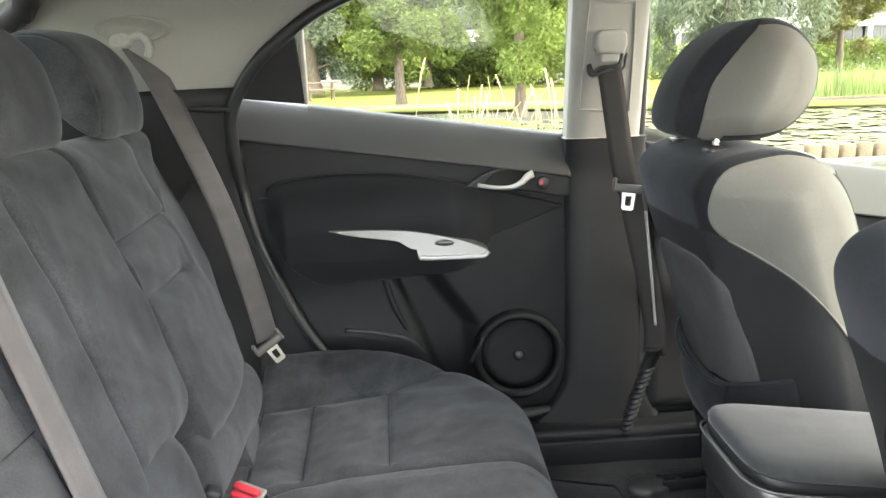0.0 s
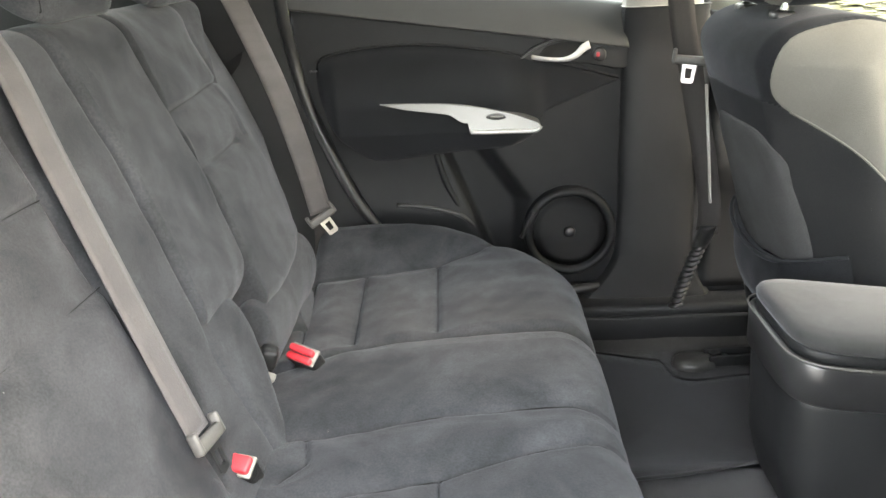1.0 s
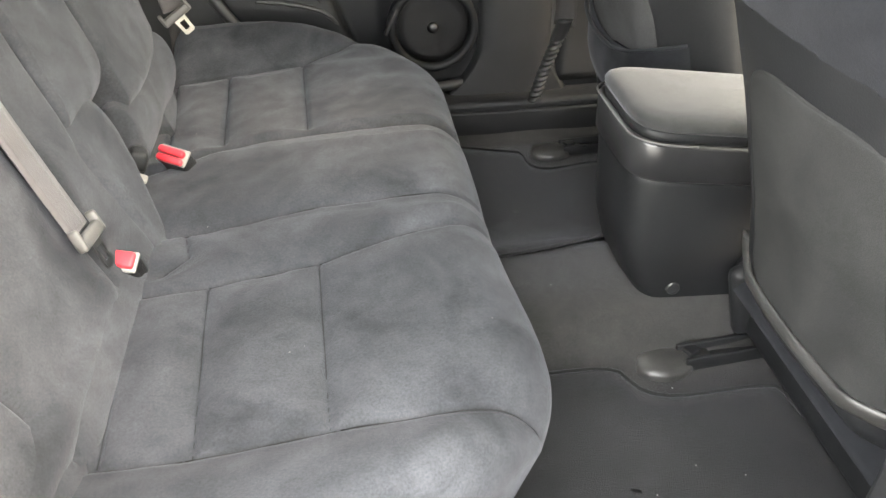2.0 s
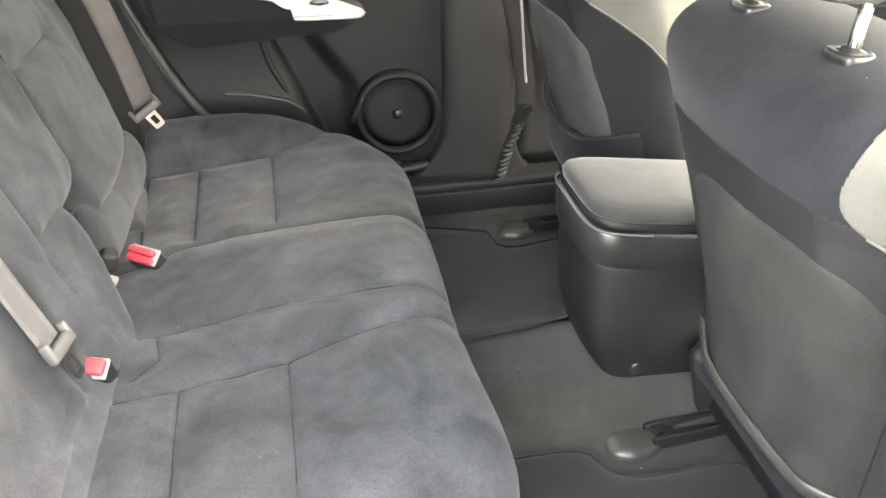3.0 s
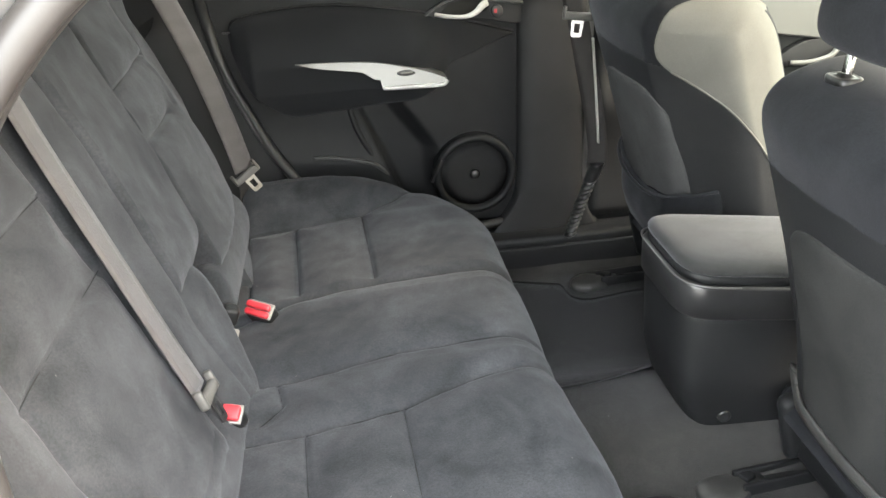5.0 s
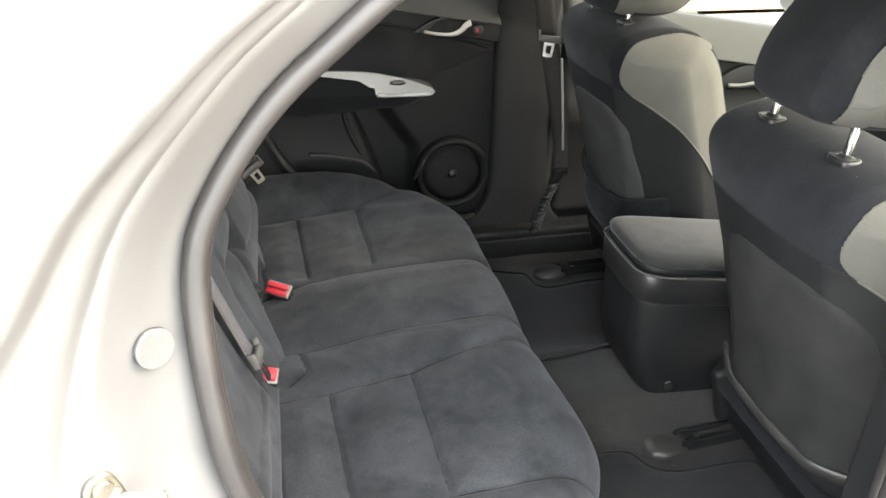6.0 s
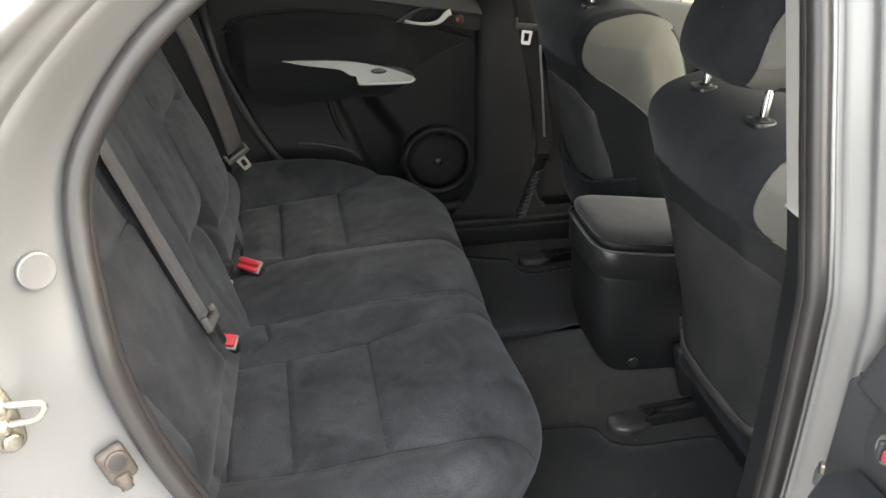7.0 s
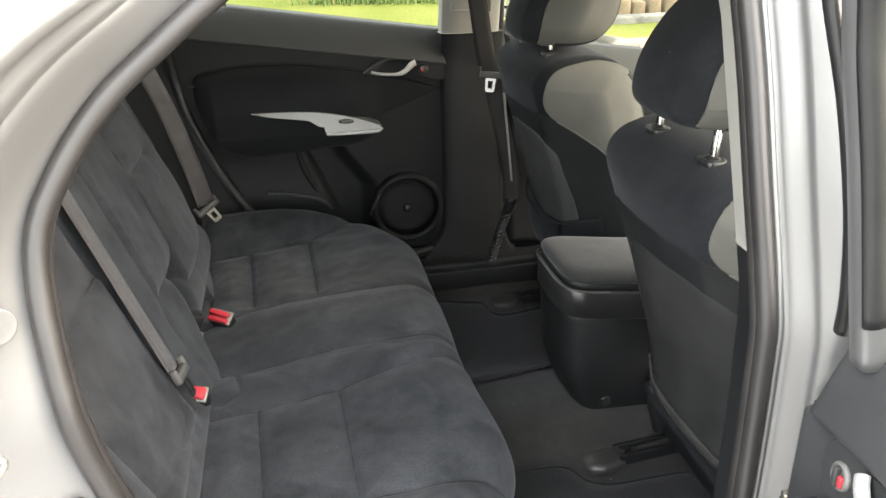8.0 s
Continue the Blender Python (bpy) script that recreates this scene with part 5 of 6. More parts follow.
    bm = prism([tuple(p) for p in a], "y", 0.592, 0.640, 0.0)
    for v in bm.verts:
        v.co.y += 0.27 * (v.co.z - 0.826) - 0.006
    fob = part("armrest_finisher", bm, SILVERTRIM, d, "silver painted armrest finisher", bevel=0.004)
    rim = spline([(0.012, 0.828), (0.03, 0.8265), (0.06, 0.826), (0.13, 0.8255), (0.143, 0.828), (0.1485, 0.834)], 50)
    part("finisher_rim", sweep([(x, 0.586 + 0.27 * (z - 0.826), z + 0.002) for x, z in rim], ring(0.0045, 0.0035, 10), False, (0, -1, 0.2)), LEVER, fob, "bright rim of the armrest finisher")
    part("switch_well", prism([tuple(p) for p in spline([(0.044, 0.859), (0.062, 0.8625), (0.078, 0.859), (0.080, 0.854), (0.064, 0.851), (0.045, 0.854)], 30, True)], "y", 0.5885, 0.612, 0.001), PLASTIC_SHINE, fob, "dark window switch well")
    part("switch_key", rbox((0.063, 0.590, 0.8575), (0.026, 0.008, 0.004), 0.0018), SILVERTRIM, fob, "silver window switch key")
    # handle: bowl, bezel, lever, lock knob
    bow = spline([(0.105, 0.948), (0.14, 0.972), (0.18, 0.990), (0.235, 0.994), (0.327, 0.984), (0.328, 0.928), (0.25, 0.938), (0.18, 0.948), (0.13, 0.946)], 80, True)
    hb_ = part("handle_bezel", prism([tuple(p) for p in bow], "y", 0.668, 0.690, 0.004), PLASTIC, d, "black plastic handle bezel")
    part("handle_rim", tube([(p[0], 0.668, p[1]) for p in spline([(0.112, 0.952), (0.14, 0.972), (0.18, 0.988), (0.235, 0.992), (0.327, 0.982)], 50)], 0.0028, 8, (0, -1, 0)), PLASTIC_SHINE, hb_)
    bowl = spline([(0.150, 0.956), (0.17, 0.978), (0.21, 0.985), (0.255, 0.978), (0.25, 0.958), (0.21, 0.950), (0.17, 0.950)], 50, True)
    part("handle_bowl", prism([tuple(p) for p in bowl], "y", 0.6655, 0.676, 0.002), GRILLE, hb_, "dark handle recess")
    lev = spline([(0.137, 0.660, 0.959), (0.165, 0.652, 0.954), (0.200, 0.646, 0.953), (0.222, 0.645, 0.960), (0.238, 0.646, 0.974), (0.250, 0.650, 0.979)], 40)
    w = np.concatenate([np.linspace(0.0045, 0.0042, 20), np.linspace(0.0045, 0.0085, 20)])
    rows = []
    t = np.gradient(lev, axis=0)
    t /= np.linalg.norm(t, axis=1, keepdims=True)
    up = np.cross(t, np.array([0, 1.0, 0]))
    for p, wi, u in zip(lev, w, up):
        rows.append([p + u * wi * math.cos(q) + np.array([0, 0.004 * math.sin(q), 0]) for q in np.linspace(0, 2 * np.pi, 12, endpoint=False)])
    V = [v for r in rows for v in r]
    part("door_lever", (V, grid_faces(40, 12, True) + [tuple(range(12))[::-1], tuple(range(39 * 12, 40 * 12))]), LEVER, hb_, "silver door release lever")
    kn = part("lock_knob", lathe([(0.0135, 0), (0.013, 0.005), (0.010, 0.007)], (0.272, 0.666, 0.957), k=30), PLASTIC_SHINE, hb_, "black lock knob")
    part("lock_mark", rbox((0.268, 0.6585, 0.958), (0.007, 0.002, 0.009), 0.001), RED, kn, "red lock mark")
    # loudspeaker
    c = (0.215, 0.668, 0.584)
    sp = part("speaker_ring", lathe([(0.100, -0.012), (0.099, 0.006), (0.094, 0.012), (0.087, 0.013), (0.082, 0.008), (0.080, 0.002), (0.079, -0.006)], c, k=64), DOORPLASTIC_SHADE, d, "black plastic loudspeaker ring")
    part("speaker_mesh", lathe([(0.080, 0.000), (0.060, 0.003), (0.034, 0.004), (0.030, 0.0035), (0.010, 0.004), (0.002, 0.004)], c, k=64), GRILLE, sp, "black loudspeaker mesh")
    part("speaker_cap", lathe([(0.013, 0.003), (0.011, 0.008), (0.005, 0.0105), (0.001, 0.011)], c, k=30), PLASTIC_SHINE, sp, "domed speaker centre")
    # pocket rim
    part("pocket_rim", tube(spline([(-0.155, 0.672, 0.657), (-0.10, 0.670, 0.652), (-0.03, 0.671, 0.634), (-0.005, 0.675, 0.617), (0.015, 0.683, 0.592)], 40), 0.0050, 8, (0, 0, 1)), GREYTRIM, d, "pale edge of the door pocket")
    part("recess_ridge", sweep(spline([(-0.064, 0.684, 0.765), (-0.050, 0.6815, 0.71), (-0.030, 0.681, 0.665), (-0.006, 0.683, 0.612)], 30), ring(0.007, 0.006, 16), False, (0, -1, 0)), DOORPLASTIC_SHADE, d, "soft ridge beside the recess")
    part("pocket_edge", tube(spline([(0.112, 0.664, 0.575), (0.122, 0.658, 0.60), (0.138, 0.656, 0.632)], 20), 0.005, 8, (0, -1, 0)), PLASTIC_SHINE, d)
    part("side_strip", tube(spline([(-0.288, 0.672, 0.945), (-0.282, 0.668, 0.89), (-0.268, 0.668, 0.85)], 20), 0.003, 8, (0, -1, 0)), PLASTIC_SHINE, d)
    part("side_strip", rbox((-0.301, 0.672, 0.949), (0.022, 0.004, 0.004), 0.001), PLASTIC_SHINE, d)
    # window frame, black rear corner, glass
    def fy(z):
        return 0.712 - 0.27 * max(z - 1.02, 0)
    corner = [(-0.345, 1.155), (-0.335, 1.185), (-0.300, 1.228), (-0.250, 1.266), (-0.205, 1.295), (-0.203, 1.22), (-0.197, 1.136)]
    bm = prism(corner, "y", 0.0, 0.02, 0.0)
    for v in bm.verts:
        v.co.y += fy(v.co.z) - 0.030
    part("window_corner", bm, PLASTIC, d, "black plastic corner behind the window", bevel=0.003)
    part("window_divider", rbox((-0.196, fy(1.21) - 0.018, 1.21), (0.010, 0.022, 0.15), 0.003, pose(0, 0, 0, 15, 2, 0)), PALETRIM, d, "pale edge of the window corner")
    fr = spline([(-0.345, 1.160), (-0.330, 1.20), (-0.285, 1.248), (-0.205, 1.305), (-0.11, 1.35), (0.06, 1.395), (0.22, 1.405), (0.318, 1.385), (0.328, 1.25), (0.330, 1.12), (0.330, 1.055)], 90)
    part("window_frame", sweep([(x, fy(z), z) for x, z in fr], ring(0.010, 0.012, 10, 3), False, (0, -1, 0)), PLASTIC, d, "black window frame")
    part("frame_edge", sweep([(x - 0.010 if x > 0.2 else x + 0.004, fy(z) - 0.010, z) for x, z in fr if z > 1.05], ring(0.0022, 0.003, 8), False, (0, -1, 0)), PALETRIM, d, "pale window channel edge")
    bm = bmesh.new()
    v4 = [bm.verts.new((x, fy(z) + 0.012, z)) for x, z in ((-0.20, 1.12), (0.325, 1.04), (0.325, 1.40), (-0.05, 1.38), (-0.20, 1.29))]
    bm.faces.new(v4)
    bmesh.ops.recalc_face_normals(bm, faces=bm.faces)
    g = part("window_glass", bm, GLASS, d, "clear side window glass")
    g.visible_shadow = False
    part("dust_speck", rbox((-0.245, 0.698, 1.142), (0.003, 0.003, 0.006), 0.001), BELTGUIDE, d)
    return d


rear_door("rear_door", "shut black rear door trim with silver armrest and lever")


# ---- far front door ----
def front_door(sd, label):
    d = thing("front_door", label, "car door", (0.9, sd * 0.72, 0.45))
    xs, t = np.linspace(0.50, 1.60, 40), np.linspace(0, 1, 24)
    def slab(name, zt, zb, yf, mat, lbl, back=0.02):
        P = np.zeros((40, 24, 3))
        for i, x in enumerate(xs):
            z = zb(x) + (zt(x) - zb(x)) * t
            P[i, :, 0], P[i, :, 1], P[i, :, 2] = x, sd * yf(x, (zt(x) - z)), z
        return part(name, sheet(P[::-1], (0, sd * back, 0)), mat, d, lbl)
    zt = lambda x: 1.030 - 0.155 * (x - 0.48)
    slab("window_ledge", zt, lambda x: zt(x) - 0.10, lambda x, a: 0.708 - 0.055 * np.clip(a / 0.10, 0, 1) ** 0.8, GREYTRIM, "grey plastic ledge under the window")
    slab("door_trim", lambda x: zt(x) - 0.095, lambda x: 0.44, lambda x, a: 0.672 - 0.02 * np.exp(-((a - 0.2) / 0.06) ** 2), PLASTIC, "black plastic door trim")
    bz = part("handle_bezel", prism([tuple(p) for p in spline([(0.93, 0.79), (0.97, 0.83), (1.04, 0.845), (1.16, 0.83), (1.16, 0.785), (1.03, 0.78)], 50, True)], "y", min(sd * 0.655, sd * 0.68), max(sd * 0.655, sd * 0.68), 0.003), PLASTIC, d, "black plastic handle bezel")
    part("door_lever", tube([(x, sd * y, z) for x, y, z in spline([(0.96, 0.645, 0.795), (1.00, 0.638, 0.795), (1.05, 0.636, 0.805), (1.075, 0.64, 0.825)], 30)], 0.006), SILVERTRIM, bz, "silver door release lever")
    part("window_frame", tube([(x, sd * y, z) for x, y, z in spline([(0.478, 0.70, 1.03), (0.474, 0.66, 1.22), (0.482, 0.625, 1.40), (0.70, 0.62, 1.40), (0.95, 0.635, 1.345), (1.30, 0.655, 1.17), (1.55, 0.69, 0.96), (1.60, 0.70, 0.88)], 90)], 0.014, 10, (0, -1, 0)), PLASTIC, d, "black window frame")
    bm = bmesh.new()
    v = [bm.verts.new((p[0], sd * p[1], p[2])) for p in ((0.495, 0.715, 1.02), (0.50, 0.63, 1.38), (1.00, 0.638, 1.335), (1.55, 0.71, 0.95), (1.58, 0.718, 0.86))]
    bm.faces.new(v)
    g = part("window_glass", bm, GLASS, d, "clear side window glass")
    g.visible_shadow = False


front_door(1, "shut front door with grey ledge and black trim")
front_door(-1, "shut front door beside the black front seat")


def mirror():
    m = thing("door_mirror", "silver door mirror outside the front window", "door mirror", (1.33, 0.86, 0.95))
    P = bolster([(1.28, 0.93), (1.27, 1.0), (1.30, 1.05), (1.36, 1.06), (1.41, 1.02), (1.41, 0.95), (1.36, 0.91)], 0.10, 0.04, 14, 6, 60, 0.01)
    P[:, :, 1] += 0.88
    part("mirror_shell", bolster_mesh(P), PAINT, m, "silver painted mirror shell")
    part("mirror_foot", rbox((1.36, 0.76, 0.94), (0.06, 0.10, 0.05), 0.015), PLASTIC, m, "black mirror foot")


mirror()


# ---- near rear door, swung open ----
def open_door():
    d = thing("rear_door", "open silver rear door with black trim and red lock mark", "car door", (0.40, -0.80, 0.45))
    hinge = Vector((0.392, -0.818, 0))
    M = Matrix.Translation(hinge) @ pose(0, 0, 0, 0, 0, DOOR_OPEN)
    # local: from the hinge edge to the latch edge along -x, inner face towards +y
    def put(bm):
        bmesh.ops.transform(bm, matrix=M, verts=bm.verts)
        return bm
    def putv(vf):
        return [M @ Vector(tuple(v)) for v in vf[0]], vf[1]
    def zs(u):
        return 1.018 + 0.155 * u
    outer = [(0.020, 0.40), (0.020, zs(0) - 0.012), (-0.62, zs(0.62) - 0.01), (-0.60, 0.88), (-0.42, 0.58), (-0.30, 0.42)]
    part("door_shell", put(prism(outer, "y", -0.095, -0.020, 0.008)), PAINT, d, "silver painted door shell")
    xs, t = dense(60, 0.5), dense(60, 0.5)
    def slab(name, x0, x1, zt, zb, yf, mat, lbl, r=0.01, back=0.02):
        P = np.zeros((60, 60, 3))
        for i, a in enumerate(xs):
            x = x0 + (x1 - x0) * a
            z = zb(x) + (zt(x) - zb(x)) * t
            e = np.minimum(np.minimum(z - zb(x), zt(x) - z), min(x0 - x, x - x1))
            P[i, :, 0], P[i, :, 1], P[i, :, 2] = x, yf(x, z) + roundover(np.maximum(e, 0), r), z
        V, F = sheet(P, (0, -back, 0))
        return part(name, putv((V, F)), mat, d, lbl)
    slab("window_ledge", 0.018, -0.60, lambda x: zs(-x), lambda x: zs(-x) - 0.097, lambda x, z: -0.016 + 0.042 * np.clip((zs(-x) - z) / 0.097, 0, 1) ** 0.7, DOORTRIM_LIT, "dark grey plastic ledge under the window")
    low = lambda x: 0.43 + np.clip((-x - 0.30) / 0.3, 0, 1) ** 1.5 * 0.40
    # same trim as the far door's, lighter in colour for the daylight on it
    slab("door_trim", 0.046, -0.585, lambda x: zs(-x) - 0.099, low, lambda x, z: 0.016 + 0.0 * z, DOORTRIM_LIT, "plastic door trim with its daylight painted in", 0.014)
    slab("padded_insert", -0.03, -0.54, lambda x: zs(-x) - 0.160, lambda x: 0.70 + 0.12 * np.clip((-x - 0.35) / 0.2, 0, 1), lambda x, z: 0.022 + 0.05 * np.sin(np.pi * np.clip((0.92 - z) / 0.22, 0, 1)), DOORCLOTH, "black cloth padded insert", 0.012)
    bow = spline([(-0.022, 0.866), (-0.020, 0.918), (-0.075, 0.944), (-0.132, 0.945), (-0.172, 0.925), (-0.207, 0.901), (-0.180, 0.897), (-0.130, 0.896), (-0.062, 0.876)], 70, True)
    bz = part("handle_bezel", put(prism([tuple(p) for p in bow], "y", 0.006, 0.0195, 0.003)), DOORTRIM_LIT, d, "dark handle bezel")
    bowl = spline([(-0.160, 0.909), (-0.14, 0.929), (-0.10, 0.936), (-0.075, 0.926), (-0.08, 0.900), (-0.12, 0.898)], 50, True)
    part("handle_bowl", put(prism([tuple(p) for p in bowl], "y", 0.012, 0.0215, 0.002)), GRILLE, bz, "dark handle recess")
    lv = spline([(-0.180, 0.024, 0.912), (-0.150, 0.028, 0.907), (-0.122, 0.030, 0.906), (-0.102, 0.030, 0.913), (-0.090, 0.029, 0.926), (-0.084, 0.026, 0.932)], 40)
    part("door_lever", putv(sweep(lv, ring(0.0085, 0.0050, 14, 2.4), False, (0, 1, 0))), LEVER, bz, "silver door release lever")
    kn = part("lock_knob", putv(lathe([(0.0135, 0), (0.0130, 0.005), (0.0105, 0.007), (0.0090, 0.005), (0.003, 0.0055)], (-0.050, 0.018, 0.902), (0, 1, 0.1), 36)), PLUG, bz, "pale grey lock knob")
    part("lock_grip", put(rbox((-0.049, 0.025, 0.902), (0.006, 0.007, 0.020), 0.002)), DOORTRIM_LIT, kn, "dark grip bar")
    part("lock_mark", put(rbox((-0.057, 0.0255, 0.902), (0.006, 0.004, 0.011), 0.0015)), RED, kn, "red lock mark")
    # window frame with its rubber
    fr = spline([(-0.020, -0.004, zs(0) - 0.02), (-0.027, 0.032, 1.16), (-0.029, 0.058, 1.27), (-0.046, 0.076, 1.35), (-0.09, 0.084, 1.39), (-0.25, 0.086, 1.40), (-0.42, 0.060, 1.335), (-0.55, 0.022, 1.21), (-0.615, -0.02, zs(0.615))], 90)
    wf = part("window_frame", putv(sweep(fr, ring(0.015, 0.018, 12, 3.5), False, (0, 1, 0))), PAINT, d, "silver painted window frame")
    inner = [(p[0] - 0.020 if k < 35 else p[0] * 0.955 - 0.012, p[1] + 0.010, p[2] - (0.0 if k < 28 else 0.012)) for k, p in enumerate(fr)][4:-4]
    part("frame_seal", putv(sweep(inner, ring(0.006, 0.011, 10), False, (0, 1, 0))), BLACKSEAL, wf, "black rubber window channel")
    edge = spline([(0.029, 0.001, 0.998), (0.021, 0.006, 1.025), (0.011, 0.014, 1.057), (0.000, 0.028, 1.114), (-0.005, 0.041, 1.163), (-0.004, 0.052, 1.208), (0.000, 0.059, 1.237), (0.007, 0.072, 1.286), (0.012, 0.088, 1.35)], 60)
    part("edge_seal", putv(sweep(edge, ring(0.0068, 0.0055, 12), False, (-0.5, 1, 0))), BLACKSEAL, wf, "black rubber edge seal")
    part("seal_foot", putv(tube(spline([(-0.008, 0.012, 1.058), (-0.010, 0.009, 1.035), (-0.014, 0.005, 1.012)], 14), 0.006)), BUCKLERIM, wf, "pale moulded end of the seal")
    hg = part("door_hinge", rbox((0.396, -0.772, 0.778), (0.022, 0.020, 0.026), 0.006), PAINT, d, "silver painted hinge arm")
    part("hinge_bolt", disc((0.386, -0.776, 0.798), 0.0062, 0.012, "z", 6, 0.002), STEEL, hg, "plated hinge bolt")
    bm = bmesh.new()
    v = [bm.verts.new(M @ Vector(p)) for p in ((-0.02, -0.01, 1.00), (-0.045, 0.060, 1.35), (-0.09, 0.074, 1.38), (-0.26, 0.078, 1.39), (-0.55, 0.012, 1.21), (-0.61, -0.02, 1.09))]
    bm.faces.new(v)
    g = part("window_glass", bm, GLASS, d, "clear side window glass")
    g.visible_shadow = False


DOOR_OPEN = 80
# lighter copy of the door plastic: daylight on the open door put into colour
DOORTRIM_LIT = material("door_trim_lit", (0.026, 0.0265, 0.0275), (0.036, 0.0365, 0.038), 0.55, 0, 10, 1200, 0.2, 0.4)
open_door()


# ---- seat belts ----
def tongue(c, face, up, parent, metal=CHROME, grow=1.0):
    """A belt's tongue: a plastic slide with a metal plate and slot, hanging at c, facing one way."""
    f, u = Vector(face).normalized(), Vector(up)
    u = (u - f * u.dot(f)).normalized()
    r = u.cross(f)
    M = Matrix((r, f, u)).transposed().to_4x4()
    M.translation = c
    def put(bm):
        bmesh.ops.transform(bm, matrix=M @ Matrix.Diagonal((grow, grow, grow, 1)), verts=bm.verts)
        return bm
    s = part("belt_slide", put(rbox((0, 0, 0.0), (0.062, 0.012, 0.017), 0.005)), BUCKLE, parent, "grey plastic belt slide")
    for sg in (-1, 1):
        part("slide_end", put(rbox((sg * 0.029, 0, 0.006), (0.008, 0.013, 0.028), 0.004)), BUCKLE, s)
    bm = bmesh.new()
    outer = [(-0.013, -0.006), (0.013, -0.006), (0.0115, -0.040), (0.008, -0.043), (-0.008, -0.043), (-0.0115, -0.040)]
    inner = [(-0.006, -0.015), (0.006, -0.015), (0.0055, -0.033), (0.004, -0.034), (-0.004, -0.034), (-0.0055, -0.033)]
    vo = [[bm.verts.new((a, y, b)) for a, b in outer] for y in (0.0015, -0.0015)]
    vi = [[bm.verts.new((a, y, b)) for a, b in inner] for y in (0.0015, -0.0015)]
    for i in range(6):
        j = (i + 1) % 6
        for k in (0, 1):
            bm.faces.new((vo[k][i], vo[k][j], vi[k][j], vi[k][i]))
        bm.faces.new((vo[0][i], vo[0][j], vo[1][j], vo[1][i]))
        bm.faces.new((vi[0][i], vi[0][j], vi[1][j], vi[1][i]))
    part("tongue_plate", put(bm), metal, s, "bright metal belt tongue", smooth=False)
    return s


def front_belt():
    b = thing("seat_belt", "dark grey front seat belt hanging on the pillar", "seat belt", (0.43, 0.60, 0.45), "seat belts")
    yp = lambda z: float(tumble(z, 1)) - 0.0545
    cover = [(0.392, 1.208), (0.386, 1.225), (0.388, 1.244), (0.396, 1.252), (0.436, 1.252), (0.444, 1.244), (0.446, 1.225), (0.440, 1.208)]
    cover = [(a - 0.026, z) for a, z in cover]
    bm = prism(cover, "y", yp(1.24) - 0.018, yp(1.24) + 0.01, 0.006)
    for v in bm.verts:
        v.co.y += -0.010 * np.clip((v.co.z - 1.20) / 0.07, 0, 1) if v.co.y < yp(1.24) - 0.005 else 0
    gd = part("guide_cover", bm, PALETRIM, b, "pale grey belt height adjuster")
    part("guide_neck", rbox((0.389, yp(1.20) - 0.014, 1.205), (0.036, 0.014, 0.026), 0.005), PALETRIM, gd)
    loop = spline([(0.380, 0.605, 1.190), (0.386, 0.598, 1.176), (0.40, 0.596, 1.184), (0.43, 0.598, 1.186), (0.440, 0.60, 1.198), (0.447, 0.604, 1.222), (0.452, 0.606, 1.216), (0.450, 0.602, 1.198), (0.442, 0.596, 1.180), (0.41, 0.592, 1.178), (0.384, 0.594, 1.168), (0.376, 0.60, 1.18)], 80, True)
    part("guide_loop", tube([(x - 0.026, y, z) for x, y, z in loop], 0.0032), PLASTIC_SHINE, gd, "black belt guide loop")
    p = spline([(0.389, 0.594, 1.186), (0.397, 0.590, 1.13), (0.412, 0.592, 1.03), (0.425, 0.592, 0.96), (0.428, 0.592, 0.945)], 50)
    part("shoulder_webbing", strap(p, 0.046, 0.0018, (-0.25, -1, 0.05)), WEBBING_DK, b, "dark brown-grey belt webbing")
    p = spline([(0.431, 0.592, 0.945), (0.451, 0.594, 0.85), (0.474, 0.592, 0.74), (0.487, 0.588, 0.65), (0.486, 0.588, 0.60)], 50)
    part("lap_webbing", strap(p, 0.046, 0.0018, (-0.55, -0.8, 0.05)), WEBBING_DK, b, "dark belt webbing run down to its anchor")
    # pale strip added for the bright line of door frame light by the belt
    p = spline([(0.458, 0.57, 0.905), (0.468, 0.565, 0.80), (0.482, 0.570, 0.67)], 40)
    part("frame_light_strip", strap(p, 0.008, 0.003, (-1, -0.1, 0)), BELTGUIDE, b, "bright strip added for the door frame's light beside the webbing")
    tongue((0.428, 0.580, 0.950), (-0.2, -1, 0), (0.1, 0, 1), b)
    st = spline([(0.487, 0.585, 0.615), (0.475, 0.60, 0.56), (0.455, 0.61, 0.49), (0.437, 0.615, 0.42)], 80)
    rows = []
    for i, q in enumerate(st):
        rr = 0.013 + (0.003 * math.sin(i * 1.25) if i > 18 else 0.004)
        rows.append([q + np.array([rr * math.cos(a), rr * math.sin(a), 0.2 * rr * math.cos(a)]) for a in np.linspace(0, 2 * np.pi, 14, endpoint=False)])
    V = [v for r in rows for v in r]
    part("anchor_boot", (V, grid_faces(80, 14, True) + [tuple(range(14))[::-1], tuple(range(79 * 14, 80 * 14))]), PLASTIC_SHINE, b, "ribbed black anchor boot")


front_belt()




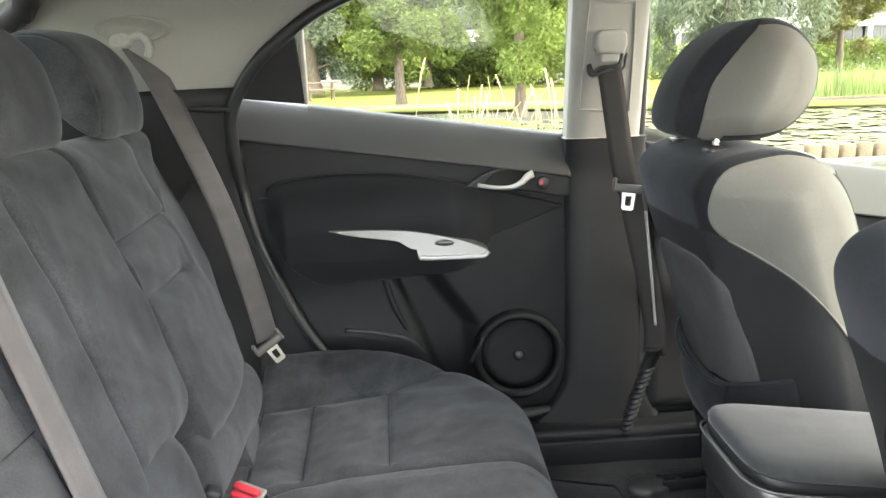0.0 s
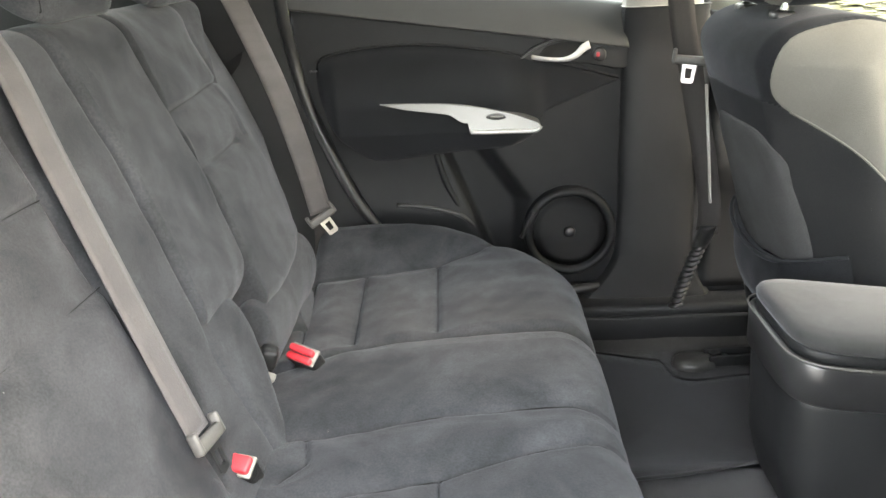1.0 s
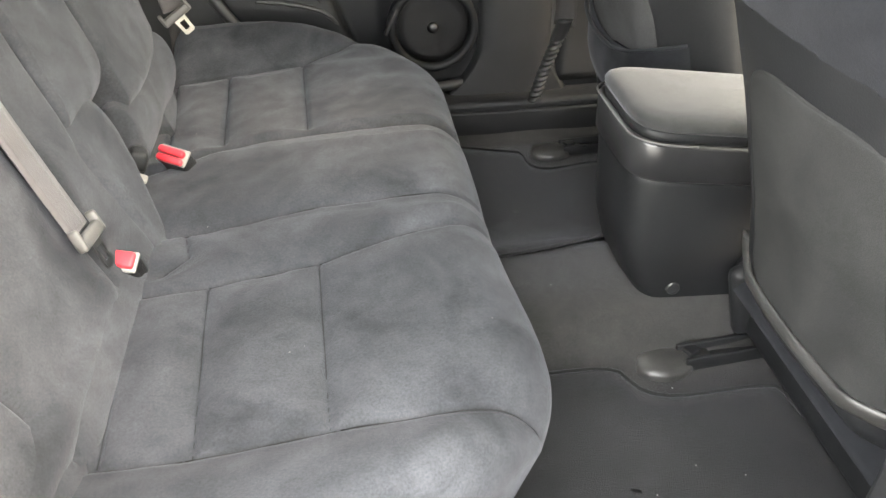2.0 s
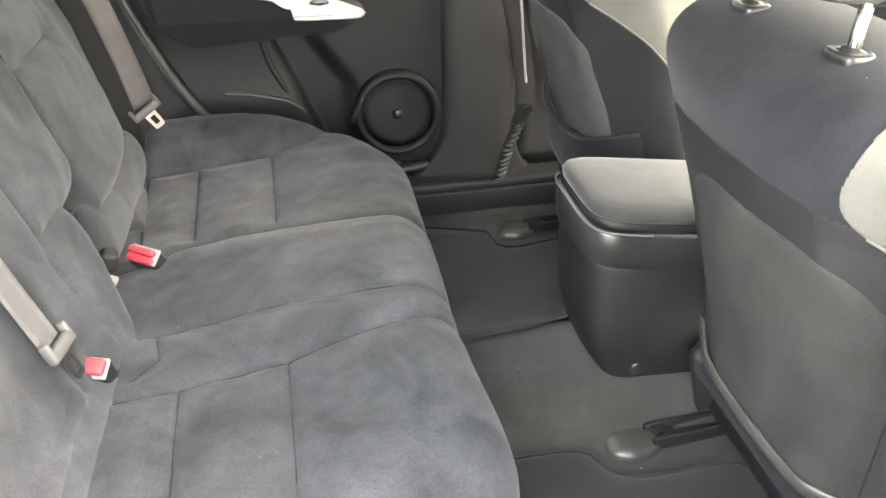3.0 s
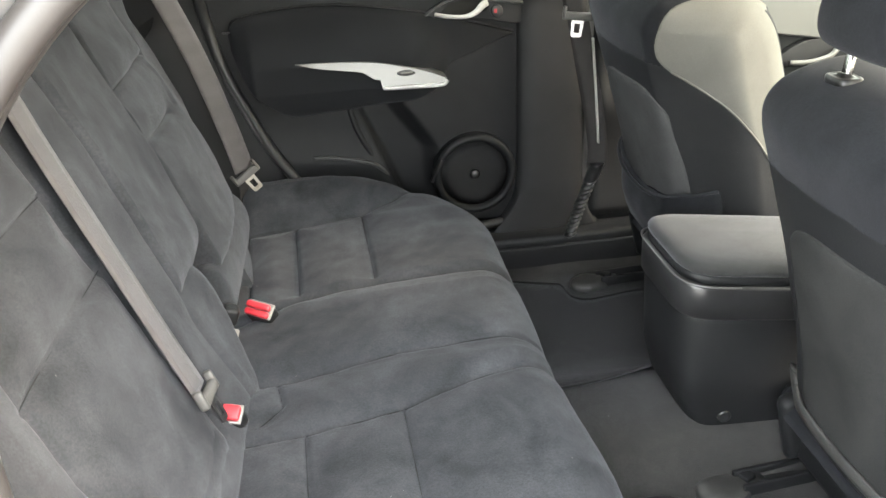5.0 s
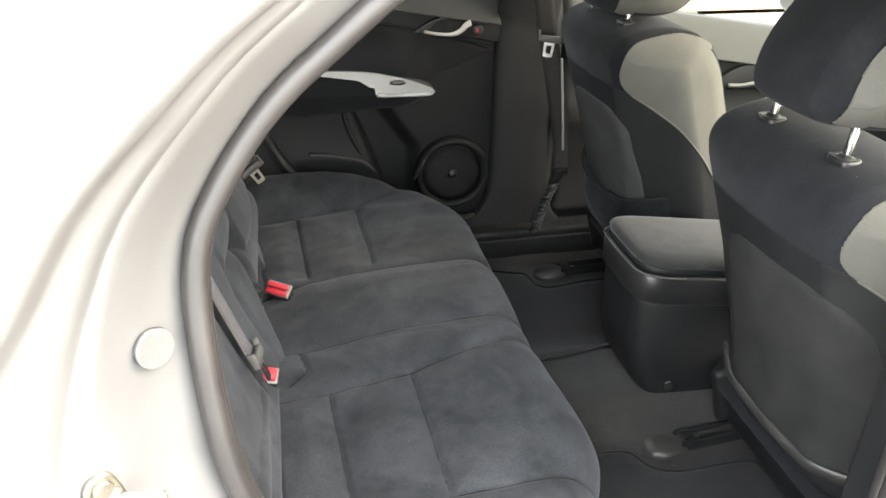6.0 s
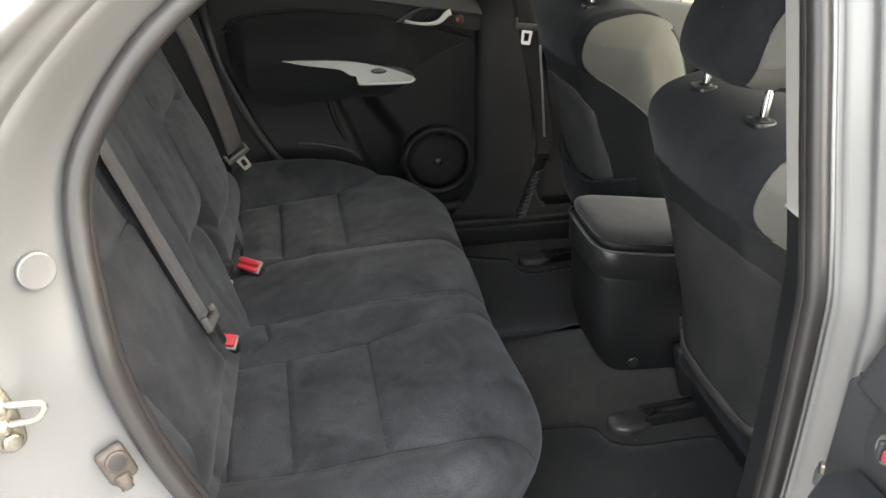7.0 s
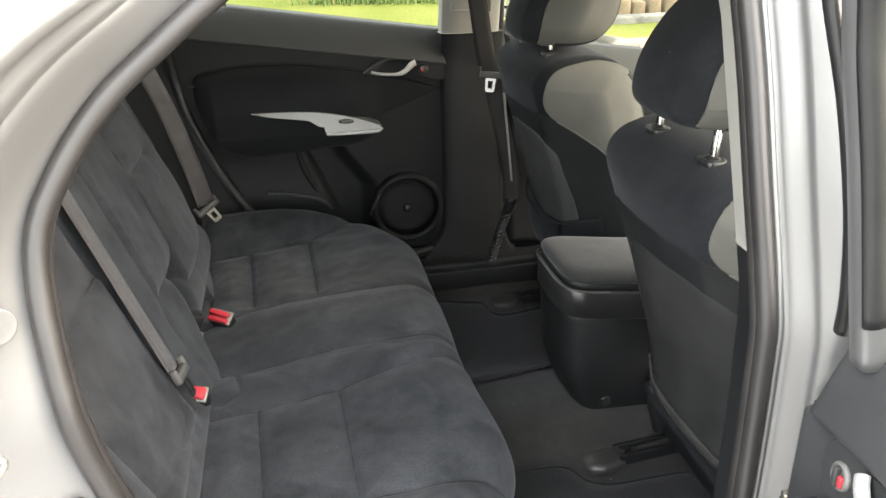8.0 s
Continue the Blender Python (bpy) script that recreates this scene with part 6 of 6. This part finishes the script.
def rear_belts():
    off = 0.012
    def on_back(y, z, d=off):
        h = hz(z - d * 0.371)
        p = BO + np.array([0, y, 0]) + h * BU + d * BN
        return tuple(p)
    b = thing("seat_belt", "grey rear seat belt hanging beside the seat back", "seat belt", (-0.27, 0.56, 0.55), "seat belts")
    p = spline([(-0.498, 0.588, 1.262), (-0.462, 0.588, 1.20), (-0.422, 0.590, 1.10), (-0.364, 0.588, 0.94), (-0.322, 0.575, 0.79), (-0.298, 0.562, 0.684)], 60)
    part("webbing", strap(p, 0.047, 0.0018, (0.62, -0.75, 0.15)), WEBBING, b, "grey belt webbing")
    p = spline([(-0.299, 0.565, 0.682), (-0.303, 0.582, 0.63), (-0.312, 0.60, 0.58)], 12)
    part("anchor_webbing", strap(p, 0.044, 0.0018, (0.75, -0.62, 0.2)), WEBBING_DK, b)
    tongue((-0.293, 0.548, 0.679), (0.3, -0.95, 0.1), (-0.62, 0, 1), b, LOOPSTEEL, 0.95)
    part("anchor_clip", rbox((-0.330, 0.50, 0.632), (0.030, 0.008, 0.008), 0.003, pose(0, 0, 0, 0, 35, 0)), BUCKLERIM, b, "pale grey belt end clip")
    g = thing("belt_guide", "pale grey rear belt guide on the quarter trim", "belt guide", (-0.50, 0.60, 1.25), "belt guides")
    P = bolster([(-0.545, 1.262), (-0.54, 1.285), (-0.515, 1.292), (-0.495, 1.278), (-0.495, 1.258), (-0.52, 1.250)], 0.022, 0.012, 10, 5, 40, 0.004)
    P[:, :, 1] += 0.592
    part("guide_body", bolster_mesh(P), BELTGUIDE, g)
    part("guide_knob", lathe([(0.004, -0.012), (0.013, -0.008), (0.0165, 0.0), (0.0145, 0.008), (0.007, 0.0125), (0.001, 0.0135)], (-0.520, 0.590, 1.283), (0.3, -1, 0.2), 28), BELTGUIDE, g, "round pale guide knob")
    part("guide_hook", tube(spline([(-0.497, 0.578, 1.272), (-0.475, 0.572, 1.274), (-0.464, 0.574, 1.256), (-0.470, 0.578, 1.238)], 24), 0.007), BELTGUIDE, g, "pale hooked guide arm")
    oval = [(0.066, 0.0), (0.064, 0.006), (0.058, 0.009), (0.050, 0.006), (0.034, 0.001), (0.004, 0.0)]
    V = [(-0.488 + r * np.cos(a), 0.574 + 0.12 * r * np.cos(a) - h - 0.20 * r * np.sin(a), 1.287 + 0.36 * r * np.sin(a)) for r, h in oval for a in np.linspace(0, 2 * np.pi, 48, endpoint=False)]
    part("guide_dish", (V, grid_faces(6, 48, True) + [tuple(range(240, 288))]), PALETRIM, g, "grey dished mount")

    c = thing("seat_belt", "grey centre rear seat belt with tongue lying on the back", "seat belt", (-0.28, -0.2, 0.60), "seat belts")
    pts = [on_back(-0.145, 1.14, 0.0), on_back(-0.160, 1.09), on_back(-0.180, 1.0), on_back(-0.203, 0.88), on_back(-0.222, 0.78), on_back(-0.234, 0.706)]
    part("webbing", strap(spline(pts, 60), 0.047, 0.0018, tuple(BN)), WEBBING, c, "grey belt webbing")
    tongue(Vector(on_back(-0.235, 0.700, 0.019)), tuple(BN), tuple(np.array(pts[3]) - np.array(pts[5])), c, BLACKSEAL, 0.95)


rear_belts()


def buckle(c, yaw, tilt, label, keys=1):
    b = thing("belt_buckle", label, "belt buckle", (c[0], c[1], 0.57), "belt buckles")
    M = pose(*c, 0, 0, yaw) @ pose(0, 0, 0, tilt[0], tilt[1], 0)
    def put(bm, z, y=0.0):
        bmesh.ops.transform(bm, matrix=M @ Matrix.Translation((0, y, z)), verts=bm.verts)
        return bm
    part("buckle_case", put(rbox((0, 0, 0), (0.045, 0.026, 0.055), 0.006), -0.030), PLASTIC, b, "black buckle case")
    part("buckle_rim", put(rbox((0, 0, 0), (0.046, 0.027, 0.006), 0.0025), -0.003), BUCKLERIM, b, "pale grey buckle rim")
    for k in range(keys):
        part("release_button", put(rbox((0, 0, 0), (0.041, 0.021 / keys, 0.012), 0.004), 0.003 + 0.004 * k, (k - (keys - 1) / 2) * 0.0115 - 0.003 * (keys - 1)), RED, b, "bright red release button")


buckle((-0.273, -0.184, 0.629), -10, (32, 8), "red and black seat belt buckle between the cushions")
buckle((-0.245, 0.076, 0.628), -24, (36, 10), "red and black seat belt buckle tilted by the cushion", 2)
clip = thing("belt_latch", "pale grey belt latch half tucked behind the cushion", "belt latch", (-0.272, 0.04, 0.60))
part("latch_body", rbox((-0.286, 0.018, 0.627), (0.028, 0.018, 0.007), 0.003, pose(0, 0, 0, 0, 25, 0)), BUCKLERIM, clip)
part("latch_case", rbox((-0.286, 0.044, 0.642), (0.026, 0.026, 0.032), 0.007, pose(0, 0, 0, 0, 20, 10)), PLASTIC, clip, "black latch case")


# ---- outside ----
def flat(name, pts, z, mat, label, category):
    bm = bmesh.new()
    bm.faces.new([bm.verts.new((x, y, z)) for x, y in pts])
    ob = part(name, bm, mat, smooth=False)
    return tagged(ob, label, category, kind="structure")


flat("ground", [(-900, -900), (900, -900), (900, 900), (-900, 900)], -0.35, GRASS, "mown bright green park grass", "grass")
flat("road", [(-60, -30), (60, -30), (60, 5.2), (-60, 5.2)], -0.02, ASPHALT, "parking place paving, made pale to bounce light at the jamb", "road")
flat("pavement", [(-60, 5.2), (60, 5.2), (60, 6.15), (-60, 6.15)], 0.01, BRICK, "pinkish brick pavement strip", "pavement")
flat("verge", [(-60, 6.15), (60, 6.15), (60, 7.15), (2.6, 7.15), (2.0, 17.2), (-60, 19.5)], -0.01, GRASS, "bright mown grass verge by the pond", "grass")
flat("water", [(1.8, 7.3), (60, 7.3), (60, 19.0), (14, 18.5), (9, 20.5), (4, 24.0), (-8, 27.5), (-60, 30), (-60, 19.0), (-8, 19.2), (2.0, 17.2)], -0.30, WATER, "still pond with lily pads", "pond")
flat("bank", [(-60, 19.0), (-8, 19.0), (2.1, 17.0), (2.1, 16.6), (-8, 18.4), (-60, 18.4)], 0.0, EARTH, "bare trodden earth by the water", "bank")
flat("far_bank", [(-60, 30), (-8, 27.5), (4, 24), (9, 20.5), (14, 18.5), (60, 19), (60, 21), (14, 20.5), (9, 22.5), (4, 26.5), (-8, 30.5), (-60, 33)], -0.10, EARTH, "bare trodden far bank of the pond", "bank")

rng = random.Random(5)


def lily_pads():
    V, F = [], []
    for _ in range(2600):
        x, y = rng.uniform(2.5, 26), rng.uniform(8.5, 19.5)
        r = rng.uniform(0.10, 0.26)
        b = len(V)
        a0 = rng.uniform(0, 6.28)
        V.append((x, y, -0.285))
        for k in range(8):
            a = a0 + 5.6 * k / 7
            V.append((x + r * math.cos(a), y + r * math.sin(a), -0.286 + rng.uniform(0, 0.02)))
        F += [(b, b + 1 + k, b + 2 + k) for k in range(7)]
    tagged(part("lily_pads", (V, F), LILY, smooth=False), "pale green lily pads floating on the pond", "lily pads", kind="stuff")


lily_pads()


def revetment():
    """A low edge of upright posts along the water."""
    e = thing("pond_edging", "pale upright timber posts edging the pond", "pond edging", (6, 7.4, -0.2))
    me = None
    x = 2.6
    while x < 12.5:
        if me is None:
            o = part("post", rbox((0, 0, 0), (0.155, 0.16, 0.36), 0.018, None, 1), CONCRETE, e)
            me = o.data
        else:
            o = new("post", me)
            o.parent = e
            o.matrix_parent_inverse = e.matrix_world.inverted()
        o.matrix_basis = pose(x, 7.45 + 0.03 * (x - 2.6) + rng.uniform(-0.012, 0.012), 0.02 + rng.uniform(-0.015, 0.015), rng.uniform(-2, 2), rng.uniform(-2, 2), rng.uniform(-4, 4))
        x += 0.195 + rng.uniform(-0.008, 0.008)
    part("stone_footing", rbox((7.5, 7.22, -0.03), (10.0, 0.22, 0.20), 0.03), STONE, e, "dark rough stone footing")


revetment()


def block_post():
    p = thing("stone_pillar", "pale square stone pillar at the water's edge", "pillar", (9.0, 10.4, -0.3))
    part("pillar_shaft", rbox((9.0, 10.4, 0.10), (0.42, 0.42, 0.85), 0.02), CONCRETE, p)
    part("pillar_cap", rbox((9.0, 10.4, 0.55), (0.5, 0.5, 0.07), 0.02), CONCRETE, p)


block_post()


def picnic_table(x, y, yaw, label):
    t = thing("picnic_table", label, "picnic table", (x, y, -0.01), "picnic tables")
    M = pose(x, y, -0.01, 0, 0, yaw)
    def add(name, c, s, r=0):
        bm = rbox((0, 0, 0), s, 0.01, pose(0, 0, 0, 0, r, 0), 1)
        bmesh.ops.transform(bm, matrix=M @ Matrix.Translation(c), verts=bm.verts)
        part(name, bm, WOOD, t)
    for k in range(4):
        add("board", (0, -0.27 + 0.18 * k, 0.73), (1.5, 0.16, 0.04))
    for sg in (-1, 1):
        add("bench_board", (0, sg * 0.62, 0.44), (1.5, 0.22, 0.04))
        add("beam", (sg * 0.5, 0, 0.40), (0.05, 1.35, 0.08))
        for s2 in (-1, 1):
            bm = rbox((0, 0, 0), (0.06, 0.09, 0.86), 0.01, pose(0, 0, 0, s2 * 28, 0, 0), 1)
            bmesh.ops.transform(bm, matrix=M @ Matrix.Translation((sg * 0.5, s2 * 0.37, 0.36)), verts=bm.verts)
            part("leg", bm, WOOD, t)


picnic_table(-3.9, 34.0, 12, "weathered wooden picnic table on the grass")
picnic_table(6.6, 6.7, 5, "weathered low wooden bench table by the pond edging")


def leaf_cloud(centres, radii, count, size, seed, droop=0.0, shape=(1, 0.4)):
    """Leaves scattered through clumps, each a small bent blade."""
    rs = np.random.RandomState(seed)
    C, R = np.array(centres, float), np.array(radii, float)
    w = R.prod(1) ** 0.66
    pick = rs.choice(len(C), count, p=w / w.sum())
    unit = lambda v: v / (np.linalg.norm(v, axis=1, keepdims=True) + 1e-9)
    p = C[pick] + unit(rs.normal(size=(count, 3))) * R[pick] * rs.uniform(0.25, 1.08, (count, 1)) ** 0.6
    a = rs.normal(size=(count, 3))
    a[:, 2] = a[:, 2] * (1 - droop) - droop * 1.8
    a = unit(a)
    b = unit(np.cross(a, rs.normal(size=(count, 3))))
    n = np.cross(a, b)
    l = size * rs.uniform(0.6, 1.4, (count, 1)) * shape[0] * 0.5
    wd = size * shape[1] * rs.uniform(0.7, 1.3, (count, 1))
    V = np.stack([p - a * l, p + b * wd * 0.5 + n * wd * 0.15, p + a * l, p - b * wd * 0.5 + n * wd * 0.15], 1).reshape(-1, 3)
    return V, np.arange(count * 4).reshape(-1, 4)


def trunk(base, top, r0, r1, bend, seed):
    rs = np.random.RandomState(seed)
    b, t = np.array(base, float), np.array(top, float)
    mid = (b + t) / 2 + np.array([rs.uniform(-bend, bend), rs.uniform(-bend, bend), 0])
    p = spline([b, b + (mid - b) * 0.1, mid, t], 16)
    rad = np.concatenate([[r0 * 1.5], np.linspace(r0 * 1.1, r1, 15)])
    V = []
    for q, r in zip(p, rad):
        for a in np.linspace(0, 2 * np.pi, 12, endpoint=False):
            V.append(q + np.array([r * math.cos(a) * (1 + 0.1 * math.sin(3 * a)), r * math.sin(a), 0]))
    return V, grid_faces(16, 12, True)


def tree(x, y, h, clear, spread, leaf, count, size, seed, label, r0=0.2, droop=0.0, lobes=26, z0=-0.1, shape=(1, 0.4), cone=0.5):
    rs = np.random.RandomState(seed)
    t = thing("tree", label, "tree", (x, y, z0), "park trees")
    part("trunk", trunk((x, y, z0), (x + rs.uniform(-0.2, 0.2), y, z0 + h * 0.8), r0, r0 * 0.3, 0.15, seed), BARK, t)
    cs, rr = [], []
    for k in range(lobes):
        f = rs.uniform(0, 1)
        z = z0 + clear + (h - clear) * f
        wide = spread * (1 - cone * f) * math.sqrt(max(0.05, 1 - (2 * f - 0.85) ** 2 * 0.5))
        a, d = rs.uniform(0, 6.28), math.sqrt(rs.uniform(0.02, 1)) * wide
        c = (x + d * math.cos(a), y + d * math.sin(a), z)
        s = spread * rs.uniform(0.20, 0.36)
        cs.append(c)
        rr.append((s, s, s * rs.uniform(0.5, 0.85) * (1 + 1.4 * droop)))
        if k < 12:
            z1 = z0 + max(clear * 0.7, (z - z0) * 0.75)
            p = spline([(x, y, min(z1, z)), ((x + c[0]) / 2, (y + c[1]) / 2, (z1 + z) / 2 + 0.1), c], 10)
            part("limb", tube(p, r0 * 0.16, 6), BARK, t)
    part("crown", leaf_cloud(cs, rr, count, size, seed + 1, droop, shape), leaf, t, smooth=False)
    return t


tree(-0.35, 28.5, 9.5, 1.2, 2.2, LEAF_GREEN, 46000, 0.16, 31, "leafy green park tree with slim trunk", 0.16, cone=0.2, lobes=60)
tree(-5.9, 48.0, 13, 1.6, 3.4, LEAF_WILLOW, 36000, 0.30, 33, "silvery grey-green willow beside the lawn", 0.45, 0.5, shape=(1.3, 0.25), lobes=60, cone=0.2)
tree(2.70, 18.6, 8.0, 1.15, 1.7, LEAF_CYPRESS, 60000, 0.115, 35, "bright green feathery park tree at the pond", 0.13, 0.45, shape=(1.4, 0.30), cone=0.3, lobes=70)
tree(10.3, 25.0, 12, 0.7, 3.0, LEAF_WILLOW, 60000, 0.21, 37, "large silvery weeping willow beyond the pond", 0.35, 0.65, shape=(1.5, 0.22), cone=0.1, lobes=80)
tree(15.5, 27.5, 7.0, 1.2, 1.7, LEAF_OLIVE, 26000, 0.15, 39, "yellowing olive-green tree before the building", 0.12, cone=0.3, lobes=44)
tree(-2.0, 50, 12, 1.0, 3.6, LEAF_GREEN, 18000, 0.42, 41, "dense green tree behind the lawn", 0.3, cone=0.2, lobes=50)
tree(1.2, 54, 12, 1.0, 2.6, LEAF_CYPRESS, 16000, 0.42, 42, "bright green tree behind the lawn", 0.3, cone=0.2, lobes=50)
tree(9.0, 50, 12, 0.8, 2.8, LEAF_GREEN, 18000, 0.42, 43, "dense green tree behind the lawn", 0.3, cone=0.2, lobes=50)
tree(14.0, 52, 12, 0.8, 3.4, LEAF_CYPRESS, 14000, 0.42, 45, "bright green tree behind the lawn", 0.3, cone=0.2, lobes=50)
tree(-13, 48, 13, 0.8, 4.2, LEAF_GREEN, 16000, 0.46, 47, "dense green tree behind the lawn", 0.3, cone=0.2, lobes=50)
tree(-20, 44, 13, 0.8, 4.2, LEAF_CYPRESS, 14000, 0.46, 48, "bright green tree behind the lawn", 0.3, cone=0.2, lobes=50)


def woods(x0, x1, y, h, n, seed, label):
    rs = np.random.RandomState(seed)
    k = int((x1 - x0) * 2.2)
    cs = [(rs.uniform(x0, x1), y + rs.uniform(-1.2, 1.2), rs.uniform(0.2, h)) for _ in range(k)]
    rr = [(1.5, 1.2, 1.1 + 0.12 * h)] * k
    tagged(part("hedge", leaf_cloud(cs, rr, n, 0.42, seed), LEAF_GREEN, smooth=False), label, "hedge", kind="stuff")


woods(-34, 3.0, 57, 7.5, 30000, 51, "dense green shrubs behind the far lawn")
woods(7.8, 17.5, 57, 5.5, 13000, 52, "dense green shrubs behind the far lawn")
woods(1.5, 9.5, 58, 2.4, 9000, 54, "dense green shrubs behind the far lawn")
woods(17, 45, 58, 1.2, 9000, 53, "low green hedge before the building")


def grass_clump(x, y, n, h, spread, mat, seed, label, z0=-0.02, straw=False):
    rs = np.random.RandomState(seed)
    V, F = [], []
    for _ in range(n):
        bx, by = x + rs.normal() * spread, y + rs.normal() * spread * 0.6
        a, hh = rs.uniform(0, 6.28), h * rs.uniform(0.5, 1.15)
        lean = hh * rs.uniform(0.05, 0.45)
        w = 0.010 if not straw else 0.005
        px, py = -math.sin(a) * w, math.cos(a) * w
        k = len(V)
        for f in (0, 0.45, 0.8, 1.0):
            q = np.array([bx + math.cos(a) * lean * f * f, by + math.sin(a) * lean * f * f, z0 + hh * f * (1 - 0.12 * f)])
            ww = (1 - f * 0.9) if not straw else (1 if f < 0.8 else 2.6)
            V += [q + np.array([px, py, 0]) * ww, q - np.array([px, py, 0]) * ww]
        F += [(k, k + 1, k + 3, k + 2), (k + 2, k + 3, k + 5, k + 4), (k + 4, k + 5, k + 7, k + 6)]
    t = thing("reed_clump", label, "reeds", (x, y, z0), "reed clumps")
    part("blades", (V, F), mat, t, smooth=False)


grass_clump(0.75, 10.4, 300, 0.62, 0.26, LEAF_REED, 61, "clump of green reeds on the verge")
grass_clump(1.25, 10.1, 170, 0.52, 0.22, LEAF_REED, 62, "clump of green reeds on the verge")
grass_clump(1.75, 9.9, 120, 0.40, 0.18, LEAF_REED, 63, "low clump of green reeds on the verge")
grass_clump(2.3, 9.7, 110, 0.36, 0.16, LEAF_REED, 64, "low clump of green reeds on the verge")
grass_clump(0.9, 10.3, 16, 1.35, 0.35, LEAF_STRAW, 65, "tall straw-coloured grass stalks among the reeds", straw=True)
grass_clump(1.8, 10.3, 12, 1.25, 0.35, LEAF_STRAW, 66, "tall straw-coloured grass stalks among the reeds", straw=True)
for i in range(7):
    grass_clump(11.5 + 1.3 * i, 20.3 + 0.1 * i, 260, 1.1, 0.55, LEAF_REED, 70 + i, "tall green reeds on the far bank")


def building(x0, x1, y, floors, label):
    b = thing("office_building", label, "building", ((x0 + x1) / 2, y, -0.3))
    H = 3.3
    part("facade_core", rbox(((x0 + x1) / 2, y + 6, floors * H / 2), (x1 - x0, 11.6, floors * H), 0.02, None, 1), DARKGLASS, b, "dark glazed core", smooth=False)
    for f in range(floors + 1):
        part("floor_band", rbox(((x0 + x1) / 2, y + 5.9, f * H + (0.25 if f else 0.0)), (x1 - x0 + 0.4, 12.4, 0.95), 0.02, None, 1), RENDERWALL, b, "white storey band", smooth=False)
    n = int((x1 - x0) / 3.2)
    for i in range(n + 1):
        xx = x0 + (x1 - x0) * i / n
        part("column", rbox((xx, y - 0.1, floors * H / 2), (0.38, 0.5, floors * H), 0.02, None, 1), RENDERWALL, b, smooth=False)
        if i < n:
            for f in range(floors):
                w = part("window", rbox((xx + 1.6, y + 0.14, f * H + 1.9), (2.5, 0.10, 1.9), 0.02, None, 1), DARKGLASS, b, smooth=False)
                for m in (-0.42, 0.42):
                    part("mullion", rbox((xx + 1.6 + m, y + 0.07, f * H + 1.9), (0.07, 0.08, 1.9), 0.01, None, 1), STONE, w, smooth=False)


building(-10, 42, 66, 4, "white office building with dark window bands")
